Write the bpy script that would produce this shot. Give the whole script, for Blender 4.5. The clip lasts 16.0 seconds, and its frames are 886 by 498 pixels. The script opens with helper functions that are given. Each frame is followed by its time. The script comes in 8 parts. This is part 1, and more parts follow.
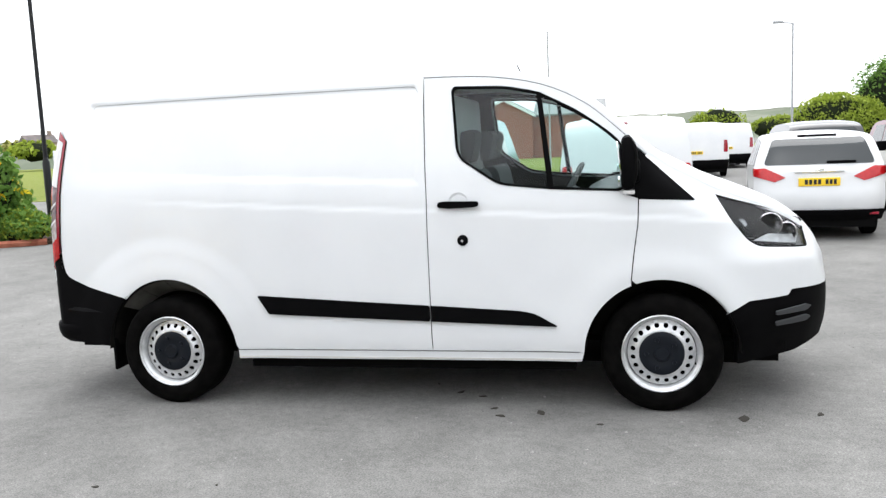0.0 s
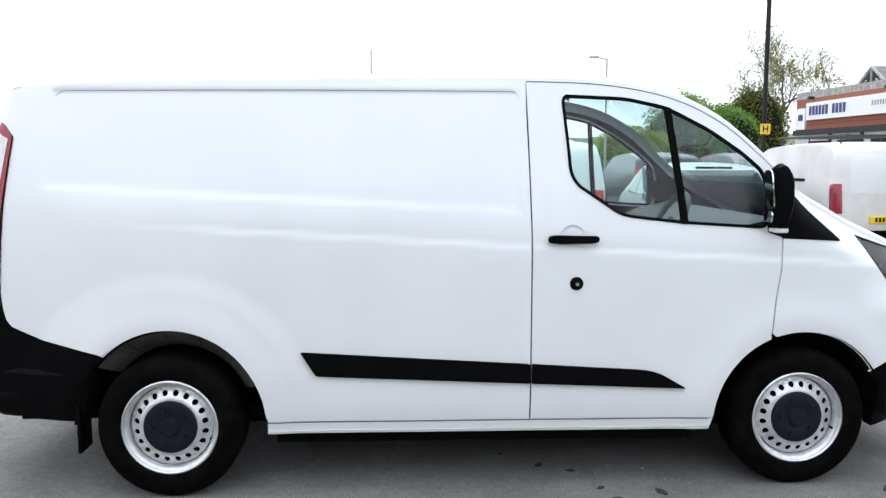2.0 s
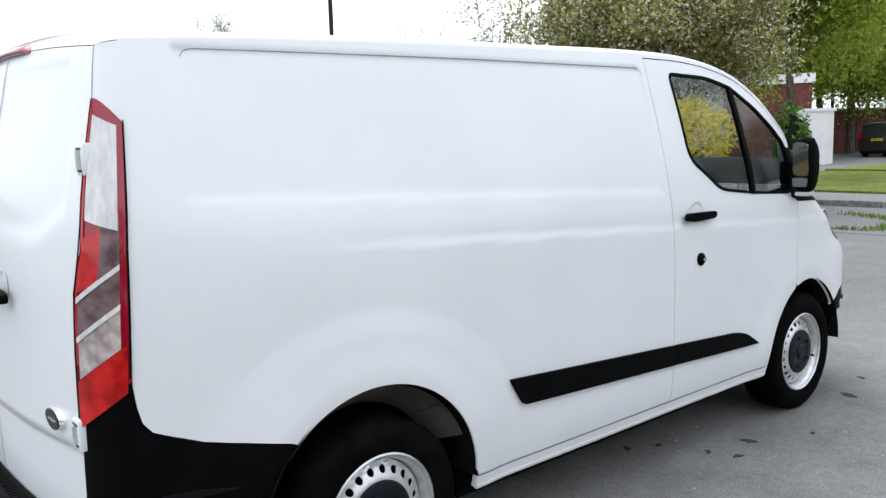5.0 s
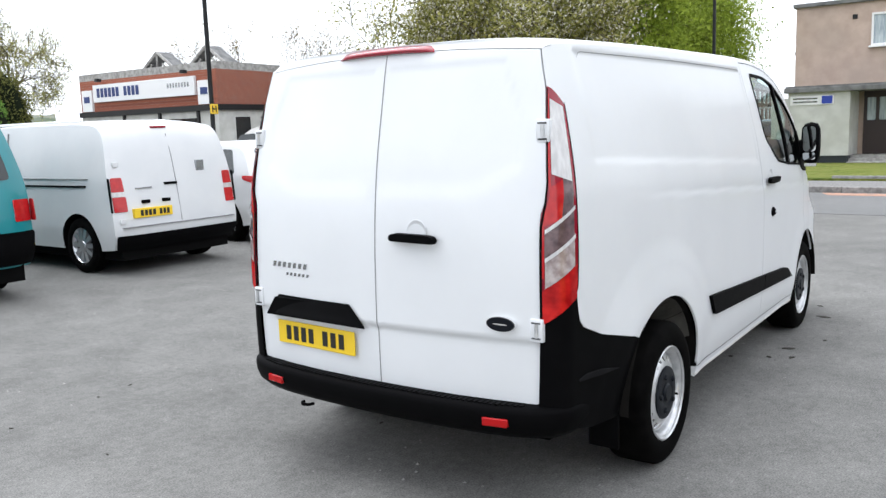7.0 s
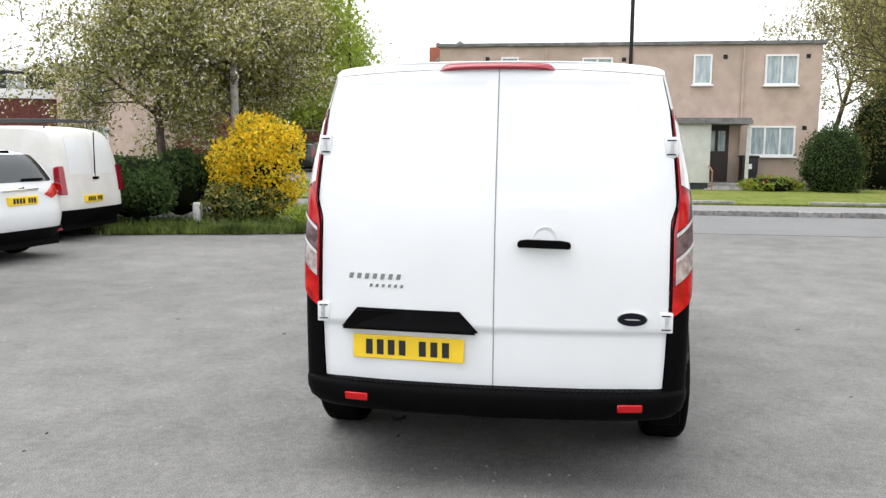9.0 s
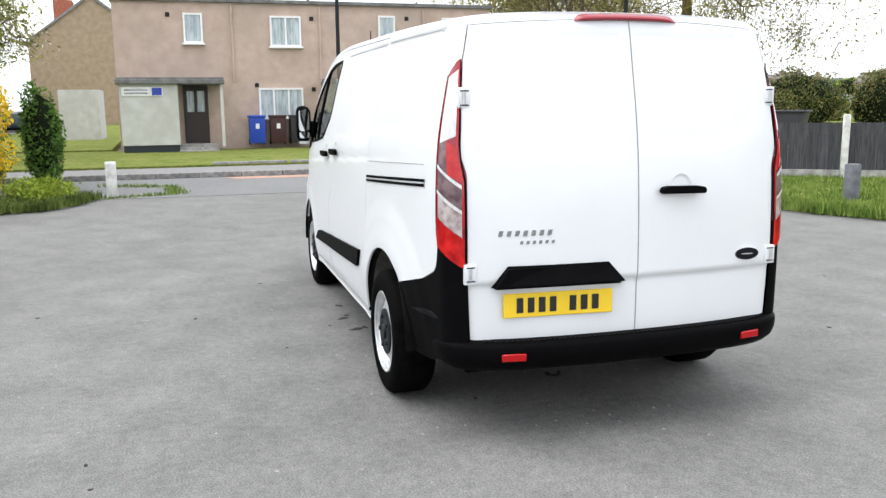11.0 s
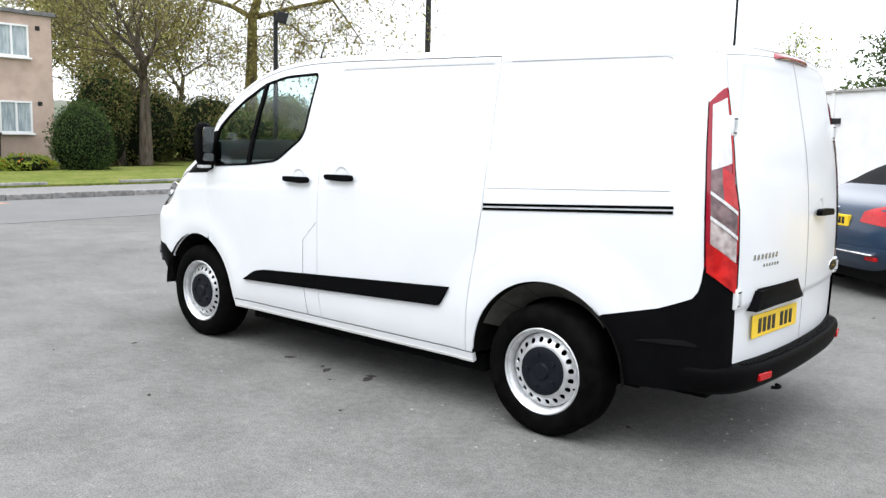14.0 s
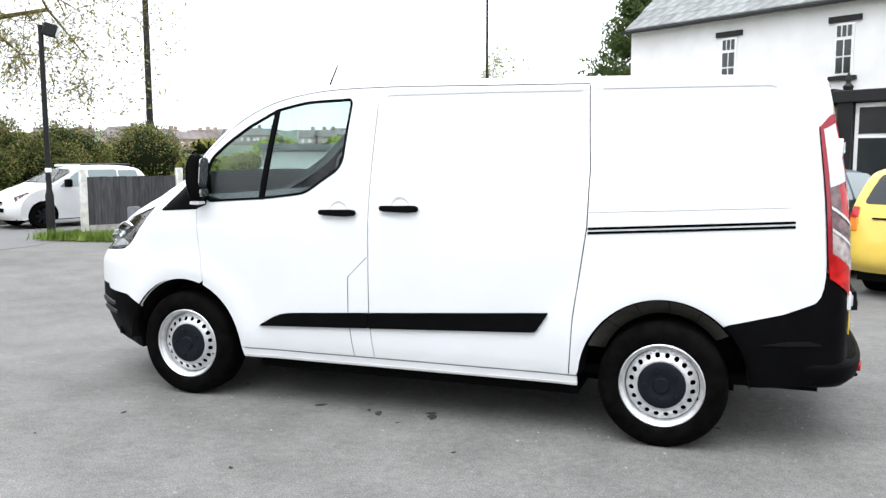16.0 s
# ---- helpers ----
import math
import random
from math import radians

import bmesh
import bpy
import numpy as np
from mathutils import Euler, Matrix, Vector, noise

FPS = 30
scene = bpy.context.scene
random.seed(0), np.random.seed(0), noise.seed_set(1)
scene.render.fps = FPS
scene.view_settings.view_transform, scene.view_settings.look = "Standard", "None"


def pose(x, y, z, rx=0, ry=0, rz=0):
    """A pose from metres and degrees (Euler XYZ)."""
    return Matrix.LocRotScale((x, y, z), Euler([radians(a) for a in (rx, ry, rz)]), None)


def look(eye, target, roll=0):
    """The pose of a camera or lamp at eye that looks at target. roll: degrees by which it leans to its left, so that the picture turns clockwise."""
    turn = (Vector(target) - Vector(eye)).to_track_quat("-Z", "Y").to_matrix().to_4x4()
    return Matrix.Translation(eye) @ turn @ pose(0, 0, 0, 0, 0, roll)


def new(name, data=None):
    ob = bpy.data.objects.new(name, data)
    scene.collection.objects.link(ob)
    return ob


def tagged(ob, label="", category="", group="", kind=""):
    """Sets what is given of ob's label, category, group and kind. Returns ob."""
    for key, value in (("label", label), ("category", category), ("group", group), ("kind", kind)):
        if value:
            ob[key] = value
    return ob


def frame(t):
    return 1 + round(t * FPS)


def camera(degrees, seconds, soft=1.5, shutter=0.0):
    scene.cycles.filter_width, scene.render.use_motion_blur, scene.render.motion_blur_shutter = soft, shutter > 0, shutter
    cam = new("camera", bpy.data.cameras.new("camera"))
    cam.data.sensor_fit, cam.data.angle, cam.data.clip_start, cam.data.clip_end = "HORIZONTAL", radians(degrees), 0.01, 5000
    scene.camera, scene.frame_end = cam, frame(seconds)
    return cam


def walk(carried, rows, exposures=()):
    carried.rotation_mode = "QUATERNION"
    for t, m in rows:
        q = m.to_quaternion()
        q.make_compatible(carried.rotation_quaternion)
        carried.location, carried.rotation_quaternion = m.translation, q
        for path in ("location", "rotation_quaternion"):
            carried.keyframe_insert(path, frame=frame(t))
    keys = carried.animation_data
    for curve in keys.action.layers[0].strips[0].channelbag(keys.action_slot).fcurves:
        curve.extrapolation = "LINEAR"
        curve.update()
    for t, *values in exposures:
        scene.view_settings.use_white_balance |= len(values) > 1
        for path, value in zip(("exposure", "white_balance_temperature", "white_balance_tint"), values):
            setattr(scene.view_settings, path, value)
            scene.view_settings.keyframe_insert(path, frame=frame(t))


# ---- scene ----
cam = camera(56.1, 16.0, soft=1.4)
PATH = [
    (0, (2.705, -5.498, 1.516), (2.294, -3.556, 1.267), -2.5),
    (0.5, (2.234, -5.378, 1.545), (1.933, -3.414, 1.315), -2.3),
    (1, (1.794, -5.254, 1.547), (1.643, -3.277, 1.284), -3.4),
    (1.5, (1.428, -4.984, 1.554), (1.367, -3.0, 1.308), -2.6),
    (2, (1.086, -4.663, 1.545), (1.174, -2.676, 1.328), 0.1),
    (2.5, (0.771, -4.355, 1.549), (1.109, -2.401, 1.292), -0.7),
    (3, (0.416, -4.029, 1.585), (0.966, -2.125, 1.32), -2.7),
    (5.5, (-2.067, -3.012, 1.571), (-0.685, -1.592, 1.299), -1.9),
    (6, (-2.622, -2.919, 1.598), (-1.166, -1.58, 1.304), -3.6),
    (6.5, (-3.081, -2.615, 1.568), (-1.563, -1.355, 1.241), -5.4),
    (7, (-3.577, -2.253, 1.559), (-1.96, -1.111, 1.274), -1.9),
    (7.5, (-3.955, -1.818, 1.526), (-2.26, -0.788, 1.268), -2.0),
    (8, (-4.192, -1.345, 1.54), (-2.37, -0.559, 1.293), -0.3),
    (8.5, (-4.409, -0.844, 1.539), (-2.494, -0.315, 1.312), 0.8),
    (9, (-4.476, -0.298, 1.542), (-2.511, -0.02, 1.295), 0.4),
    (9.5, (-4.561, 0.276, 1.529), (-2.573, 0.265, 1.308), 2.9),
    (10, (-4.514, 0.818, 1.505), (-2.54, 0.631, 1.243), 0.5),
    (12.5, (-3.317, 3.291, 1.505), (-1.726, 2.118, 1.2), 2.5),
    (13, (-2.955, 3.669, 1.487), (-1.495, 2.33, 1.209), 1.8),
    (13.5, (-2.556, 4.002, 1.453), (-1.21, 2.549, 1.176), 1.6),
    (14, (-2.138, 4.348, 1.463), (-0.878, 2.818, 1.196), 1.4),
    (14.5, (-1.721, 4.709, 1.462), (-0.613, 3.067, 1.187), 2.6),
    (15, (-1.249, 4.905, 1.494), (-0.271, 3.181, 1.231), 2.4),
    (15.5, (-0.788, 5.109, 1.524), (-0.016, 3.278, 1.296), 1.2),
    (16, (-0.31, 5.256, 1.503), (0.348, 3.38, 1.281), -0.1),
]
EXPO = [(0, 0.62, 6300, 10), (2, 0.43, 5960, 10), (5.5, 0.27, 5960, 10), (7, 0.38, 6100, 10), (9, 0.46, 6380, 10), (10, 0.51, 6320, 10), (12.5, 0.50, 6200, 10), (16, 0.58, 6200, 10)]
walk(cam, [(t, look(e, g, r)) for t, e, g, r in PATH], EXPO)

# ---- light: bright overcast sky, one broad soft sun ----
world = bpy.data.worlds.new("overcast_sky")
scene.world = world
world.use_nodes = True
wn = world.node_tree.nodes
wl = world.node_tree.links
sky = wn.new("ShaderNodeTexSky")
sky.sky_type = "NISHITA"
sky.sun_disc = False
sky.sun_elevation = radians(58)
sky.sun_rotation = radians(200)
sky.air_density = 1.0
sky.dust_density = 2.0
grey = wn.new("ShaderNodeHueSaturation")
grey.inputs["Saturation"].default_value = 0.12
wl.new(sky.outputs["Color"], grey.inputs["Color"])
cloud = wn.new("ShaderNodeMix")
cloud.data_type = "RGBA"
cloud.inputs["Factor"].default_value = 0.65
cloud.inputs[7].default_value = (12.0, 12.1, 12.3, 1)
wl.new(grey.outputs["Color"], cloud.inputs[6])
wl.new(cloud.outputs[2], wn["Background"].inputs["Color"])
wn["Background"].inputs["Strength"].default_value = 0.135
sun = new("sun", bpy.data.lights.new("sun", "SUN"))
sun.data.energy = 2.1
sun.data.angle = radians(60)
sun.data.color = (1.0, 0.985, 0.96)
sun.rotation_euler = Vector((-0.04, -0.45, -1.0)).to_track_quat("-Z", "Y").to_euler()

# ---- materials ----
def mat(name, color, rough=0.5, metal=0.0, coat=0.0, spec=0.5, alpha=1.0, emit=0.0):
    m = bpy.data.materials.new(name)
    m.use_nodes = True
    b = m.node_tree.nodes["Principled BSDF"]
    b.inputs["Base Color"].default_value = (*color, 1)
    b.inputs["Roughness"].default_value = rough
    b.inputs["Metallic"].default_value = metal
    b.inputs["Coat Weight"].default_value = coat
    b.inputs["Coat Roughness"].default_value = 0.06
    b.inputs["Specular IOR Level"].default_value = spec
    return m


def vary(m, a, b, scale, detail=4.0, bump=0.0, bscale=None, second=None, sscale=0.5, rough=None, dist=0.004, stretch=(1, 1, 1), obj=True, rnd=0.0, cover=0.7):
    """Noise colour between a and b, a second larger stain colour, bump, roughness range."""
    n, l = m.node_tree.nodes, m.node_tree.links
    p = n["Principled BSDF"]
    co = n.new("ShaderNodeTexCoord")
    mp = n.new("ShaderNodeMapping")
    mp.inputs["Scale"].default_value = stretch
    l.new(co.outputs["Object"], mp.inputs["Vector"])
    t = n.new("ShaderNodeTexNoise")
    t.inputs["Scale"].default_value, t.inputs["Detail"].default_value = scale, detail
    l.new(mp.outputs["Vector"], t.inputs["Vector"])
    r = n.new("ShaderNodeValToRGB")
    r.color_ramp.elements[0].position, r.color_ramp.elements[1].position = 0.35, 0.65
    r.color_ramp.elements[0].color, r.color_ramp.elements[1].color = (*a, 1), (*b, 1)
    l.new(t.outputs["Fac"], r.inputs["Fac"])
    out = r.outputs["Color"]
    if second:
        t2 = n.new("ShaderNodeTexNoise")
        t2.inputs["Scale"].default_value, t2.inputs["Detail"].default_value = sscale, 5.0
        l.new(co.outputs["Object"], t2.inputs["Vector"])
        r2 = n.new("ShaderNodeValToRGB")
        r2.color_ramp.elements[0].position, r2.color_ramp.elements[1].position = 0.42, 0.7
        r2.color_ramp.elements[0].color, r2.color_ramp.elements[1].color = (0, 0, 0, 1), (cover, cover, cover, 1)
        l.new(t2.outputs["Fac"], r2.inputs["Fac"])
        mx = n.new("ShaderNodeMix")
        mx.data_type = "RGBA"
        l.new(r2.outputs["Color"], mx.inputs["Factor"])
        l.new(out, mx.inputs[6])
        mx.inputs[7].default_value = (*second, 1)
        out = mx.outputs[2]
    if rnd:
        oi = n.new("ShaderNodeObjectInfo")
        hs = n.new("ShaderNodeHueSaturation")
        mr = n.new("ShaderNodeMapRange")
        mr.inputs[3].default_value, mr.inputs[4].default_value = 1 - rnd, 1 + rnd
        l.new(oi.outputs["Random"], mr.inputs[0])
        l.new(mr.outputs[0], hs.inputs["Value"])
        l.new(out, hs.inputs["Color"])
        out = hs.outputs["Color"]
    l.new(out, p.inputs["Base Color"])
    if rough:
        mr = n.new("ShaderNodeMapRange")
        mr.inputs[3].default_value, mr.inputs[4].default_value = rough
        l.new(t.outputs["Fac"], mr.inputs[0])
        l.new(mr.outputs[0], p.inputs["Roughness"])
    if bump:
        tb = n.new("ShaderNodeTexNoise")
        tb.inputs["Scale"].default_value, tb.inputs["Detail"].default_value = bscale or scale, 6.0
        l.new(mp.outputs["Vector"], tb.inputs["Vector"])
        bp = n.new("ShaderNodeBump")
        bp.inputs["Strength"].default_value, bp.inputs["Distance"].default_value = bump, dist
        l.new(tb.outputs["Fac"], bp.inputs["Height"])
        l.new(bp.outputs["Normal"], p.inputs["Normal"])
    return m


def glass_mat(name, tint, rough=0.02, ior=1.5):
    """Thin tinted glass: clear part plus a mirror part by Fresnel."""
    m = bpy.data.materials.new(name)
    m.use_nodes = True
    n, l = m.node_tree.nodes, m.node_tree.links
    n.remove(n["Principled BSDF"])
    tr = n.new("ShaderNodeBsdfTransparent")
    tr.inputs["Color"].default_value = (*tint, 1)
    gl = n.new("ShaderNodeBsdfGlossy")
    gl.inputs["Roughness"].default_value = rough
    fr = n.new("ShaderNodeFresnel")
    fr.inputs["IOR"].default_value = ior
    mx = n.new("ShaderNodeMixShader")
    l.new(fr.outputs["Fac"], mx.inputs[0])
    l.new(tr.outputs[0], mx.inputs[1])
    l.new(gl.outputs[0], mx.inputs[2])
    l.new(mx.outputs[0], n["Material Output"].inputs["Surface"])
    return m


WHITE = mat("white_paint", (0.735, 0.75, 0.765), 0.32, coat=0.3)
vary(WHITE, (0.715, 0.73, 0.745), (0.74, 0.755, 0.77), 3.0, bump=0.02, bscale=9, dist=0.002, rough=(0.28, 0.4))
WHITE2 = mat("white_van_paint", (0.66, 0.67, 0.68), 0.35, coat=0.3)
vary(WHITE2, (0.63, 0.64, 0.65), (0.68, 0.685, 0.69), 2.0, rough=(0.3, 0.45))
DIRTY = mat("road_dirty_white_paint", (0.62, 0.60, 0.56), 0.6)
vary(DIRTY, (0.57, 0.555, 0.52), (0.66, 0.65, 0.63), 2.2, rough=(0.45, 0.7))
BLACKPL = mat("black_textured_plastic", (0.003, 0.003, 0.0035), 0.55, spec=0.025)
vary(BLACKPL, (0.0028, 0.0028, 0.0031), (0.0036, 0.0036, 0.004), 12, bump=0.2, bscale=900, dist=0.0005, rough=(0.48, 0.54))
# black that stands in for shade in gaps, arches and under bodies
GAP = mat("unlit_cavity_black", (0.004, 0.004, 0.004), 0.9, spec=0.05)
SEAM = mat("grey_body_sealant", (0.16, 0.16, 0.165), 0.7)
SEAM2 = mat("pale_grey_shut_line", (0.24, 0.24, 0.245), 0.7)
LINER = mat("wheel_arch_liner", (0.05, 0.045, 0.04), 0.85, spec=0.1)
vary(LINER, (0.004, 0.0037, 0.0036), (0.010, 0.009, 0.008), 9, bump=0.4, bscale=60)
RUBBER = mat("tyre_rubber", (0.006, 0.006, 0.006), 0.8, spec=0.02)
vary(RUBBER, (0.002, 0.002, 0.002), (0.005, 0.0048, 0.0046), 14, bump=0.15, bscale=120, rough=(0.6, 0.85))
STEEL = mat("silver_painted_steel", (0.62, 0.63, 0.64), 0.32, metal=0.65)
vary(STEEL, (0.55, 0.56, 0.57), (0.70, 0.71, 0.72), 25, rough=(0.25, 0.45))
CAP = mat("dark_hub_plastic", (0.007, 0.009, 0.013), 0.4, spec=0.16)
CHROME = mat("chrome", (0.85, 0.85, 0.86), 0.12, metal=1.0)
ALLOY = mat("alloy", (0.55, 0.56, 0.58), 0.3, metal=0.8)
GLASS = glass_mat("tinted_window_glass", (0.78, 0.90, 0.885), ior=1.5)
LAMPGLASS = glass_mat("clear_lamp_glass", (0.9, 0.92, 0.92))
DARKGLASS = mat("dark_car_glass", (0.02, 0.025, 0.027), 0.06, coat=0.3)
PLATEY = mat("yellow_plate", (0.85, 0.58, 0.02), 0.4)
INK = mat("black_ink", (0.01, 0.01, 0.01), 0.5)
REDL = mat("red_lamp_plastic", (0.5, 0.012, 0.014), 0.12, spec=0.35, coat=0.4)
vary(REDL, (0.40, 0.006, 0.010), (0.50, 0.012, 0.014), 30)
REDLOW = mat("bright_red_lamp_plastic", (0.7, 0.012, 0.004), 0.2, spec=0.3, coat=0.2)
vary(REDLOW, (0.30, 0.003, 0.004), (0.58, 0.014, 0.012), 18, bump=0.3, bscale=25)
DKRED = mat("dark_red_lamp_plastic", (0.27, 0.004, 0.018), 0.10, spec=0.4, coat=0.6)
GREYL = mat("smoked_lamp_well", (0.13, 0.10, 0.105), 0.25, coat=0.3)
vary(GREYL, (0.07, 0.04, 0.045), (0.20, 0.13, 0.135), 18, bump=0.4, bscale=40)
PINKL = mat("pink_tinted_lamp_well", (0.38, 0.33, 0.32), 0.12, coat=0.6)
vary(PINKL, (0.28, 0.22, 0.215), (0.50, 0.44, 0.43), 30, bump=0.2, bscale=60)
CLEARL = mat("clear_lamp_plastic", (0.62, 0.61, 0.60), 0.12, coat=0.7)
vary(CLEARL, (0.54, 0.53, 0.53), (0.68, 0.67, 0.67), 60, bump=0.15, bscale=90, stretch=(1, 1, 0.15))
AMBER = mat("amber_lamp", (0.8, 0.25, 0.02), 0.2, coat=1.0)
REDREF = mat("red_reflector", (0.40, 0.006, 0.007), 0.25, spec=0.25, coat=0.1)
CABIN = mat("grey_cabin_plastic", (0.035, 0.037, 0.04), 0.7)
SEATM = mat("dark_seat_cloth", (0.035, 0.036, 0.04), 0.95)
BULK = mat("grey_bulkhead_panel", (0.36, 0.37, 0.38), 0.7)
MIRROR = mat("mirror_glass", (0.8, 0.82, 0.83), 0.02, metal=1.0)
GREYTXT = mat("grey_badge_metal", (0.35, 0.36, 0.37), 0.25, metal=0.8)
BADGEB = mat("dark_blue_badge", (0.004, 0.005, 0.009), 0.3, spec=0.2)


# ---- building helpers ----
from mathutils.geometry import delaunay_2d_cdt


def finish(name, me, material, parent=None, label="", smooth=True, angle=40):
    for m in (material if isinstance(material, (list, tuple)) else [material]):
        me.materials.append(m)
    if smooth:
        me.polygons.foreach_set("use_smooth", [True] * len(me.polygons))
        me.set_sharp_from_angle(angle=radians(angle))
    ob = new(name, me)
    if parent is not None:
        ob.parent = parent
    if label:
        ob["label"] = label
    return ob


def part(name, bm, material, parent=None, label="", smooth=True, angle=40):
    me = bpy.data.meshes.new(name)
    bmesh.ops.recalc_face_normals(bm, faces=bm.faces)
    bm.to_mesh(me)
    bm.free()
    return finish(name, me, material, parent, label, smooth, angle)


def raw(name, verts, faces, material, parent=None, label="", smooth=True, angle=40):
    me = bpy.data.meshes.new(name)
    me.from_pydata([tuple(v) for v in verts], [], faces)
    me.update()
    return finish(name, me, material, parent, label, smooth, angle)


def thing(name, label, category, loc=(0, 0, 0), rz=0, group="", kind=""):
    ob = new(name)
    ob.empty_display_size = 0.2
    ob.matrix_world = pose(*loc, 0, 0, rz)
    return tagged(ob, label, category, group, kind)


def box(bm, x0, x1, y0, y1, z0, z1, bevel=0.0, seg=1):
    vs = [bm.verts.new((x, y, z)) for x in (x0, x1) for y in (y0, y1) for z in (z0, z1)]
    fs = [bm.faces.new([vs[i] for i in q]) for q in ((0, 1, 3, 2), (4, 6, 7, 5), (0, 4, 5, 1), (2, 3, 7, 6), (0, 2, 6, 4), (1, 5, 7, 3))]
    if bevel:
        es = list({e for f in fs for e in f.edges})
        bmesh.ops.bevel(bm, geom=es, offset=bevel, segments=seg, affect="EDGES", profile=0.5)
    return vs


def tube(bm, p0, p1, r0, r1, n=10, cap=True):
    p0, p1 = Vector(p0), Vector(p1)
    d = (p1 - p0).normalized()
    u = d.orthogonal().normalized()
    v = d.cross(u)
    rings = []
    for p, r in ((p0, r0), (p1, r1)):
        rings.append([bm.verts.new(p + r * (math.cos(a) * u + math.sin(a) * v)) for a in (2 * math.pi * i / n for i in range(n))])
    for i in range(n):
        bm.faces.new((rings[0][i], rings[0][(i + 1) % n], rings[1][(i + 1) % n], rings[1][i]))
    if cap:
        bm.faces.new(rings[0][::-1])
        bm.faces.new(rings[1])


def lathe(bm, prof, n=40, axis="y"):
    """Revolve (radius, along) pairs round the axis."""
    rings = []
    for r, a in prof:
        ring = []
        for i in range(n):
            c, s = math.cos(2 * math.pi * i / n), math.sin(2 * math.pi * i / n)
            ring.append(bm.verts.new((r * c, a, r * s) if axis == "y" else (r * c, r * s, a)))
        rings.append(ring)
    for j in range(len(rings) - 1):
        for i in range(n):
            bm.faces.new((rings[j][i], rings[j][(i + 1) % n], rings[j + 1][(i + 1) % n], rings[j + 1][i]))
    return rings


def lerp(tab, x):
    xs = [p[0] for p in tab]
    return float(np.interp(x, xs, [p[1] for p in tab]))


def smooth01(a, b, x):
    t = min(1, max(0, (x - a) / (b - a)))
    return t * t * (3 - 2 * t)


def curve_pts(tab, n=160):
    """Monotone-ish smooth resampling of a table by Catmull-Rom, for use with lerp."""
    out = []
    for i in range(len(tab) - 1):
        p0, p1, p2, p3 = tab[max(i - 1, 0)], tab[i], tab[i + 1], tab[min(i + 2, len(tab) - 1)]
        k = max(2, n // len(tab))
        for j in range(k):
            t = j / k
            h = p2[0] - p1[0]
            m1 = (p2[1] - p0[1]) / max(1e-6, p2[0] - p0[0]) * h
            m2 = (p3[1] - p1[1]) / max(1e-6, p3[0] - p1[0]) * h
            y = (2 * t**3 - 3 * t**2 + 1) * p1[1] + (t**3 - 2 * t**2 + t) * m1 + (-2 * t**3 + 3 * t**2) * p2[1] + (t**3 - t**2) * m2
            out.append((p1[0] + t * h, y))
    out.append(tab[-1])
    return out


def rounded(pts, r=0.04, n=5):
    """Polygon with rounded corners; r may be a list."""
    out = []
    N = len(pts)
    rs = r if isinstance(r, (list, tuple)) else [r] * N
    for i in range(N):
        p, a, b = Vector(pts[i]), Vector(pts[i - 1]), Vector(pts[(i + 1) % N])
        da, db = (a - p), (b - p)
        q = min(rs[i], da.length * 0.45, db.length * 0.45)
        if q < 1e-4:
            out.append(tuple(p))
            continue
        A, B = p + da.normalized() * q, p + db.normalized() * q
        for j in range(n + 1):
            t = j / n
            out.append(tuple((1 - t) ** 2 * A + 2 * t * (1 - t) * p + t * t * B))
    return out


def inset(poly, d):
    """Polygon drawn in by d."""
    area = sum(a[0] * b[1] - b[0] * a[1] for a, b in zip(poly, poly[1:] + poly[:1]))
    s_ = 1 if area > 0 else -1
    out = []
    for i in range(len(poly)):
        a, b = Vector(poly[i - 1]), Vector(poly[(i + 1) % len(poly)])
        t = (b - a).normalized()
        out.append((poly[i][0] - s_ * t.y * d, poly[i][1] + s_ * t.x * d))
    return out


def dense(poly, step):
    out = []
    for i in range(len(poly)):
        a, b = Vector(poly[i]), Vector(poly[(i + 1) % len(poly)])
        k = max(1, int((b - a).length / step))
        out += [tuple(a + (b - a) * (j / k)) for j in range(k)]
    return out


def inside(poly, x, y):
    """Vectorised point in polygon."""
    c = np.zeros(x.shape, bool)
    px, py = np.array(poly).T
    j = len(px) - 1
    for i in range(len(px)):
        hit = ((py[i] > y) != (py[j] > y)) & (x < (px[j] - px[i]) * (y - py[i]) / (py[j] - py[i] + 1e-12) + px[i])
        c ^= hit
        j = i
    return c


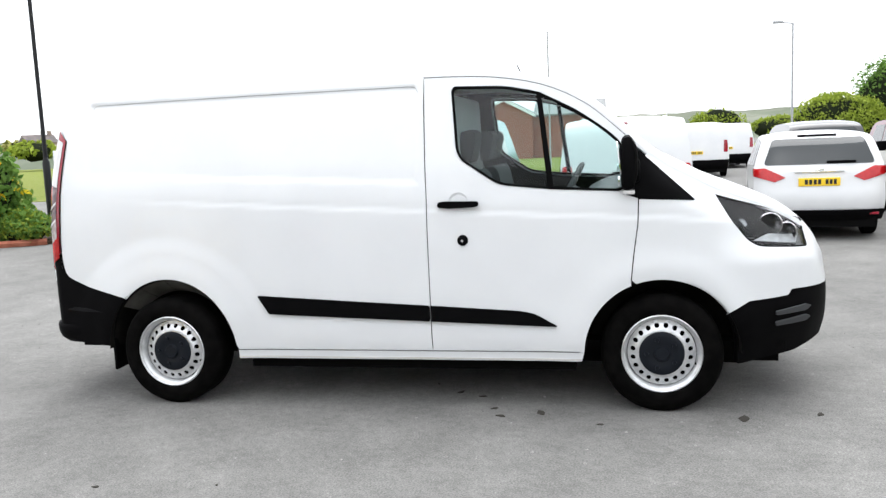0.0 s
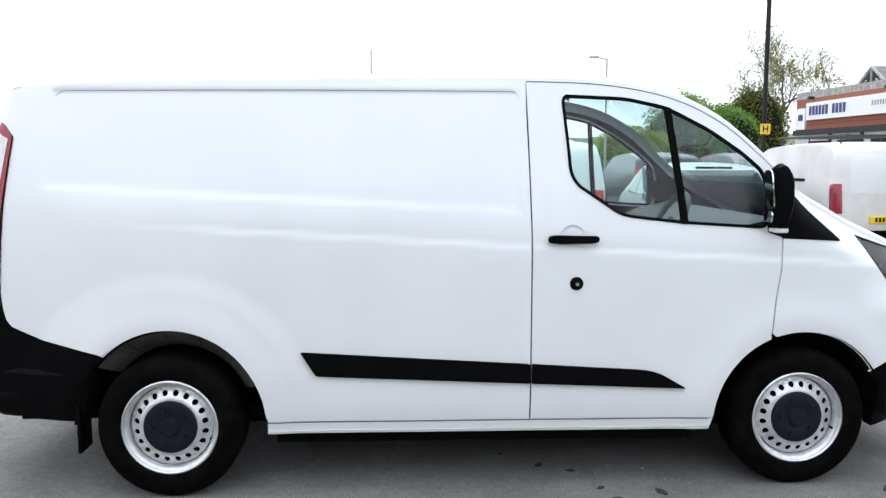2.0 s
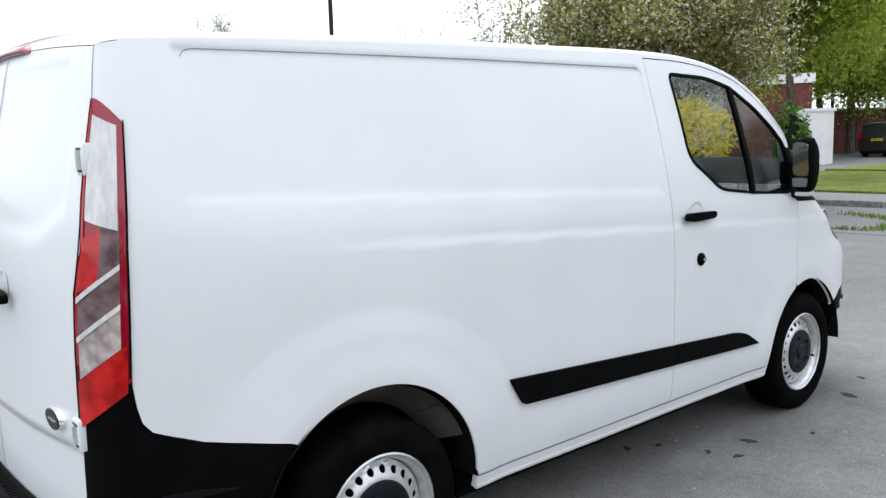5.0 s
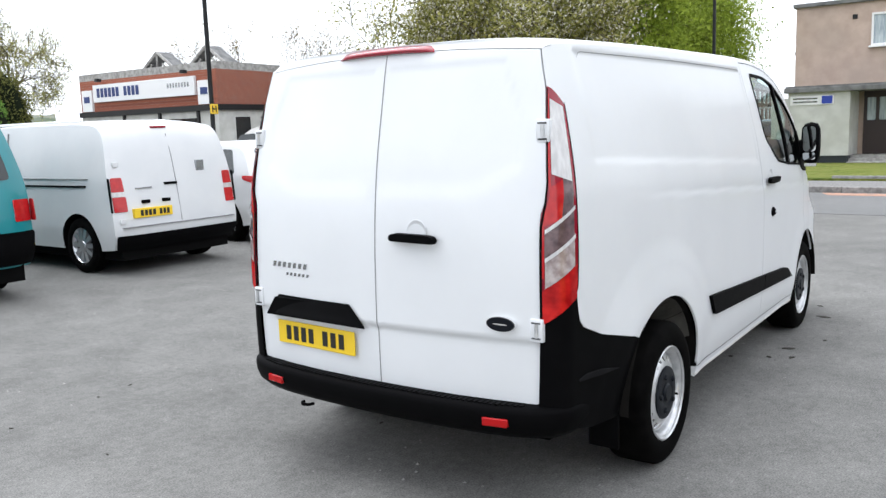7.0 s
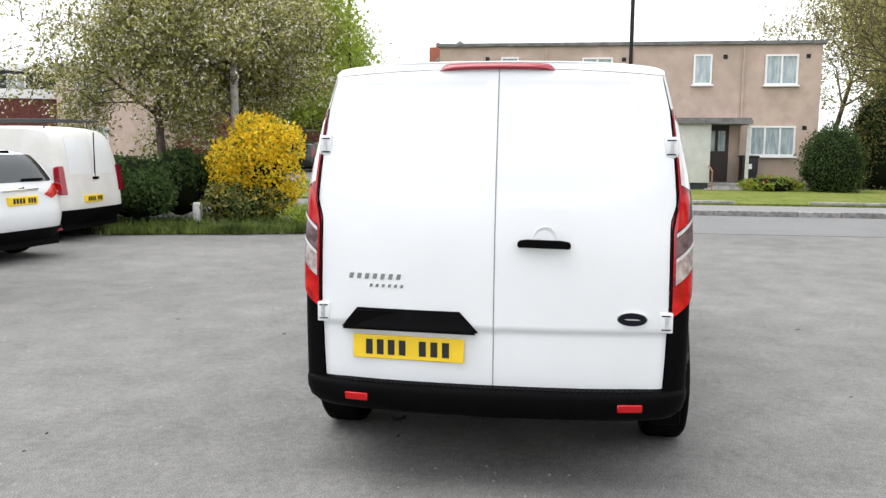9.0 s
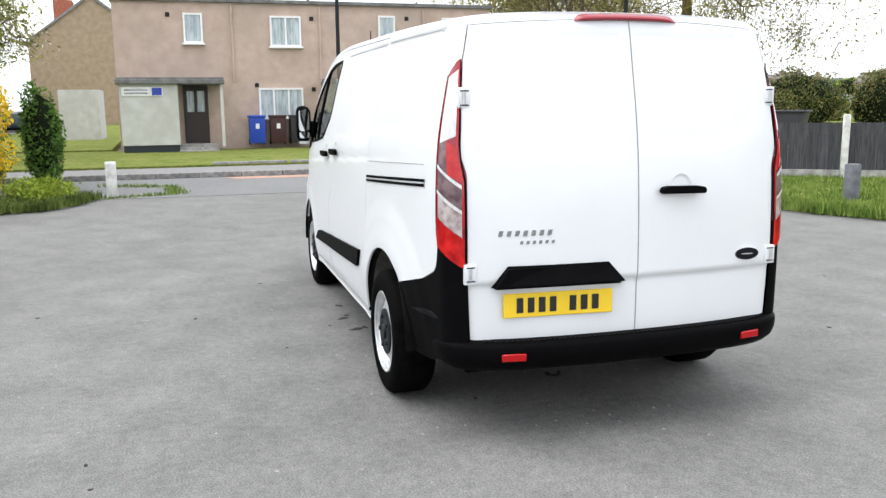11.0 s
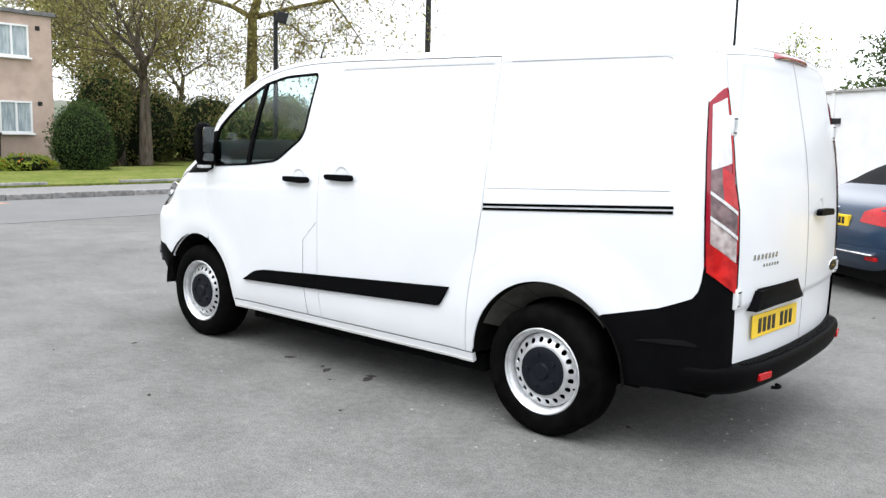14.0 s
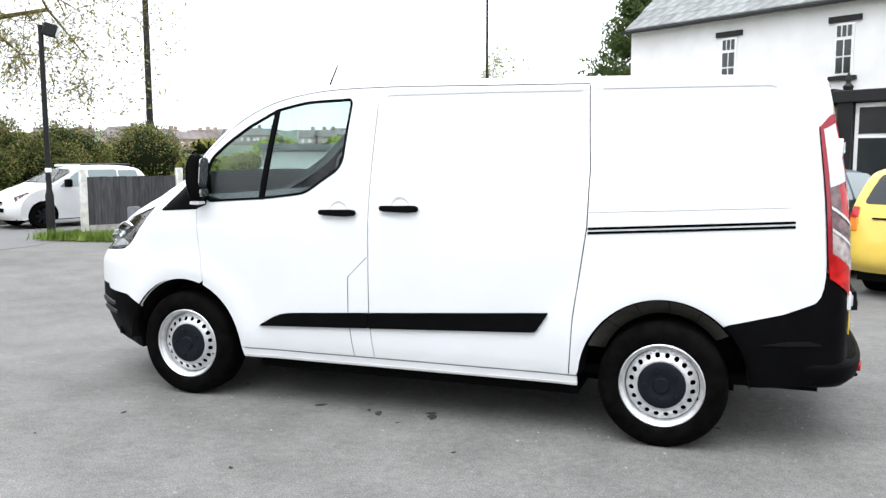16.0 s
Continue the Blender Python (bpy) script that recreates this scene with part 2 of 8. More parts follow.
def sheet(name, outline, holes, surf, material, parent, label="", step=0.03, flange=0.012, flip=False, lift=0.0, mirror=False):
    """A curved panel: a flat outline (u, v) with holes, filled with a fine net and laid on surf(u, v) -> (x, y, z); its rims turn inwards by flange."""
    loops = [dense(outline, step)] + [dense(h, step) for h in holes]
    pts, edges = [], []
    for lp in loops:
        b = len(pts)
        pts += lp
        edges += [(b + i, b + (i + 1) % len(lp)) for i in range(len(lp))]
    nb = len(pts)
    us, vs = np.array(loops[0]).T
    gu, gv = np.meshgrid(np.arange(us.min() + step / 2, us.max(), step), np.arange(vs.min() + step / 2, vs.max(), step))
    gu, gv = gu.ravel(), gv.ravel()
    ok = inside(loops[0], gu, gv)
    for h in loops[1:]:
        ok &= ~inside(h, gu, gv)
    gu, gv = gu[ok], gv[ok]
    bp = np.array(pts)
    if len(gu):
        keep = np.ones(len(gu), bool)
        for i0 in range(0, len(gu), 2000):
            d = np.min((gu[i0:i0 + 2000, None] - bp[None, :, 0]) ** 2 + (gv[i0:i0 + 2000, None] - bp[None, :, 1]) ** 2, axis=1)
            keep[i0:i0 + 2000] = d > (0.45 * step) ** 2
        pts = pts + list(zip(gu[keep], gv[keep]))
    res = delaunay_2d_cdt([Vector((float(p[0]), float(p[1]))) for p in pts], edges, [], 0, 1e-6)
    V, F = res[0], res[2]
    ctr = np.array([[sum(V[i][0] for i in f) / 3, sum(V[i][1] for i in f) / 3] for f in F])
    ok = inside(loops[0], ctr[:, 0], ctr[:, 1])
    for h in loops[1:]:
        ok &= ~inside(h, ctr[:, 0], ctr[:, 1])
    F = [list(f) for f, k in zip(F, ok) if k]
    e = 1e-3
    P, N = [], []
    for v in V:
        p = Vector(surf(v[0], v[1]))
        n = (Vector(surf(v[0] + e, v[1])) - Vector(surf(v[0] - e, v[1]))).cross(Vector(surf(v[0], v[1] + e)) - Vector(surf(v[0], v[1] - e)))
        n = n.normalized() if n.length > 1e-12 else Vector((0, 1, 0))
        if flip:
            n = -n
        P.append(p + n * lift)
        N.append(n)
    if flip:
        F = [f[::-1] for f in F]
    # rims
    cnt = {}
    for f in F:
        for i in range(3):
            a, b = f[i], f[(i + 1) % 3]
            cnt[(a, b)] = cnt.get((a, b), 0) + 1
    rim = [k for k in cnt if (k[1], k[0]) not in cnt]
    verts, norms, faces = list(P), list(N), list(F)
    if flange:
        for a, b in rim:
            o = len(verts)
            out = (P[b] - P[a]).cross(N[a])
            out = out.normalized() if out.length > 1e-12 else N[a]
            verts += [P[a], P[b], P[b] - N[b] * flange, P[a] - N[a] * flange]
            norms += [(out + N[a]).normalized(), (out + N[b]).normalized(), out, out]
            faces.append([o + 1, o, o + 3, o + 2])
    if mirror:
        verts = [Vector((v.x, -v.y, v.z)) for v in verts]
        norms = [Vector((v.x, -v.y, v.z)) for v in norms]
        faces = [f[::-1] for f in faces]
    me = bpy.data.meshes.new(name)
    me.from_pydata([tuple(v) for v in verts], [], faces)
    me.update()
    me.polygons.foreach_set("use_smooth", [True] * len(me.polygons))
    me.normals_split_custom_set_from_vertices([tuple(n) for n in norms])
    me.materials.append(material)
    ob = new(name, me)
    ob.parent = parent
    if label:
        ob["label"] = label
    return ob


def patch(name, fn, nu, nv, material, parent, label="", flip=False, angle=60):
    """A net fn(u, v), u and v from 0 to 1."""
    verts = [fn(i / nu, j / nv) for j in range(nv + 1) for i in range(nu + 1)]
    faces = []
    for j in range(nv):
        for i in range(nu):
            a = j * (nu + 1) + i
            q = (a, a + 1, a + nu + 2, a + nu + 1)
            faces.append(q[::-1] if flip else q)
    return raw(name, verts, faces, material, parent, label, True, angle)


def prism(bm, poly, axis, a, b, bevel=0.0):
    """Extrude a 2D polygon along an axis from a to b."""
    def at(p, t):
        return {"x": (t, p[0], p[1]), "y": (p[0], t, p[1]), "z": (p[0], p[1], t)}[axis]
    A = [bm.verts.new(at(p, a)) for p in poly]
    B = [bm.verts.new(at(p, b)) for p in poly]
    fs = [bm.faces.new(A), bm.faces.new(B[::-1])]
    for i in range(len(poly)):
        j = (i + 1) % len(poly)
        fs.append(bm.faces.new((A[j], A[i], B[i], B[j])))
    if bevel:
        bmesh.ops.bevel(bm, geom=list({e for f in fs for e in f.edges}), offset=bevel, segments=2, affect="EDGES", profile=0.6)
    return A, B


def letters(name, text, size, material, parent, m, depth=0.002, label="", space=1.0):
    cu = bpy.data.curves.new(name, "FONT")
    cu.body, cu.size, cu.extrude, cu.align_x, cu.align_y, cu.space_character = text, size, depth, "CENTER", "CENTER", space
    cu.resolution_u = 2
    tmp = bpy.data.objects.new(name, cu)
    me = bpy.data.meshes.new_from_object(tmp)
    bpy.data.objects.remove(tmp)
    me.materials.clear()
    me.materials.append(material)
    ob = new(name, me)
    ob.parent = parent
    ob.matrix_local = m
    if label:
        ob["label"] = label
    return ob

# ---- the white panel van: x ahead, y to its left, rear axle over the origin ----
BELT = curve_pts([(-0.95, 0.85), (-0.8, 0.862), (-0.6, 0.888), (-0.3, 0.913), (0.0, 0.932), (0.4, 0.948), (0.8, 0.953), (1.6, 0.953), (2.4, 0.953), (2.8, 0.938), (3.1, 0.908), (3.3, 0.868), (3.5, 0.785), (3.65, 0.695), (3.77, 0.59), (3.85, 0.45), (3.895, 0.25)])
EAVE = curve_pts([(-0.95, 1.80), (-0.80, 1.845), (-0.6, 1.870), (0.0, 1.890), (1.0, 1.905), (1.7, 1.912), (2.05, 1.893), (2.33, 1.832), (2.54, 1.728), (2.67, 1.622), (2.83, 1.472), (2.96, 1.37), (3.12, 1.28), (3.22, 1.225), (3.48, 1.12), (3.65, 1.04), (3.76, 0.95), (3.82, 0.86), (3.87, 0.78)])
CROWN = curve_pts([(-0.95, 0.055), (-0.7, 0.056), (0.0, 0.056), (1.6, 0.056), (2.1, 0.056), (2.5, 0.058), (2.9, 0.06), (3.3, 0.06), (3.7, 0.05), (3.87, 0.03)])
TUMBLE = curve_pts([(0.2, -0.05), (0.3, -0.028), (0.42, -0.006), (0.6, 0.0), (0.95, 0.002), (1.15, -0.004), (1.35, -0.022), (1.6, -0.075), (1.83, -0.135), (1.95, -0.17)])
TAIL = curve_pts([(0.3, 0.912), (0.5, 0.917), (0.7, 0.919), (1.1, 0.908), (1.4, 0.875), (1.69, 0.815), (1.85, 0.778), (1.95, 0.74)])


def tail_x(y, z):
    """The rear doors' face."""
    a = abs(y) / 0.72
    return -lerp(TAIL, z) + 0.055 * a**2.2


def side_y(x, z):
    y = lerp(BELT, x) + lerp(TUMBLE, z)
    zu = 1.38 - 0.055 * (x + 0.36)
    y -= 0.0045 * smooth01(zu - 0.140, zu - 0.105, z) * smooth01(-0.45, 0.35, x) + 0.007 * smooth01(zu - 0.09, zu + 0.07, z) * smooth01(-0.75, -0.3, x)
    # blind load panel, slightly sunk
    if -0.6 < x < 1.66 and z > 1.25:
        a = min(smooth01(-0.56, -0.50, x), 1 - smooth01(1.58, 1.62, x), smooth01(1.37 - 0.05 * x, 1.41 - 0.05 * x, z), 1 - smooth01(1.845, 1.86, z))
        y -= 0.004 * a
    if x > 2.75:
        t = smooth01(-0.22, 0.0, z - lerp(EAVE, x))
        y -= 0.10 * t * t * smooth01(2.75, 3.0, x)
    if x > 3.2 and z < 0.6:
        y -= 0.09 * smooth01(3.2, 3.5, x) * (1 - smooth01(0.25, 0.58, z))
    if x > 3.1:
        y += 0.085 * smooth01(3.12, 3.55, x) * (1 - smooth01(0.80, 1.03, z))
    for cx in (0.0, 2.93):
        r = math.hypot(x - cx, z - 0.33)
        y += 0.013 * math.exp(-((r - 0.47) / 0.09) ** 2)
    y += 0.010 * (1 - smooth01(0.60, 0.72, math.hypot(x, z - 0.33))) * smooth01(0.42, 0.60, z)
    return y


def left(x, z):
    return (x, side_y(x, z), z)


def top_pt(x, th):
    """Point of the roof, windscreen or bonnet: th 0 at the left eave, 180 at the right."""
    ze, c = lerp(EAVE, x), lerp(CROWN, x)
    w = side_y(x, ze)
    cs, sn = math.cos(radians(th)), math.sin(radians(th))
    return (x, w * math.copysign(abs(cs) ** 0.85, cs), ze + c * abs(sn) ** 0.85)


def arch(cx, r, a0, a1, n=18, cz=0.33):
    """Wheel arch line; the rear one is a little narrower than high."""
    cx, k = (0.018, 0.96) if cx == 0 else (cx, 1.0)
    return [(cx + k * r * math.cos(radians(a0 + (a1 - a0) * i / n)), cz + r * math.sin(radians(a0 + (a1 - a0) * i / n))) for i in range(n + 1)]


def eave_line(x0, x1, n=40, dz=0.0):
    return [(x0 + (x1 - x0) * i / n, lerp(EAVE, x0 + (x1 - x0) * i / n) + dz) for i in range(n + 1)]


def lamp_front(z):
    return lerp([(0.3, -0.755), (0.9, -0.748), (1.3, -0.722), (1.67, -0.682), (1.9, -0.655)], z)


def door_edge(z):
    """Half width of the rear doors."""
    return lerp([(0.3, 0.745), (0.6, 0.76), (0.86, 0.768), (1.22, 0.764), (1.30, 0.788), (1.5, 0.772), (1.7, 0.752), (1.86, 0.715), (1.95, 0.69)], z)


WINDOW = rounded([(1.800, 1.812), (1.815, 1.838), (2.10, 1.826), (2.29, 1.785), (2.49, 1.68), (2.64, 1.575), (2.735, 1.49), (2.765, 1.36), (2.745, 1.225), (2.34, 1.250), (2.065, 1.282), (1.858, 1.422), (1.828, 1.478), (1.818, 1.61)], [0.02, 0.05, 0.05, 0.05, 0.05, 0.05, 0.04, 0.05, 0.04, 0.08, 0.05, 0.03, 0.03, 0.1])
ARCH_R, ARCH_F = 0.446, 0.414
g = 0.0034  # half a shut line

van = thing("panel_van", "white short-wheelbase panel van, clean, with black plastic bumpers, parked on asphalt", "van")


FOLD_SHADE = mat("fold_shade_grey", (0.26, 0.26, 0.27), 0.7)
LEDGE_SHEEN = mat("ledge_sheen_black", (0.006, 0.006, 0.007), 0.5, spec=0.08)
FELTL = mat("dusty_felt_liner", (0.26, 0.25, 0.22), 0.95, spec=0.05)
vary(FELTL, (0.05, 0.048, 0.043), (0.085, 0.082, 0.074), 6, bump=0.4, bscale=60)


def van_side(mirror):
    s = -1 if mirror else 1

    def P(name, outline, holes=(), material=WHITE, label="", lift=0.0, step=0.03, flange=0.012, surf=left):
        return sheet(name, outline, list(holes), surf, material, van, label, step, flange, True, lift, mirror)

    # rear quarter, sliding door or blind side, front door, wing
    b_top, b_low = 1.640, 1.655
    quarter_low = [(-0.302, 0.662), (-0.56, 0.725), (-0.66, 0.766), (-0.70, 0.784), (-0.724, 0.815), (-0.735, 0.86), (-0.742, 0.92)]
    back = [(lamp_front(z), z) for z in (1.0, 1.2, 1.4, 1.6, 1.7, 1.78)] + [(-0.665, lerp(EAVE, -0.665))]
    arch_rear = arch(0.0, ARCH_R, 5, 134, 22)
    if mirror:
        outline = [(0.455, 0.345)] + arch_rear + quarter_low + back + eave_line(-0.65, b_top - g, 60) + [(b_top - g, 1.75), (b_low - g, 1.2), (b_low - g, 0.345)]
        side = P("side_panel", outline, label="smooth white load side with sunk upper panel", step=0.022)
    else:
        s_seam = [(0.43, 1.84), (0.405, 1.43), (0.41, 1.14), (0.43, 0.99), (0.475, 0.66), (0.495, 0.345)]
        outline = [(0.455, 0.345)] + arch_rear + quarter_low + back + eave_line(-0.65, s_seam[0][0] - g, 40) + [(x - g, z) for x, z in s_seam]
        side = P("rear_quarter", outline, label="white rear quarter above the wheel", step=0.022)
        outline = [(x + g, z) for x, z in s_seam[::-1]] + eave_line(s_seam[0][0] + g, b_top - g, 40) + [(b_top - g, 1.75), (b_low - g, 1.2), (b_low - g, 0.93), (b_low - 0.005, 0.58), (1.625, 0.345)]
        slide = P("sliding_door", outline, label="white sliding side door", step=0.022)
        # rail and its line
        for zo, h in ((0.0, 0.013), (0.022, 0.013)):
            bm = bmesh.new()
            for i in range(24):
                x0, x1 = 0.405 - 1.0 * i / 24, 0.405 - 1.0 * (i + 1) / 24
                z0, z1 = 1.098 + 0.052 * i / 24 + zo, 1.098 + 0.052 * (i + 1) / 24 + zo
                q = [(x0, side_y(x0, z0) + 0.004, z0), (x1, side_y(x1, z1) + 0.004, z1), (x1, side_y(x1, z1 + h) + 0.004, z1 + h), (x0, side_y(x0, z0 + h) + 0.004, z0 + h)]
                vs = [bm.verts.new(v) for v in q] + [bm.verts.new((v[0], v[1] - 0.02, v[2])) for v in q]
                for f in ((0, 1, 2, 3), (0, 4, 5, 1), (3, 2, 6, 7)):
                    bm.faces.new([vs[k] for k in f])
            bmesh.ops.remove_doubles(bm, verts=bm.verts, dist=1e-5)
            part("slide_rail", bm, BLACKPL, side, "black sliding door rail", False)
        P("rail_line", [(0.40, 1.209), (-0.57, 1.248), (-0.575, 1.2505), (0.40, 1.2115)], (), SEAM, "", 0.0012, 0.05, 0.0)
        P("shut_line", [(x, z - 0.013) for x, z in eave_line(0.43, 1.64, 16)] + [(x, z - 0.017) for x, z in eave_line(1.64, 0.43, 16)], (), GAP, "", 0.0015, 0.06, 0.0)
    d_out = eave_line(b_top + g, 2.05, 14, -0.004) + [(x, z - 0.012) for x, z in eave_line(2.06, 2.80, 30)] + [(2.815, 1.40), (2.82, 1.19), (2.815, 1.05), (2.79, 0.88), (2.775, 0.745)]
    d_out = [(x - g, z) for x, z in d_out] + arch(2.93, ARCH_F, 112, 178, 12)
    d_out += [(2.485, 0.345), (1.75, 0.345)] + ([(b_low + g, 0.345), (b_low + g, 1.2)] if mirror else [(1.625 + 2 * g, 0.345), (b_low + g, 0.58), (b_low + g, 0.93), (b_low + g, 1.2)])
    door = P("front_door", d_out, [WINDOW], label="white front door with a raked window", step=0.022)
    if not mirror:
        tr = [(1.66, 0.93), (1.78, 0.81), (1.782, 0.58), (1.752, 0.345)]
        P("shut_line", tr + [(x + 0.004, z) for x, z in tr[::-1]], (), GAP, "", 0.0012, 0.04, 0.0)
    P("shut_line", [(x, z - 0.014) for x, z in eave_line(1.64, 2.80, 30)] + [(x, z - 0.0175) for x, z in eave_line(2.80, 1.64, 30)], (), GAP, "", 0.0015, 0.05, 0.0)
    # fold under the roof: thin grey strips painted for its crease shading
    fold = [(-0.50, 1.825), (-0.485, 1.842), (-0.46, 1.850)] + ([(0.6, 1.855), (1.56, 1.853), (1.59, 1.846), (1.605, 1.82)] if mirror else [(0.36, 1.8545)])
    P("roof_fold_shade", fold + [(x, z - 0.0035) for x, z in fold[::-1]], (), FOLD_SHADE, "", 0.0035, 0.03, 0.0)
    if not mirror:
        fold = [(0.47, 1.846), (1.0, 1.850), (1.57, 1.848), (1.595, 1.83)]
        P("roof_fold_shade", fold + [(x, z - 0.0035) for x, z in fold[::-1]], (), FOLD_SHADE, "", 0.0035, 0.03, 0.0)
    # wing
    hl = HEADLAMP
    w_out = [(2.775 + g, 0.742), (2.79 + g, 0.88), (2.815 + g, 1.05), (2.82 + g, 1.18), (3.12, 1.165)] + [(2.86, 1.405)] + eave_line(2.88, 3.80, 60) + [(3.855, 0.80), (3.87, 0.665), (3.72, 0.665), (3.62, 0.665), (3.60, 0.635), (3.39, 0.618), (3.27, 0.545)] + arch(2.93, ARCH_F, 32, 108, 16)
    wing = P("front_wing", w_out, [hl], label="white front wing", step=0.025)
    # black corner trim ahead of the door glass
    P("sail_panel", rounded([(2.80, 1.46), (3.115, 1.163), (2.82, 1.185), (2.745, 1.21), (2.745, 1.47)], 0.012), (), BLACKPL, "black triangular trim at the mirror", 0.006, 0.03, 0.02)
    # window rubber, pillar bar, glass
    rub_in = inset(WINDOW, 0.0135)
    seal = P("window_seal", WINDOW, [rub_in], BLACKPL, "black rubber window surround", 0.004, 0.03, 0.012)
    P("window_bar", [(2.278, 1.785), (2.306, 1.778), (2.372, 1.248), (2.340, 1.248)], (), BLACKPL, "", 0.005, 0.04, 0.02)
    gl = P("door_glass", rub_in, (), GLASS, "clear tinted door glass", -0.004, 0.06, 0.0)
    gl.visible_shadow = False
    # sill
    sill = P("sill", [(0.452, 0.34), (2.515, 0.34), (2.50, 0.285), (0.450, 0.285)], (), WHITE, "white sill with road dirt", 0.0, 0.04, 0.03)
    P("sill_seam", [(0.45, 0.300), (2.50, 0.300), (2.50, 0.292), (0.45, 0.292)], (), DIRTY, "", 0.004, 0.05, 0.01)
    P("sill_seam", [(0.45, 0.3435), (2.49, 0.3435), (2.49, 0.3385), (0.45, 0.3385)], (), SEAM, "", 0.002, 0.05, 0.0)
    # side moulding
    bp = 1.655
    st = [(0.605, 0.672), (2.17, 0.578), (2.24, 0.562), (2.38, 0.488), (0.68, 0.563), (0.655, 0.572)]
    zt, zb = lambda x: 0.672 - 0.0601 * (x - 0.605), lambda x: 0.563 - 0.0441 * (x - 0.68)
    P("side_moulding", rounded([(0.605, 0.672), (bp - g, zt(bp)), (bp - g, zb(bp)), (0.675, 0.563)], 0.012), (), BLACKPL, "black plastic door moulding", 0.018, 0.02, 0.02)
    P("side_moulding", rounded([(bp + g, zt(bp)), (2.17, zt(2.17)), (2.25, 0.562), (2.375, 0.49), (bp + g, zb(bp))], [0.004, 0.05, 0.05, 0.01, 0.004]), (), BLACKPL, "black plastic door moulding", 0.018, 0.02, 0.02)
    # front bumper, black, with two fins
    fb = P("front_bumper", [(3.27, 0.543), (3.39, 0.614), (3.60, 0.630), (3.62, 0.660), (3.87, 0.660), (3.87, 0.50), (3.82, 0.36), (3.66, 0.295), (3.34, 0.255), (3.335, 0.33), (3.33, 0.42), (3.30, 0.50)], (), BLACKPL, "black textured front bumper", 0.0, 0.025, 0.05)
    for z0 in (0.555, 0.495):
        P("bumper_fin", rounded([(3.53, z0), (3.70, z0 + 0.02), (3.73, z0 + 0.008), (3.70, z0 - 0.015), (3.53, z0 - 0.022)], 0.008), (), CABIN, "", 0.012, 0.02, 0.02)
    # black rear bumper side
    rb = P("rear_bumper_side", [(lamp_front(0.935), 0.935), (-0.744, 0.918), (-0.7375, 0.858), (-0.727, 0.811), (-0.702, 0.780), (-0.66, 0.761), (-0.56, 0.720), (-0.304, 0.657)] + arch(0.0, ARCH_R, 135, 178, 10) + [(-0.42, 0.345), (-0.62, 0.352), (-0.705, 0.372), (-0.76, 0.425)], (), BLACKPL, "black plastic rear corner", 0.0, 0.03, 0.03)
    # slightly paler strip laid on the corner, painting the ledge's sheen
    P("bumper_ledge_sheen", rounded([(-0.46, 0.566), (-0.58, 0.588), (-0.68, 0.592), (-0.735, 0.580), (-0.735, 0.572), (-0.60, 0.566)], 0.006), (), LEDGE_SHEEN, "paler strip painted as sheen on the moulded ledge", 0.006, 0.02, 0.01)

    # corner round to the rear doors: white above, lamp, black below
    def corner(z0, z1, name, material, label="", lift=0.0, nz=12, u0=0.0, u1=1.0, parent=van, nu=10, inner=None):
        def fn(u, v):
            zlo, zhi = (f(u0 + (u1 - u0) * u) if callable(f) else f for f in (z0, z1))
            z = zlo + (zhi - zlo) * v
            xf = lamp_front(z)
            yf = side_y(xf, z)
            ye = (inner or door_edge)(z) + 0.004
            xe = tail_x(ye, z)
            t = u0 + (u1 - u0) * u
            F, C, E = Vector((xf, yf)), Vector((xe + 0.018, yf - 0.006)), Vector((xe, ye))
            p = (1 - t) ** 2 * F + 2 * t * (1 - t) * C + t * t * E
            d = 2 * (1 - t) * (C - F) + 2 * t * (E - C)
            n = Vector((d.y, -d.x)).normalized()
            if n.y < 0 and abs(n.y) > abs(n.x):
                n = -n
            if n.x > 0:
                n = -n if n.y <= 0 else n
            p = p + n * lift
            tuck = 0.07 * (1 - smooth01(0.345, 0.46, z)) ** 2 * smooth01(0.0, 0.6, t)
            return (p.x + tuck * 0.8, s * (p.y - tuck), z)
        return patch(name, fn, nu, nz, material, parent, label, flip=not mirror)

    lamp_hi = lambda t: 1.705 - 0.07 * (1 - t) ** 2
    lamp_lo = lambda t: 0.825 + 0.115 * (1 - t)
    corner(lamp_hi, lambda t: 1.864 - 0.012 * t, "corner_pillar", WHITE, nz=8)
    corner(lambda t: 0.345 + 0.075 * (1 - t) ** 2, lambda t: lamp_lo(t) + 0.001, "bumper_corner", BLACKPL, nz=12)
    lamp = corner(lamp_lo, lamp_hi, "tail_lamp", DKRED, "tall red and clear tail lamp", 0.006, 30)

    def lens(z0, z1, u0, u1, material, name="lens", skew=0.0, lift=0.009):
        def fn(u, v):
            t = u0 + (u1 - u0) * u
            z = z0 + (z1 - z0) * v + skew * (t - 0.5)
            xf = lamp_front(z)
            yf = side_y(xf, z)
            ye = door_edge(z) + 0.004
            xe = tail_x(ye, z)
            F, C, E = Vector((xf, yf)), Vector((xe + 0.018, yf - 0.006)), Vector((xe, ye))
            p = (1 - t) ** 2 * F + 2 * t * (1 - t) * C + t * t * E
            d = 2 * (1 - t) * (C - F) + 2 * t * (E - C)
            n = Vector((-abs(d.y), abs(d.x))).normalized()
            p = p + n * lift
            return (p.x, s * p.y, z)
        return patch(name, fn, 6, 10, material, lamp, "", flip=not mirror)

    # tall clear window in a red frame, smoked and red middle, clear well with slanting ribs, red foot
    lens(1.305, 1.665, 0.875, 0.945, REDL, skew=0.03)
    lens(1.365, 1.645, 0.17, 0.85, CLEARL, skew=0.045)
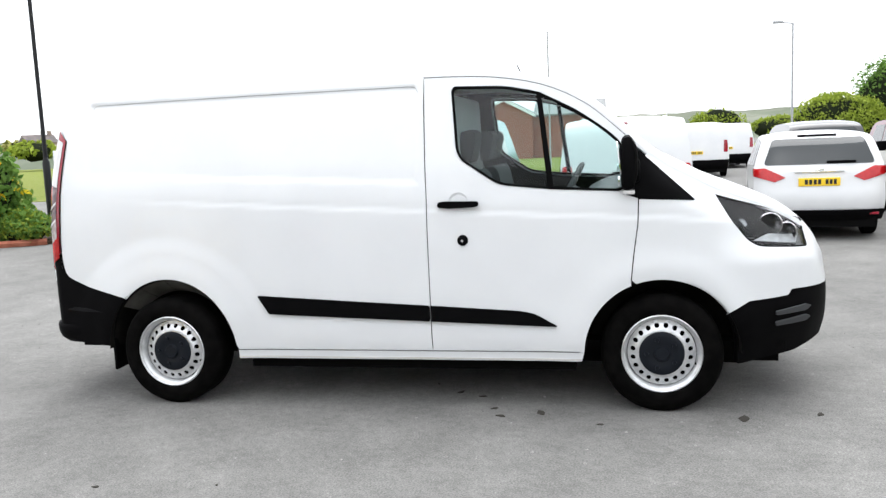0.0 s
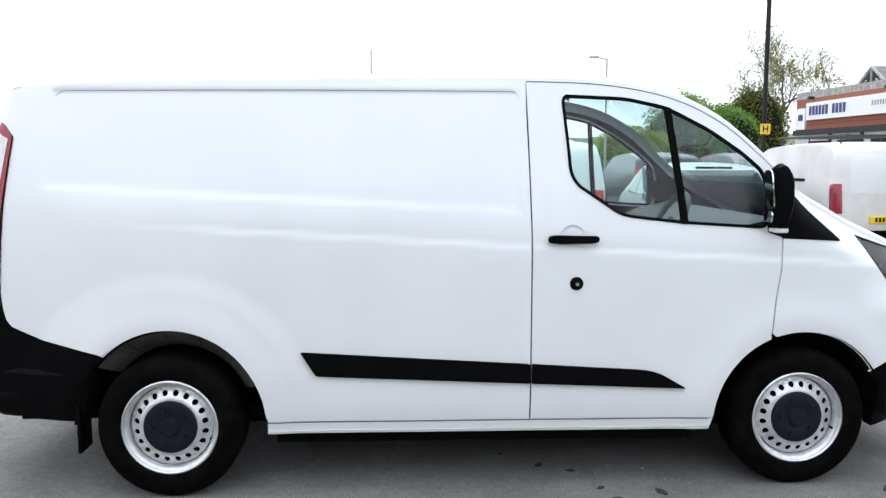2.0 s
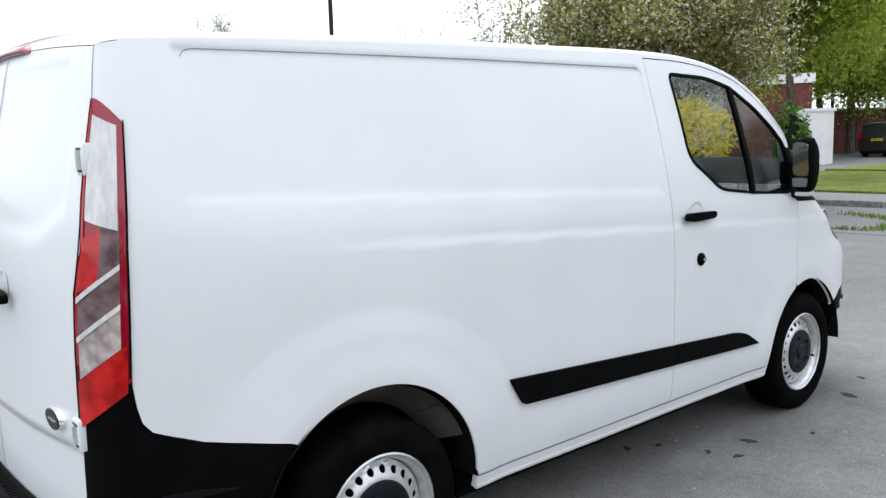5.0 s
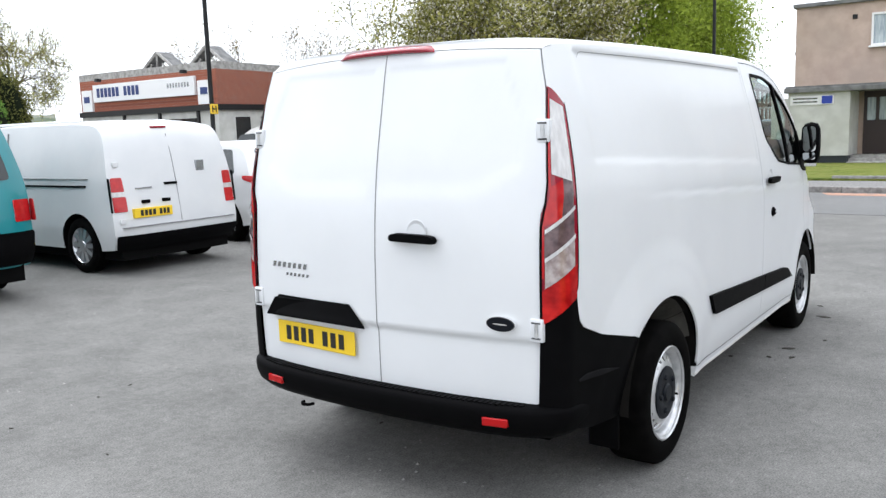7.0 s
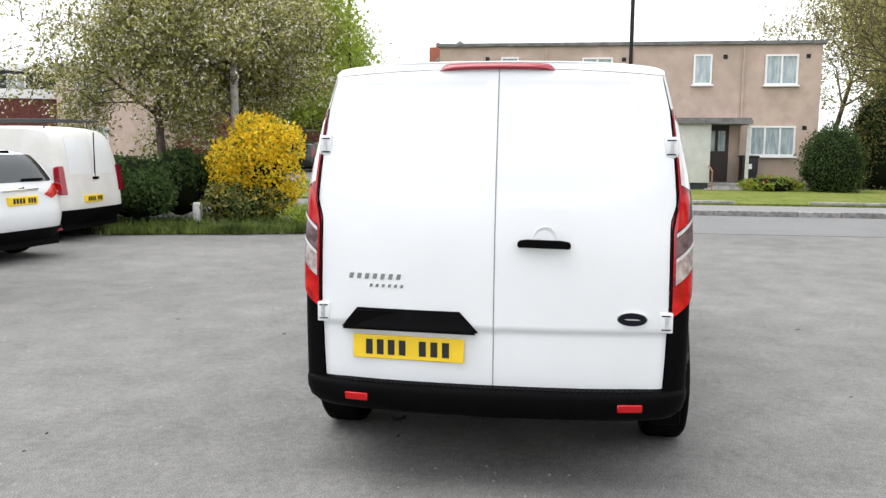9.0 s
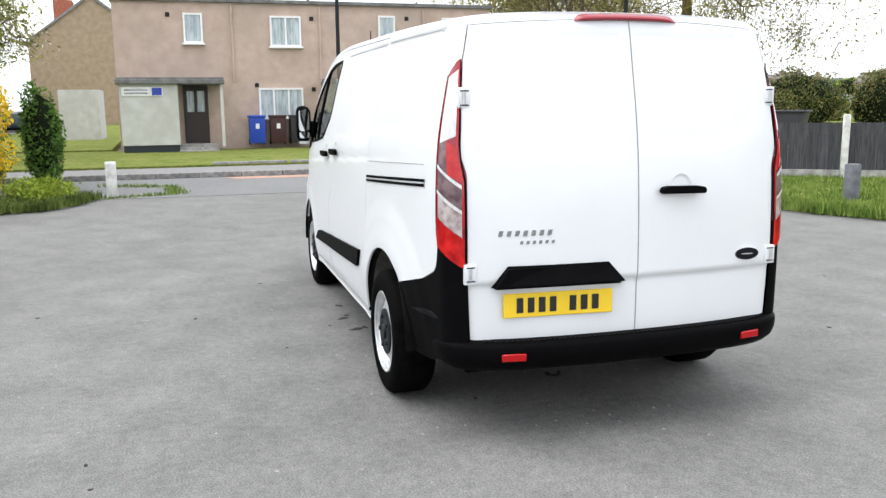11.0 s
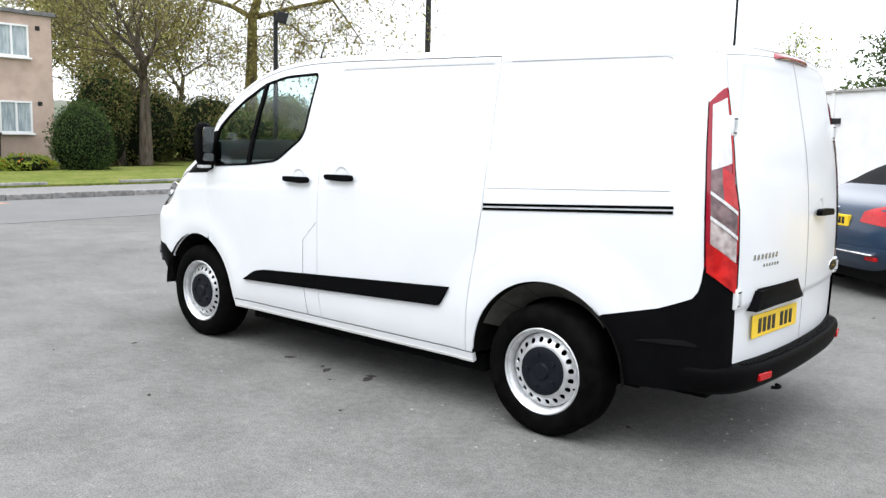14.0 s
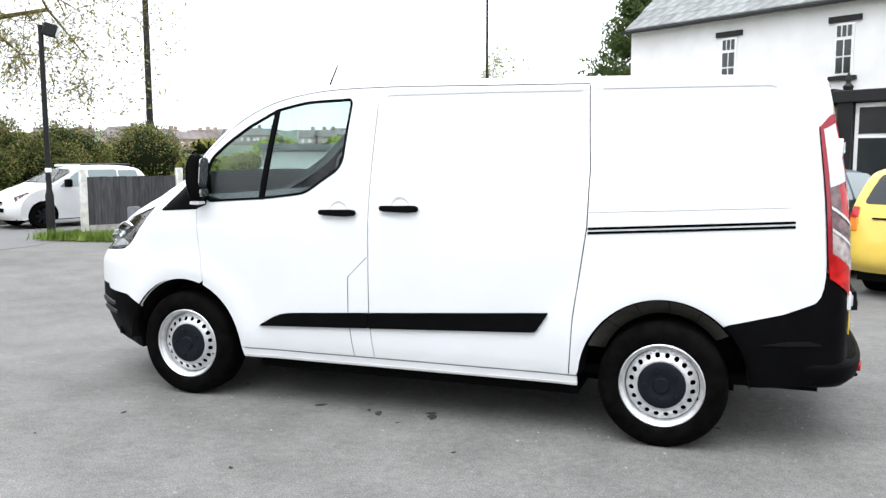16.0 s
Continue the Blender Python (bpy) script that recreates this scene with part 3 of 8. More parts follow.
    lens(1.215, 1.375, 0.15, 0.50, GREYL, skew=-0.06, lift=0.0085)
    lens(1.215, 1.360, 0.50, 0.93, REDL, skew=-0.07, lift=0.0086)
    lens(1.100, 1.218, 0.15, 0.90, GREYL, skew=-0.11, lift=0.0084)
    lens(0.995, 1.105, 0.15, 0.89, PINKL, skew=-0.11, lift=0.0088)
    lens(0.99, 1.24, 0.905, 0.955, REDL)
    lens(0.862, 0.992, 0.06, 0.95, REDLOW, skew=-0.11)
    for zz in (1.205, 1.098):
        lens(zz, zz + 0.016, 0.15, 0.89, CLEARL, "lamp_rib", skew=-0.12, lift=0.014)
    lens(0.84, 1.70, 0.95, 1.0, GAP, "lamp_joint", lift=0.0095)
    lens(0.95, 1.645, 0.0, 0.035, GAP, "lamp_joint", lift=0.0076)
    lens(1.702, 1.852, 0.972, 1.0, SEAM, "pillar_joint", lift=0.0012)
    # door hinges
    for zh in (1.54, 0.79):
        bm = bmesh.new()
        ye = door_edge(zh)
        xe = tail_x(ye, zh)
        box(bm, xe - 0.014, xe + 0.03, s * (ye - 0.035) if s > 0 else -(ye + 0.022), s * (ye + 0.022) if s > 0 else -(ye - 0.035), zh - 0.045, zh + 0.045, 0.006, 2)
        hg = part("door_hinge", bm, WHITE, van, "white painted door hinge")
        bm = bmesh.new()
        tube(bm, (xe - 0.017, s * (ye - 0.004), zh - 0.026), (xe - 0.017, s * (ye - 0.004), zh + 0.026), 0.008, 0.008, 8)
        part("hinge_pin", bm, STEEL, hg)
        for zo in (-0.030, 0.030):
            bm = bmesh.new()
            box(bm, xe - 0.0155, xe - 0.010, min(s * (ye - 0.026), s * (ye + 0.012)), max(s * (ye - 0.026), s * (ye + 0.012)), zh + zo - 0.003, zh + zo + 0.003)
            part("hinge_slot", bm, CABIN, hg, "", False)
    # head lamp
    base = sheet("head_lamp", hl, [], lambda x, z: (x, side_y(x, z) - 0.035, z), GREYTXT, van, "clear swept-back head lamp", 0.03, 0.0, True, 0.0, mirror)
    for i, (hx, hz, hr) in enumerate(((3.52, 1.01, 0.060), (3.61, 0.965, 0.050))):
        bm = bmesh.new()
        lathe(bm, [(0.012, -0.03), (hr * 0.6, -0.02), (hr * 0.95, 0.012), (hr, 0.018), (hr * 1.08, 0.014)], 20)
        o = part("reflector_bowl", bm, CHROME, base, "chromed reflector")
        o.location = (hx, s * (side_y(hx, hz) - 0.024), hz)
        o.rotation_euler = (0, 0, 0 if s > 0 else math.pi)
    sheet("lamp_bezel", rounded([(3.42, 0.935), (3.66, 0.905), (3.67, 0.945), (3.50, 0.965)], 0.01), [], lambda x, z: (x, side_y(x, z) - 0.02, z), STEEL, base, "", 0.03, 0.01, True, 0.0, mirror)
    sheet("indicator", rounded([(3.62, 0.97), (3.675, 0.96), (3.675, 1.02), (3.64, 1.035)], 0.01), [], lambda x, z: (x, side_y(x, z) - 0.02, z), GREYTXT, base, "", 0.03, 0.01, True, 0.0, mirror)
    cov = sheet("lamp_cover", hl, [], left, LAMPGLASS, base, "", 0.03, 0.0, True, -0.003, mirror)
    cov.visible_shadow = False
    sheet("lamp_rim", hl, [[(x * 0.96 + 0.04 * 3.47, z * 0.94 + 0.06 * 1.03) for x, z in hl]], left, BLACKPL, base, "", 0.02, 0.01, True, -0.001, mirror)
    # handles
    hs = [(1.955, 1.725, 1.183)] + ([] if mirror else [(1.575, 1.345, 1.212)])
    for x1, x0, hz in hs:
        bm = bmesh.new()
        prism(bm, rounded([(x0, hz - 0.016), (x0 + 0.06, hz - 0.022), (x1 - 0.03, hz - 0.018), (x1, hz - 0.012), (x1, hz + 0.014), (x0 + 0.03, hz + 0.018), (x0, hz + 0.012)], 0.012), "y", s * (side_y(1.8, hz) + 0.012), s * (side_y(1.8, hz) + 0.036), 0.005)
        h = part("door_handle", bm, BLACKPL, van, "black pull handle")
        bm = bmesh.new()
        xm = (x0 + x1) / 2
        lathe(bm, [(0.002, -0.008), (0.028, -0.006), (0.040, -0.001), (0.046, 0.0012), (0.049, 0.0)], 24)
        for v in bm.verts:
            v.co.x *= 1.15
        o = part("handle_cup", bm, WHITE, van)
        o.location = (xm, s * (side_y(xm, hz + 0.03) + 0.002), hz + 0.02)
        o.rotation_euler = (0, 0, 0 if s > 0 else math.pi)
    if mirror:
        bm = bmesh.new()
        lathe(bm, [(0.0005, 0.02), (0.014, 0.02), (0.022, 0.012), (0.03, 0.006), (0.031, 0.0)], 24)
        o = part("deadlock", bm, BLACKPL, van, "round black security lock")
        o.location = (1.858, -side_y(1.858, 0.98), 0.98)
        o.rotation_euler = (0, 0, math.pi)
        bm = bmesh.new()
        lathe(bm, [(0.0005, 0.023), (0.008, 0.023), (0.009, 0.018)], 14)
        part("key_barrel", bm, CHROME, o)
    # mirror
    bm = bmesh.new()
    y0, y1 = side_y(2.76, 1.36) + 0.022, side_y(2.76, 1.36) + 0.138
    rows = []
    for j, (yy, k) in enumerate(((y0, 0.72), (y0 + 0.02, 0.92), (y0 + 0.06, 1.0), (y1 - 0.06, 1.0), (y1 - 0.015, 0.93), (y1, 0.72))):
        ring = []
        for px, pz in rounded([(2.735, 1.515), (2.775, 1.53), (2.815, 1.47), (2.82, 1.33), (2.79, 1.225), (2.73, 1.235), (2.725, 1.40)], 0.03, 3):
            ring.append(bm.verts.new((2.77 + (px - 2.77) * k, s * yy, 1.38 + (pz - 1.38) * k)))
        rows.append(ring)
    for a, b in zip(rows, rows[1:]):
        for i in range(len(a)):
            bm.faces.new((a[i], a[(i + 1) % len(a)], b[(i + 1) % len(a)], b[i]))
    bm.faces.new(rows[0])
    bm.faces.new(rows[-1])
    mir = part("door_mirror", bm, BLACKPL, van, "black upright door mirror")
    bm = bmesh.new()
    pl = rounded([(s * (y0 + 0.016), 1.318), (s * (y0 + 0.016), 1.495), (s * (y1 - 0.016), 1.495), (s * (y1 - 0.016), 1.318)], 0.03)
    prism(bm, pl, "x", 2.716, 2.722)
    for v in bm.verts:
        v.co.x -= (v.co.z - 1.41) * 0.10
    part("mirror_glass", bm, MIRROR, mir, "mirror glass")
    bm = bmesh.new()
    pl = rounded([(s * (y0 + 0.018), 1.262), (s * (y0 + 0.016), 1.312), (s * (y1 - 0.016), 1.312), (s * (y1 - 0.018), 1.262)], 0.018)
    prism(bm, pl, "x", 2.714, 2.722)
    part("wide_glass", bm, MIRROR, mir, "small wide-angle mirror glass")
    bm = bmesh.new()
    box(bm, 2.735, 2.80, min(s * (y0 + 0.02), s * (y1 - 0.02)), max(s * (y0 + 0.02), s * (y1 - 0.02)), 1.214, 1.236, 0.008, 2)
    part("indicator", bm, CLEARL, mir, "clear repeater strip")
    bm = bmesh.new()
    box(bm, 2.75, 2.83, min(s * (y0 - 0.08), s * (y0 + 0.03)), max(s * (y0 - 0.08), s * (y0 + 0.03)), 1.27, 1.40, 0.02, 2)
    part("mirror_arm", bm, BLACKPL, mir)
    # black inner skin added behind the shut lines, so shade shows in them
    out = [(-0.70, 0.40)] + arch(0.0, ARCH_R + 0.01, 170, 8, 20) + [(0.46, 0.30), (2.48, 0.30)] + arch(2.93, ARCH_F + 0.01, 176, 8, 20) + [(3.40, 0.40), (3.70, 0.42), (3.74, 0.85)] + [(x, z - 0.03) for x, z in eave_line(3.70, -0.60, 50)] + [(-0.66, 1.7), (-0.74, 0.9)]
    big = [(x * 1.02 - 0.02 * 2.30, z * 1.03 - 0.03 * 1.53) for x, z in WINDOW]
    sheet("inner_dark_backing", out, [big], lambda x, z: (x, side_y(x, z) - 0.03, z), GAP, van, "", 0.08, 0.0, True, 0.0, mirror)
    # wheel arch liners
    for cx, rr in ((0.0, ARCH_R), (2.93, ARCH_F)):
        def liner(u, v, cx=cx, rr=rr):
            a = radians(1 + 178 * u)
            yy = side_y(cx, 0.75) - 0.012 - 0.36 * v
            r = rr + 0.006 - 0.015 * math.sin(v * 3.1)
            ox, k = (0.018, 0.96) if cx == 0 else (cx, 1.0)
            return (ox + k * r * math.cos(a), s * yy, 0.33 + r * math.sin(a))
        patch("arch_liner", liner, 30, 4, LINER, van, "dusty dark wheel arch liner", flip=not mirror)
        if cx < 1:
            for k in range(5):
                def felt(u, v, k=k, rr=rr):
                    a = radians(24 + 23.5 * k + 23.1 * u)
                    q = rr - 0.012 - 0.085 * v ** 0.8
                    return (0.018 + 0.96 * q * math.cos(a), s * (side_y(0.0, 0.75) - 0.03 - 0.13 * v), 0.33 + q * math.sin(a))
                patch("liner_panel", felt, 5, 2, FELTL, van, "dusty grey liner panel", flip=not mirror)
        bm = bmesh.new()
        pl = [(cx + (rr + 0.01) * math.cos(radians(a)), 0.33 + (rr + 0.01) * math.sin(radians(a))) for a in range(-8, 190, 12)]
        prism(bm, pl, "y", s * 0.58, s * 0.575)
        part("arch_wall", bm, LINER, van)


HEADLAMP = rounded([(3.225, 1.188), (3.30, 1.163), (3.48, 1.108), (3.715, 1.022), (3.725, 0.880), (3.44, 0.905), (3.385, 0.94), (3.30, 1.05)], [0.01, 0.03, 0.03, 0.015, 0.02, 0.05, 0.05, 0.05])
van_side(False)
van_side(True)

# roof, windscreen, bonnet
def strip(x0, x1, b0, b1, t0=-6.0, t1=186.0):
    """Crosswise band of the roof line; past 0 and 180 it laps down behind the sides."""
    def fn(u, v):
        th = t0 + (t1 - t0) * v
        if th < -0.1 or th > 180.1:
            x = x0 + (x1 - x0) * u
            ze = lerp(EAVE, x) - 0.022
            return (x, (side_y(x, ze) - 0.004) * (1 if th < 0 else -1), ze)
        k = math.sin(radians(th))
        a, b = x0 + b0 * k, x1 + b1 * k
        return top_pt(a + (b - a) * u, th)
    return fn


patch("roof", strip(-0.66, 2.06, -0.10, 0.10), 60, 32, WHITE, van, "white roof panel")
ws = patch("windscreen", strip(2.06, 2.93, 0.10, 0.06, 24, 156), 24, 24, GLASS, van, "clear raked windscreen")
ws.visible_shadow = False
patch("windscreen_pillar", strip(2.06, 2.93, 0.10, 0.06, -6, 24), 30, 5, WHITE, van, "white windscreen pillar")
patch("windscreen_pillar", strip(2.06, 2.93, 0.10, 0.06, 156, 186), 30, 5, WHITE, van, "white windscreen pillar")
patch("bonnet", strip(2.93, 3.80, 0.06, 0.03), 26, 32, WHITE, van, "white bonnet")
def nose(u, v):
    y = -1 + 2 * u
    z = 0.30 + 0.62 * v
    x = 3.83 + 0.06 * (1 - y * y) - 0.05 * smooth01(0.75, 1.0, v) - 0.06 * (1 - smooth01(0.0, 0.2, v))
    return (x, y * 0.50, z)
patch("nose", nose, 14, 10, BLACKPL, van, "black lower nose", flip=False)

# rear doors
def back_face(y, z):
    x = tail_x(y, z)
    # sunk blind window and waist fold
    w = 0.66 - 0.10 * smooth01(1.55, 1.85, z)
    a = min(smooth01(1.27, 1.36, z + 0.10 * smooth01(0.45, 0.72, abs(y)) * -1), 1 - smooth01(w, w + 0.04, abs(y)), 1 - smooth01(1.80, 1.84, z), smooth01(0.02, 0.05, abs(y)))
    x += 0.005 * a
    x += 0.012 * (1 - smooth01(0.725, 0.745, z))
    return (x, y, z)


def rear_door(y_in, sgn, name, label):
    zs = [0.495 + (1.83 - 0.495) * i / 40 for i in range(41)]
    edge = [(sgn * door_edge(z), z) for z in zs]
    topz = lambda y: 1.847 + 0.03 * (1 - (y / 0.72) ** 2)
    ys = [sgn * (door_edge(1.84) - (door_edge(1.84) - abs(y_in)) * i / 16) for i in range(17)]
    top = [(y if i < 16 else y_in, topz(y)) for i, y in enumerate(ys)]
    low = [(y_in, 0.478), (sgn * 0.3, 0.480), (sgn * 0.55, 0.486), (sgn * (door_edge(0.5) - 0.01), 0.492)]
    out = [low[-1]] + edge + top + low[:-1]
    return sheet(name, out, [], back_face, WHITE, van, label, 0.025, 0.015, True)


ld = rear_door(-0.016, 1, "rear_door", "white rear door with number plate recess")
rd = rear_door(-0.021, -1, "rear_door", "white rear door with black handle")
sheet("door_seam", [(-0.0162, 0.48), (-0.0208, 0.48), (-0.0208, 1.872), (-0.0162, 1.872)], [], back_face, SEAM2, rd, "grey shut line between the doors", 0.03, 0.0, True, 0.0012)
# black plate added behind the rear doors, painted shade for their gaps
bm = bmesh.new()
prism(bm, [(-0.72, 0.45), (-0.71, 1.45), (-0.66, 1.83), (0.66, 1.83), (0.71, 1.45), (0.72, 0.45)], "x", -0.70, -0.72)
part("rear_dark_backing", bm, GAP, van)


def header(u, v):
    ye = door_edge(1.855) + 0.004
    y = ye * (1 - 2 * u)
    z0 = 1.8495 + 0.03 * (1 - (y / 0.72) ** 2)
    x0 = tail_x(y, z0)
    th = 180 * u
    p0, p2 = Vector((x0, y, z0)), Vector(top_pt(-0.66 - 0.10 * math.sin(radians(th)), th))
    k = abs(2 * u - 1) ** 6
    p1 = Vector((x0 + 0.016, p0.y + (p2.y - p0.y) * (0.5 + 0.46 * k), p2.z - 0.004))
    t = v
    return tuple((1 - t) ** 2 * p0 + 2 * t * (1 - t) * p1 + t * t * p2)
patch("roof_edge", header, 28, 6, WHITE, van, "white rounded rear roof edge", flip=True)
# high brake lamp
def brake(u, v):
    y = 0.245 - 0.505 * u
    wid = 1 - 0.04 * v
    z = 1.868 + 0.034 * v + 0.006 * (1 - (2 * u - 1) ** 2)
    bulge = 0.028 * math.sin(math.pi * v) ** 0.5 * (1 - abs(2 * u - 1) ** 8) + 0.006
    return (tail_x(y, z) - bulge + 0.02 * v, -0.008 + (y + 0.008) * wid, z)
patch("high_brake_lamp", brake, 30, 8, DKRED, van, "slim dark red high brake lamp", flip=True)

# bumper step, running round both corners
def step_plan(k, y):
    return -k + lerp([(0.0, -0.985), (0.35, -0.974), (0.60, -0.947), (0.75, -0.90), (0.82, -0.86)], abs(y))
half = [(-0.985, 0.0), (-0.982, 0.2), (-0.972, 0.40), (-0.947, 0.62), (-0.90, 0.765), (-0.845, 0.838), (-0.77, 0.877), (-0.66, 0.890), (-0.54, 0.893)]
for _ in range(2):
    q = [half[0]]
    for a_, b_ in zip(half, half[1:]):
        q += [(0.75 * a_[0] + 0.25 * b_[0], 0.75 * a_[1] + 0.25 * b_[1]), (0.25 * a_[0] + 0.75 * b_[0], 0.25 * a_[1] + 0.75 * b_[1])]
    half = q + [half[-1]]
plan_ = [(x, -y) for x, y in half[:0:-1]] + half
bm = bmesh.new()
rows = []
for i, (px, py) in enumerate(plan_):
    a_, b_ = Vector(plan_[max(i - 1, 0)]), Vector(plan_[min(i + 1, len(plan_) - 1)])
    d_ = (b_ - a_).normalized()
    n_ = Vector((-d_.y, d_.x))
    w_ = smooth01(-0.86, -0.60, px)
    prof = [(0.075, 0.492), (0.018, 0.487), (0.005, 0.479), (0.0, 0.462), (0.003, 0.425), (0.016, 0.388), (0.05, 0.356), (0.16, 0.336)]
    rows.append([bm.verts.new((px - n_.x * (d + 0.012 * w_), py - n_.y * (d + 0.012 * w_), z - 0.006 * w_)) for d, z in prof])
for a, b in zip(rows, rows[1:]):
    for j in range(len(a) - 1):
        bm.faces.new((a[j], a[j + 1], b[j + 1], b[j]))
bump = part("rear_bumper", bm, BLACKPL, van, "black rear bumper with ribbed step", True, 60)
bm = bmesh.new()
for i in range(60):
    y = -0.70 + 1.40 * i / 59
    xo, xi = step_plan(0.0, y) + 0.022, tail_x(y, 0.5) - 0.004
    box(bm, xo, xi, y - 0.007, y + 0.007, 0.484, 0.4925)
part("step_ribs", bm, BLACKPL, bump, "", False)
for y in (0.588, -0.61):
    bm = bmesh.new()
    box(bm, -0.012, 0.03, -0.054, 0.054, -0.017, 0.017, 0.004)
    o = part("reflector", bm, REDREF, bump, "red reflector")
    o.location, o.rotation_euler = (step_plan(0.0, y) + 0.006, y, 0.426), (0, 0, -math.copysign(0.16, y))
bm = bmesh.new()
for i in range(10):
    a0, a1 = math.pi * i / 10, math.pi * (i + 1) / 10
    tube(bm, (-0.93 - 0.03 * math.sin(a0), 0.40 + 0.03 * math.cos(a0), 0.335), (-0.93 - 0.03 * math.sin(a1), 0.40 + 0.03 * math.cos(a1), 0.335), 0.008, 0.008, 6)
part("towing_eye", bm, BLACKPL, van, "small black towing eye")

# rear handle, badge, bars of lettering, plate, plate-lamp trim
bm = bmesh.new()
prism(bm, rounded([(-0.345, 1.108), (-0.118, 1.112), (-0.118, 1.138), (-0.15, 1.145), (-0.31, 1.142), (-0.345, 1.135)], 0.012), "x", -0.945, -0.915, 0.005)
part("rear_handle", bm, BLACKPL, rd, "black pull handle")
bm = bmesh.new()
lathe(bm, [(0.002, -0.006), (0.032, -0.004), (0.044, 0.0), (0.049, 0.0015), (0.051, 0.0)], 24)
o = part("handle_cup", bm, WHITE, rd)
o.location = (tail_x(-0.235, 1.15) - 0.001, -0.235, 1.15)
o.rotation_euler = (0, 0, radians(90))
for r, mt, d, nm in ((1.0, CHROME, 0.004, "badge_rim"), (0.93, BADGEB, 0.007, "badge_oval")):
    bm = bmesh.new()
    prism(bm, [(-0.614 + 0.066 * r * math.cos(a), 0.805 + 0.030 * r * math.sin(a)) for a in (2 * math.pi * i / 32 for i in range(32))], "x", -0.885 - d, -0.86)
    part(nm, bm, mt, rd, "dark oval badge with chrome rim" if nm == "badge_oval" else "")
bm = bmesh.new()
prism(bm, [(-0.614 + 0.034 * math.cos(a), 0.805 + 0.0035 * math.sin(a)) for a in (2 * math.pi * i / 16 for i in range(16))], "x", -0.8935, -0.89)
part("badge_mark", bm, CHROME, rd)


def bars(parent, y0, y1, z0, z1, n, material, x, name="lettering_bar", depth=0.003, gap=0.42, lean=0.0):
    """A row of upright plain bars in place of lettering, on a face that looks towards -x."""
    w = (y1 - y0) / n
    for i in range(n):
        a = y0 + w * i
        bm = bmesh.new()
        prism(bm, [(a + w * gap / 2 + lean, z0), (a + w * (1 - gap / 2) + lean, z0), (a + w * (1 - gap / 2), z1), (a + w * gap / 2, z1)], "x", x(a + w / 2) - depth, x(a + w / 2) + 0.003)
        part(name, bm, material, parent, "", False)


bars(ld, 0.385, 0.640, 0.950, 0.974, 7, GREYTXT, lambda y: tail_x(y, 0.96), gap=0.5, lean=0.006)
bars(ld, 0.375, 0.545, 0.914, 0.928, 6, GREYTXT, lambda y: tail_x(y, 0.925), gap=0.55, lean=0.004)


def flat_plate(parent, y0, y1, z0, z1, xa, xb, ink=True, groups=((0.10, 0.50, 4), (0.58, 0.90, 3))):
    """A yellow plate with bars, spanning y0 (x = xa) to y1 (x = xb)."""
    ang = math.atan2(xb - xa, y1 - y0)
    L = math.hypot(xb - xa, y1 - y0)
    bm = bmesh.new()
    box(bm, -0.006, 0.0, 0, L, 0, z1 - z0, 0.003)
    pl = part("number_plate", bm, PLATEY, parent, "yellow rear number plate with dark bars")
    pl.location = (xa, y0, z0)
    pl.rotation_euler = (0, 0, -ang)
    h = z1 - z0
    for a, b, n in groups:
        w = (b - a) * L / n
        for i in range(n):
            c = a * L + w * i
            bm = bmesh.new()
            box(bm, -0.0085, -0.005, c + w * 0.20, c + w * 0.80, h * 0.19, h * 0.81)
            part("plate_bar", bm, INK, pl, "", False)
    return pl


flat_plate(ld, 0.108, 0.617, 0.588, 0.697, tail_x(0.108, 0.64) - 0.0, tail_x(0.617, 0.64) - 0.0, groups=((0.11, 0.42, 3), (0.50, 0.90, 4)))
def trim(u, v):
    yy0, yy1 = 0.045 + 0.085 * v, 0.672 - 0.075 * v
    y = yy0 + (yy1 - yy0) * u
    z = 0.728 + 0.092 * v
    if 0.1 < u < 0.9 and v < 0.3:
        z += 0.008
    b = 0.035 * (1 - v) * (1 - abs(2 * u - 1) ** 6) + 0.008
    return (tail_x(y, z) - b, y, z)
patch("plate_trim", trim, 30, 6, BLACKPL, ld, "black trim over the plate", flip=False)
bm = bmesh.new()
prism(bm, [(0.06, 0.715), (0.66, 0.725), (0.60, 0.81), (0.13, 0.81)], "x", -0.915, -0.86)
part("trim_body", bm, BLACKPL, ld)

# cabin
bm = bmesh.new()
prism(bm, rounded([(-0.86, 0.35), (0.86, 0.35), (0.86, 1.1), (0.74, 1.82), (-0.74, 1.82), (-0.86, 1.1)], 0.05), "x", 1.69, 1.71)
part("bulkhead", bm, BULK, van, "grey steel bulkhead behind the seats")
bm = bmesh.new()
prism(bm, rounded([(2.62, 1.22), (2.50, 1.16), (2.46, 1.00), (2.55, 0.86), (2.90, 0.84), (3.02, 1.20), (2.85, 1.27)], 0.04), "y", -0.82, 0.82)
part("dashboard", bm, CABIN, van, "dark grey dashboard")
for yc, w in ((-0.48, 0.44), (0.40, 0.66)):
    bm = bmesh.new()
    prism(bm, rounded([(1.86, 0.62), (2.36, 0.66), (2.38, 0.78), (2.02, 0.80), (1.93, 1.32), (1.90, 1.36), (1.80, 1.34), (1.82, 0.90)], 0.04), "y", yc - w / 2, yc + w / 2, 0.01)
    seat = part("seat", bm, SEATM, van, "dark cloth seat")
    for hy in ([yc] if w < 0.5 else [yc - 0.16, yc + 0.16]):
        bm = bmesh.new()
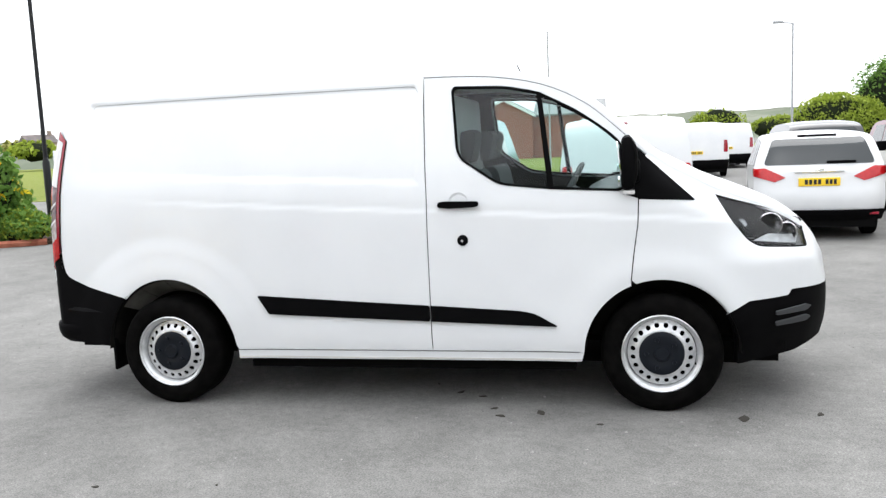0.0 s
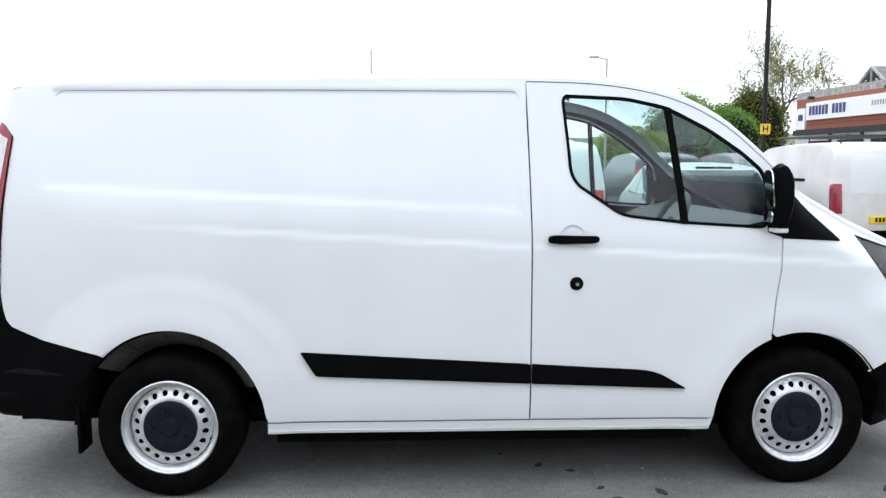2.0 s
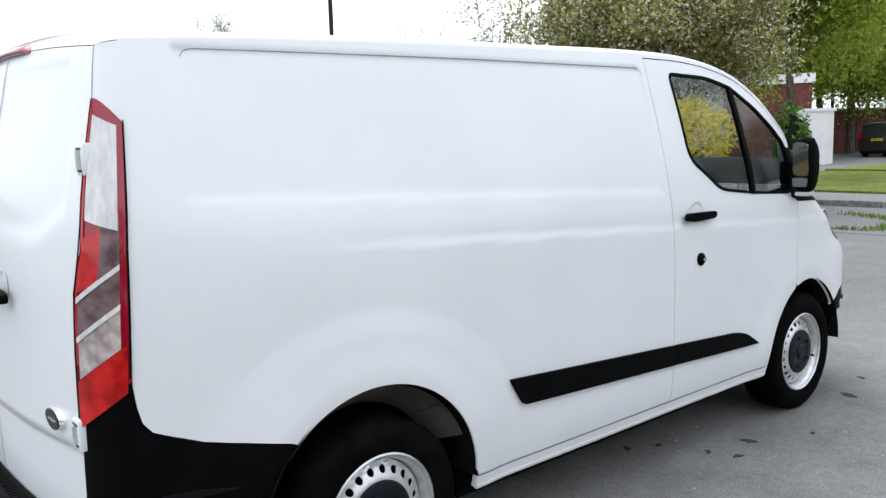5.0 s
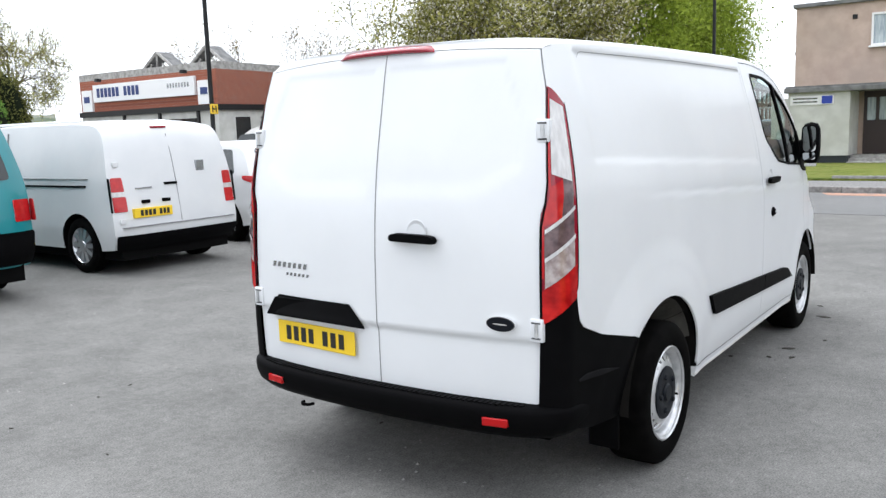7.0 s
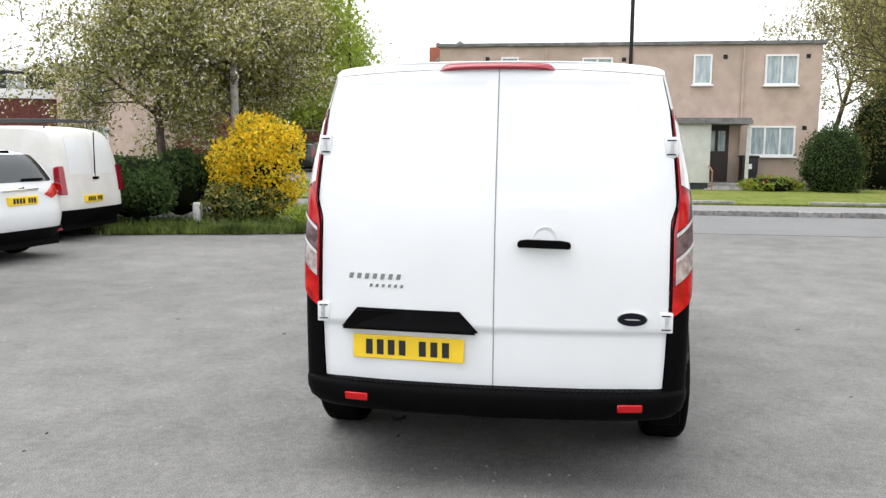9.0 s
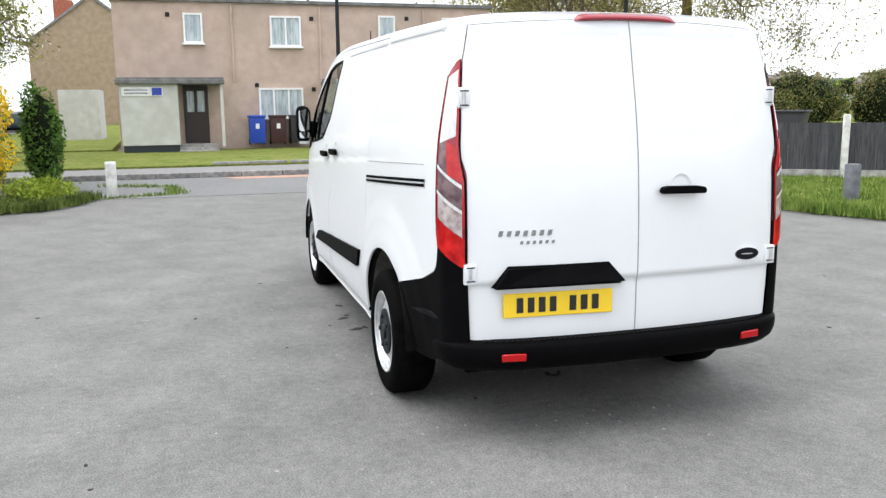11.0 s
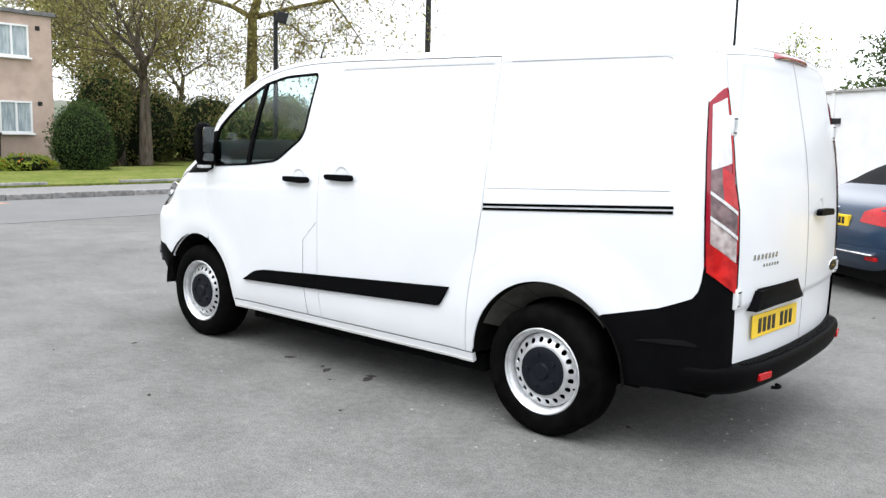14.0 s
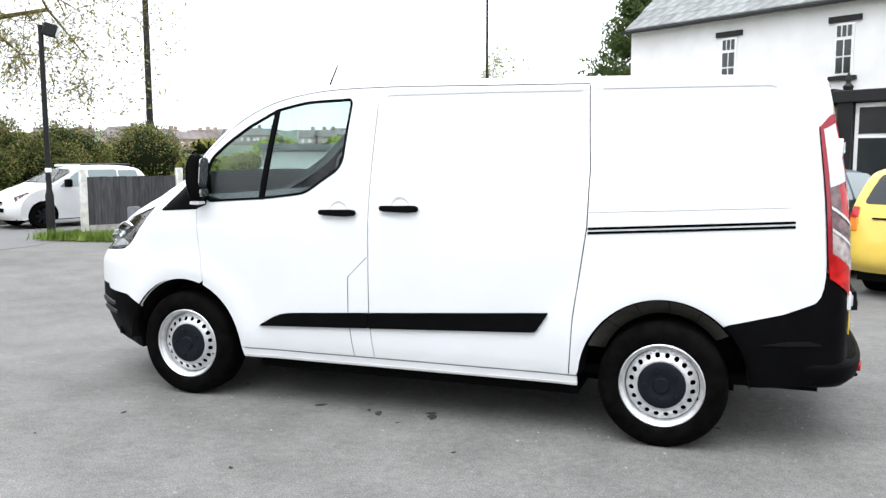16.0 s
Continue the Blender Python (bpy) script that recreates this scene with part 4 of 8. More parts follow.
        prism(bm, rounded([(1.80, 1.40), (1.86, 1.40), (1.90, 1.56), (1.87, 1.60), (1.80, 1.58)], 0.02), "y", hy - 0.12, hy + 0.12, 0.015)
        part("headrest", bm, SEATM, seat, "dark headrest")
bm = bmesh.new()
ring = []
for i in range(28):
    a = 2 * math.pi * i / 28
    c = Vector((0, 0.185 * math.cos(a), 0.185 * math.sin(a)))
    row = []
    for j in range(8):
        b = 2 * math.pi * j / 8
        row.append(bm.verts.new(c * (1 + 0.016 / 0.185 * math.cos(b)) + Vector((0.016 * math.sin(b), 0, 0))))
    ring.append(row)
for i in range(28):
    for j in range(8):
        bm.faces.new((ring[i][j], ring[(i + 1) % 28][j], ring[(i + 1) % 28][(j + 1) % 8], ring[i][(j + 1) % 8]))
tube(bm, (0, 0, 0), (0.12, 0, 0), 0.06, 0.05, 14)
for a in (0, 180, 270):
    tube(bm, (0, 0, 0), (0, 0.18 * math.cos(radians(a)), 0.18 * math.sin(radians(a))), 0.018, 0.014, 8)
o = part("steering_wheel", bm, CABIN, van, "black steering wheel")
o.location = (2.42, -0.46, 1.20)
o.rotation_euler = (0, radians(28), 0)
# unseen underbody blocks, set low to deepen the shadow on the ground
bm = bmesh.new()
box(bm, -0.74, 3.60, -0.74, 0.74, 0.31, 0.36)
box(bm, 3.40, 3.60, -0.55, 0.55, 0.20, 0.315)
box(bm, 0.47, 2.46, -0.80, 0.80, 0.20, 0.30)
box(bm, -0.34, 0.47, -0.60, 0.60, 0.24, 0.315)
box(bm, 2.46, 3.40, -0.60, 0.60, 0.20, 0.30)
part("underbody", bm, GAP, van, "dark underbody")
for s in (-1,):
    bm = bmesh.new()
    box(bm, -0.425, -0.405, min(s * 0.76, s * 0.90), max(s * 0.76, s * 0.90), 0.19, 0.46, 0.009, 2)
    part("mud_flap", bm, BLACKPL, van, "black mud flap")
bm = bmesh.new()
tube(bm, (0.0, -0.7, 0.30), (0.0, 0.7, 0.30), 0.05, 0.05, 10)
part("rear_axle", bm, GAP, van)
bm = bmesh.new()
tube(bm, (2.10, 0.55, 1.90), (2.02, 0.56, 2.06), 0.006, 0.004, 6)
part("roof_aerial", bm, BLACKPL, van, "short black aerial")


def van_wheel(x, s):
    bm = bmesh.new()
    R = 0.328
    lathe(bm, [(0.212, -0.095), (0.232, -0.108), (0.275, -0.110), (0.302, -0.105), (R - 0.008, -0.09), (R, -0.075), (R + 0.001, 0.0), (R, 0.075), (R - 0.008, 0.09), (0.302, 0.105), (0.275, 0.110), (0.232, 0.108), (0.212, 0.095), (0.2, 0.05), (0.2, -0.05)], 56)
    tyre = part("tyre", bm, RUBBER, van, "black road tyre", True, 50)
    tyre.location = (x, s * (0.855 if x < 1 else 0.815), R)
    if s < 0:
        tyre.rotation_euler = (0, 0, math.pi)
    bm = bmesh.new()
    lathe(bm, [(0.205, 0.05), (0.206, 0.098), (0.212, 0.104), (0.218, 0.100), (0.214, 0.094), (0.202, 0.089), (0.193, 0.082), (0.190, 0.072), (0.188, 0.030)], 56)
    rim = part("rim", bm, STEEL, tyre, "silver steel rim")
    # pierced disc: 20 round holes
    hp = []
    for i in range(20):
        a = 2 * math.pi * (i + 0.5) / 20
        cx, cz = 0.156 * math.cos(a), 0.156 * math.sin(a)
        hp.append([(cx + 0.0135 * math.cos(2 * math.pi * k / 12), cz + 0.0135 * math.sin(2 * math.pi * k / 12)) for k in range(12)])
    circ = lambda r, n: [(r * math.cos(2 * math.pi * k / n), r * math.sin(2 * math.pi * k / n)) for k in range(n)]
    def dish(u, v):
        r = math.hypot(u, v)
        return (u, 0.066 + 0.020 * (1 - smooth01(0.126, 0.168, r)) - 0.010 * smooth01(0.174, 0.184, r), v)
    disc = sheet("wheel_disc", circ(0.1845, 56), hp + [circ(0.10, 30)], dish, STEEL, rim, "pierced silver disc", 0.014, 0.006, True)
    bm = bmesh.new()
    lathe(bm, [(0.0005, 0.106), (0.036, 0.106), (0.042, 0.096), (0.056, 0.094), (0.064, 0.098), (0.108, 0.097), (0.120, 0.093), (0.124, 0.080)], 40)
    for k in range(5):
        a = 2 * math.pi * k / 5
        tube(bm, (0.082 * math.cos(a), 0.09, 0.082 * math.sin(a)), (0.082 * math.cos(a), 0.107, 0.082 * math.sin(a)), 0.015, 0.011, 8)
    part("hub_cap", bm, CAP, rim, "black hub cap")
    bm = bmesh.new()
    lathe(bm, [(0.0005, 0.0), (0.185, 0.0), (0.2, 0.01)], 30)
    part("brake_back", bm, GAP, rim)
    bm = bmesh.new()
    tube(bm, (-0.182, 0.05, -0.06), (-0.178, 0.085, -0.058), 0.006, 0.005, 6)
    part("valve", bm, BLACKPL, rim)


for wx in (0.012, 2.933):
    for ws_ in (1, -1):
        van_wheel(wx, ws_)

# ---- ground, road, verges ----
ASPHALT = mat("worn_asphalt", (0.16, 0.158, 0.155), 0.92, spec=0.2)


def chippings(m, dark, light, tint):
    """Stone chippings at two sizes in grey binder, with broad worn and stained areas."""
    n, l = m.node_tree.nodes, m.node_tree.links
    co = n.new("ShaderNodeTexCoord")
    p = n["Principled BSDF"]

    def noise_at(scale, detail, lo, hi, a, b):
        t = n.new("ShaderNodeTexNoise")
        t.inputs["Scale"].default_value, t.inputs["Detail"].default_value = scale, detail
        t.inputs["Roughness"].default_value = 0.6
        l.new(co.outputs["Object"], t.inputs["Vector"])
        r = n.new("ShaderNodeMapRange")
        r.inputs[1].default_value, r.inputs[2].default_value, r.inputs[3].default_value, r.inputs[4].default_value = lo, hi, a, b
        l.new(t.outputs["Fac"], r.inputs[0])
        return r.outputs[0], t.outputs["Fac"]

    def mul(a, b):
        k = n.new("ShaderNodeMath")
        k.operation = "MULTIPLY"
        l.new(a, k.inputs[0])
        l.new(b, k.inputs[1])
        return k.outputs[0]

    grain, raw_grain = noise_at(105, 2, 0.33, 0.67, dark, light)
    mid, _ = noise_at(21, 3, 0.3, 0.7, 0.87, 1.13)
    patchy, _ = noise_at(2.6, 5, 0.35, 0.65, 0.90, 1.10)
    broad, _ = noise_at(0.33, 4, 0.35, 0.65, 0.88, 1.10)
    v = mul(mul(grain, mid), mul(patchy, broad))
    vor = n.new("ShaderNodeTexVoronoi")
    vor.inputs["Scale"].default_value = 42
    l.new(co.outputs["Object"], vor.inputs["Vector"])
    pale = n.new("ShaderNodeMapRange")
    pale.inputs[1].default_value, pale.inputs[2].default_value, pale.inputs[3].default_value, pale.inputs[4].default_value = 0.06, 0.15, 1.45, 1.0
    l.new(vor.outputs["Distance"], pale.inputs[0])
    v = mul(v, pale.outputs[0])
    mix = n.new("ShaderNodeMix")
    mix.data_type = "RGBA"
    mix.blend_type = "MULTIPLY"
    mix.inputs["Factor"].default_value = 1.0
    mix.inputs[7].default_value = (*tint, 1)
    l.new(v, mix.inputs[6])
    l.new(mix.outputs[2], p.inputs["Base Color"])
    bp = n.new("ShaderNodeBump")
    bp.inputs["Strength"].default_value, bp.inputs["Distance"].default_value = 0.3, 0.004
    l.new(raw_grain, bp.inputs["Height"])
    l.new(bp.outputs["Normal"], p.inputs["Normal"])


chippings(ASPHALT, 0.120, 0.212, (1.0, 0.985, 0.94))
ROADM = mat("road_asphalt", (0.16, 0.16, 0.16), 0.9, spec=0.25)
vary(ROADM, (0.13, 0.13, 0.13), (0.23, 0.23, 0.228), 70, 4.0, bump=0.4, bscale=140, second=(0.15, 0.15, 0.15), sscale=0.5, dist=0.006)
PAVE = mat("footway_tarmac", (0.21, 0.205, 0.2), 0.9, spec=0.2)
vary(PAVE, (0.18, 0.176, 0.172), (0.25, 0.245, 0.24), 20, 5.0, bump=0.3, bscale=120)
KERB = mat("concrete_kerb", (0.26, 0.25, 0.24), 0.9, spec=0.2)
vary(KERB, (0.17, 0.165, 0.16), (0.32, 0.31, 0.30), 9, 6.0, bump=0.3, bscale=80, rnd=0.2)
GRASS = mat("mown_grass", (0.12, 0.17, 0.03), 0.95, spec=0.1)
vary(GRASS, (0.10, 0.15, 0.025), (0.22, 0.25, 0.06), 9, 7, bump=1.0, bscale=45, second=(0.26, 0.25, 0.08), sscale=1.1, dist=0.05)
BLADE = mat("grass_blades", (0.13, 0.2, 0.035), 0.9, spec=0.15)
vary(BLADE, (0.08, 0.14, 0.02), (0.2, 0.27, 0.06), 3, 4)
WEED = mat("dark_weed_blades", (0.07, 0.1, 0.025), 0.9, spec=0.1)
vary(WEED, (0.04, 0.06, 0.015), (0.13, 0.17, 0.04), 2, 4)
SOIL = mat("dark_soil", (0.05, 0.038, 0.026), 0.95, spec=0.1)
vary(SOIL, (0.03, 0.024, 0.016), (0.08, 0.06, 0.04), 12, 6, bump=0.8, bscale=50, dist=0.02)
CHALK = mat("worn_road_marking", (0.55, 0.55, 0.53), 0.85)
vary(CHALK, (0.3, 0.3, 0.29), (0.65, 0.65, 0.62), 30, 6)
LEAFBITS = mat("dead_leaf", (0.03, 0.026, 0.02), 0.9)
PATCHM = mat("reddish_repair", (0.42, 0.22, 0.15), 0.9)
vary(PATCHM, (0.3, 0.2, 0.16), (0.5, 0.26, 0.17), 6, 6)

bm = bmesh.new()
bmesh.ops.create_grid(bm, x_segments=2, y_segments=2, size=1500)
ground = tagged(part("ground", bm, ASPHALT), "grey worn asphalt yard running out to the road", "ground", kind="structure")


def slab(name, poly, z0, z1, material, label, category, kind="structure", bevel=0.0):
    bm = bmesh.new()
    prism(bm, poly, "z", z0, z1, bevel)
    return tagged(part(name, bm, material, None, "", False), label, category, kind=kind)


slab("road", [(11.0, -90), (15.0, -90), (15.0, 90), (11.0, 90)], -0.05, 0.004, ROADM, "smooth grey road surface along the yard", "road")
slab("side_road", [(15.0, 9.9), (30, 9.7), (43, 11.7), (58, 12.0), (140, 27.5), (140, 32.0), (58, 14.8), (43, 18.0), (30, 17.6), (15.0, 17.5)], -0.05, 0.012, ROADM, "grey side road going uphill", "road")
slab("pavement", [(15.12, -90), (17.0, -90), (17.0, 9.8), (15.12, 9.8)], -0.05, 0.11, PAVE, "pale grey tarmac footway", "pavement")
slab("verge", [(17.02, -90), (25.3, -90), (25.3, -3.0), (25.3, 9.6), (17.02, 9.7)], -0.05, 0.16, GRASS, "mown grass strip before the houses", "grass")
slab("verge", [(25.32, 4.4), (140, 9.0), (140, 27.0), (58, 11.7), (43, 11.4), (30, 9.5), (25.32, 9.55)], -0.05, 0.21, GRASS, "sloping lawn beside the side road", "grass")
slab("field", [(18.3, -14), (120, -14), (120, -130), (18.3, -130)], -0.05, 0.14, GRASS, "rough grass field under the trees", "grass")
slab("field", [(-160, 8.6), (-6.0, 24), (6, 40), (20, 60), (20, 160), (-160, 160)], -0.05, 0.02, GRASS, "grass beyond the yard", "grass")
bed_poly = [(8.55, 7.3), (8.95, 6.2), (9.1, 5.2), (9.5, 4.1), (10.2, 3.75), (11.0, 3.6), (11.0, 11.5), (9.4, 11.5)]
slab("planting_bed", bed_poly, -0.05, 0.05, SOIL, "weedy planting bed at the yard's edge", "planting bed")
island_poly = [(11.5, -6.45), (9.8, -6.75), (8.2, -6.45), (6.8, -6.05), (5.2, -6.3), (3.7, -7.0), (2.7, -7.9), (2.1, -8.9), (1.6, -11), (1.4, -14.5), (6.9, -14.6), (11.9, -7.7)]
slab("lawn", island_poly, -0.05, 0.05, GRASS, "grass plot with the picnic table", "grass")
slab("lawn", [(-7.6, 7.95), (-8.9, 7.2), (-12, 6.6), (-12, 11), (-7.2, 10.2)], -0.05, 0.06, SOIL, "planted corner with a brick edge", "planting bed")
slab("road_repair", [(14.3, -2.6), (14.85, -2.5), (14.9, 1.2), (14.4, 1.0)], -0.02, 0.008, PATCHM, "reddish dust on the gutter", "road stain")
slab("give_way_line", [(10.88, -5.9), (10.98, -5.9), (11.0, 3.2), (10.9, 3.2)], -0.02, 0.0075, ROADM, "faint worn edge line", "marking")


def stuff_blades(name, label, poly, n, h, seed, material, z=0.05, edge=None):
    """Many thin blades over a polygon, or along its rim."""
    rng = np.random.default_rng(seed)
    P = np.array(poly)
    if edge:
        i = rng.integers(0, len(P) - (0 if edge == 2 else 1), n)
        t = rng.random(n)[:, None]
        c = P[i] * (1 - t) + P[(i + 1) % len(P)] * t + rng.normal(0, 0.10, (n, 2))
    else:
        c = rng.random((n * 3, 2)) * (P.max(0) - P.min(0)) + P.min(0)
        c = c[inside(poly, c[:, 0], c[:, 1])][:n]
    n = len(c)
    a = rng.random(n) * 6.283
    hh = h * (0.5 + rng.random(n))
    w = 0.006 + 0.012 * rng.random(n)
    lean = rng.normal(0, 0.35, (n, 2)) * hh[:, None]
    v = np.zeros((n, 3, 3))
    v[:, 0, :2] = c + np.stack([np.cos(a), np.sin(a)], 1) * w[:, None]
    v[:, 1, :2] = c - np.stack([np.cos(a), np.sin(a)], 1) * w[:, None]
    v[:, 2, :2] = c + lean
    v[:, :2, 2] = z - 0.02
    v[:, 2, 2] = z + hh
    me = bpy.data.meshes.new(name)
    me.from_pydata(v.reshape(-1, 3).tolist(), [], np.arange(3 * n).reshape(-1, 3).tolist())
    me.materials.append(material)
    return tagged(new(name, me), label, "grass", kind="stuff")


stuff_blades("grass_blades", "short grass on the picnic plot", island_poly, 26000, 0.07, 3, BLADE)
stuff_blades("grass_tufts", "long tufts at the lawn's edge", island_poly[:8], 7000, 0.13, 4, BLADE, edge=1)
stuff_blades("grass_tufts", "weeds along the planting bed's edge", bed_poly[:6], 4500, 0.10, 5, WEED, edge=1)
stuff_blades("grass_tufts", "weeds over the planting bed", bed_poly, 4500, 0.11, 6, WEED)
stuff_blades("grass_tufts", "weeds in the joint of the road", [(11.0, 3.6), (11.4, 2.2), (12.9, 2.3), (13.6, 3.6)], 900, 0.05, 7, BLADE, z=0.01, edge=1)

# kerb stones of the far footway, one by one
kerb = tagged(new("kerb"), "row of grey concrete kerb stones", "kerb", kind="structure")
bm = bmesh.new()
box(bm, -0.06, 0.06, -0.452, 0.452, -0.05, 0.125, 0.012, 1)
kme = bpy.data.meshes.new("kerb_stone")
bmesh.ops.recalc_face_normals(bm, faces=bm.faces)
bm.to_mesh(kme)
bm.free()
kme.materials.append(KERB)
for i in range(60):
    o = new("kerb_stone", kme)
    o.parent = kerb
    o.location = (15.06, -38 + 0.914 * i, 0.004 * math.sin(i * 2.1))
# timber edge in front of the far gardens
bm = bmesh.new()
for y0, y1 in ((-8.9, -6.4), (-4.6, -0.5), (-0.4, 1.4)):
    box(bm, 17.03, 17.15, y0, y1, 0.05, 0.22, 0.01)
tagged(part("garden_edging", bm, KERB, None, "", False), "low concrete garden edging", "edging", kind="structure")
# brick edge of the planted corner
bm = bmesh.new()
for (ax, ay), (bx, by) in zip([(-7.6, 7.95), (-8.9, 7.2)], [(-8.9, 7.2), (-12, 6.6)]):
    tube(bm, (ax, ay, 0.05), (bx, by, 0.05), 0.07, 0.07, 6)
BRICKRED = mat("red_brick", (0.30, 0.10, 0.06), 0.9, spec=0.2)
vary(BRICKRED, (0.24, 0.08, 0.05), (0.38, 0.14, 0.09), 8, 6, bump=0.3, bscale=60, rnd=0.15)
tagged(part("bed_edging", bm, BRICKRED), "low brick edging of the planted corner", "edging", kind="structure")
# dead leaves and stains on the yard
rng = np.random.default_rng(11)
LV = [(1.3, 0.86, 0.05), (1.33, 0.8, 0.03), (1.62, 0.9, 0.04), (1.7, 0.86, 0.02), (2.02, 0.86, 0.035), (1.75, -0.62, 0.03), (1.9, -0.7, 0.025), (2.27, -0.98, 0.04), (2.05, -1.05, 0.03), (2.0, -0.92, 0.025), (3.35, -1.0, 0.05), (3.75, -0.9, 0.03), (2.6, -1.15, 0.02), (-1.6, -0.9, 0.03), (-1.45, -1.35, 0.03), (0.3, -2.2, 0.02)]
leafme = []
for k in range(3):
    bm = bmesh.new()
    n = 9
    prism(bm, [(math.cos(2 * math.pi * i / n) * (0.7 + 0.5 * rng.random()), 0.55 * math.sin(2 * math.pi * i / n) * (0.7 + 0.5 * rng.random())) for i in range(n)], "z", 0.0, 0.12)
    me = bpy.data.meshes.new("dead_leaf")
    bm.to_mesh(me)
    bm.free()
    me.materials.append(LEAFBITS)
    leafme.append(me)
for i in range(60):
    if i < len(LV):
        x, y, r = LV[i]
    else:
        x, y, r = rng.uniform(-4, 5), rng.uniform(-5, 5), rng.uniform(0.008, 0.02)
    o = tagged(new("dead_leaf", leafme[i % 3]), "dark dead leaf lying on the asphalt", "leaf", group="leaves on the yard")
    o.location, o.rotation_euler, o.scale = (x, y, 0.001), (0, 0, rng.uniform(0, 6)), (r, r, 0.022)
stones = rng.random((2600, 2)) * np.array([14, 15]) - np.array([6.5, 7.5])
sv, sf = [], []
for x, y in stones:
    r = rng.uniform(0.003, 0.008)
    b = len(sv)
    sv += [(x - r, y - r, 0), (x + r, y - r, 0), (x + r, y + r, 0), (x - r, y + r, 0), (x, y, r)]
    sf += [(b, b + 1, b + 4), (b + 1, b + 2, b + 4), (b + 2, b + 3, b + 4), (b + 3, b, b + 4)]
tagged(raw("loose_grit", sv, sf, KERB, None, "", False), "loose pale grit on the asphalt", "gravel", kind="stuff")

# ---- buildings ----
RENDER_P = mat("pink_render", (0.52, 0.40, 0.34), 0.95, spec=0.1)
vary(RENDER_P, (0.47, 0.36, 0.30), (0.56, 0.44, 0.37), 2.5, 7, bump=0.6, bscale=70, second=(0.42, 0.34, 0.29), sscale=0.55, dist=0.006)
RENDER_T = mat("tan_render", (0.36, 0.28, 0.19), 0.95, spec=0.1)
vary(RENDER_T, (0.32, 0.25, 0.17), (0.40, 0.31, 0.22), 2.5, 7, bump=0.5, bscale=70)
PANEL = mat("pale_board", (0.55, 0.55, 0.52), 0.8)
vary(PANEL, (0.50, 0.50, 0.47), (0.60, 0.60, 0.57), 3, 6, second=(0.46, 0.46, 0.42), sscale=0.9)
UPVC = mat("white_upvc", (0.8, 0.8, 0.8), 0.4)
PANE = mat("window_pane_with_blind", (0.36, 0.42, 0.45), 0.12, coat=0.6)
vary(PANE, (0.26, 0.32, 0.35), (0.48, 0.54, 0.56), 3.5, 3, stretch=(1, 4, 0.6))
DARKW = mat("dark_stained_door", (0.025, 0.012, 0.011), 0.4)
FELT = mat("grey_roof_felt", (0.16, 0.16, 0.16), 0.9)
vary(FELT, (0.11, 0.11, 0.11), (0.2, 0.2, 0.2), 4, 6)
SLATE = mat("grey_slate", (0.20, 0.21, 0.21), 0.7)
vary(SLATE, (0.16, 0.17, 0.17), (0.27, 0.28, 0.28), 5, 6, bump=0.4, bscale=20, rnd=0.15)
CLAD = mat("dark_blue_cladding", (0.022, 0.028, 0.036), 0.6)
WHITEW = mat("white_painted_render", (0.80, 0.80, 0.80), 0.85, spec=0.2)
vary(WHITEW, (0.76, 0.76, 0.76), (0.84, 0.84, 0.84), 2, 6, bump=0.3, bscale=50, second=(0.72, 0.72, 0.71), sscale=0.6)
BLACKP = mat("black_gloss_paint", (0.012, 0.012, 0.013), 0.45, spec=0.3)
SAND = mat("yellow_sandstone", (0.38, 0.29, 0.16), 0.95, spec=0.1)
vary(SAND, (0.28, 0.2, 0.11), (0.46, 0.36, 0.2), 5, 6, bump=0.5, bscale=30, rnd=0.2)
CONC = mat("weathered_concrete", (0.36, 0.35, 0.33), 0.95, spec=0.1)
vary(CONC, (0.26, 0.25, 0.24), (0.45, 0.44, 0.42), 6, 6, bump=0.4, bscale=60)
BRICKW = bpy.data.materials.new("brick_wall")
BRICKW.use_nodes = True
bn, bl = BRICKW.node_tree.nodes, BRICKW.node_tree.links
bt = bn.new("ShaderNodeTexBrick")
bt.inputs["Color1"].default_value, bt.inputs["Color2"].default_value, bt.inputs["Mortar"].default_value = (0.30, 0.095, 0.055, 1), (0.22, 0.07, 0.045, 1), (0.32, 0.26, 0.22, 1)
bt.inputs["Scale"].default_value, bt.inputs["Mortar Size"].default_value = 4.4, 0.012
bc, bmp = bn.new("ShaderNodeTexCoord"), bn.new("ShaderNodeMapping")
bmp.inputs["Rotation"].default_value = (radians(90), 0, radians(90))
bl.new(bc.outputs["Object"], bmp.inputs["Vector"])
bl.new(bmp.outputs["Vector"], bt.inputs["Vector"])
bl.new(bt.outputs["Color"], bn["Principled BSDF"].inputs["Base Color"])
bn["Principled BSDF"].inputs["Roughness"].default_value = 0.95


def wall_x(name, x0, x1, y0, y1, z0, z1, holes, material, parent, label=""):
    """A wall whose face looks towards -x at x0, with rectangular holes (y0, y1, z0, z1) right through it."""
    ys = sorted({y0, y1, *[h[0] for h in holes], *[h[1] for h in holes]})
    zs = sorted({z0, z1, *[h[2] for h in holes], *[h[3] for h in holes]})
    bm = bmesh.new()
    for a, b in zip(ys, ys[1:]):
        for c, d in zip(zs, zs[1:]):
            if any(h[0] - 1e-6 <= a and b <= h[1] + 1e-6 and h[2] - 1e-6 <= c and d <= h[3] + 1e-6 for h in holes):
                continue
            box(bm, x0, x1, a, b, c, d)
    bmesh.ops.remove_doubles(bm, verts=bm.verts, dist=1e-4)
    return part(name, bm, material, parent, label, False)


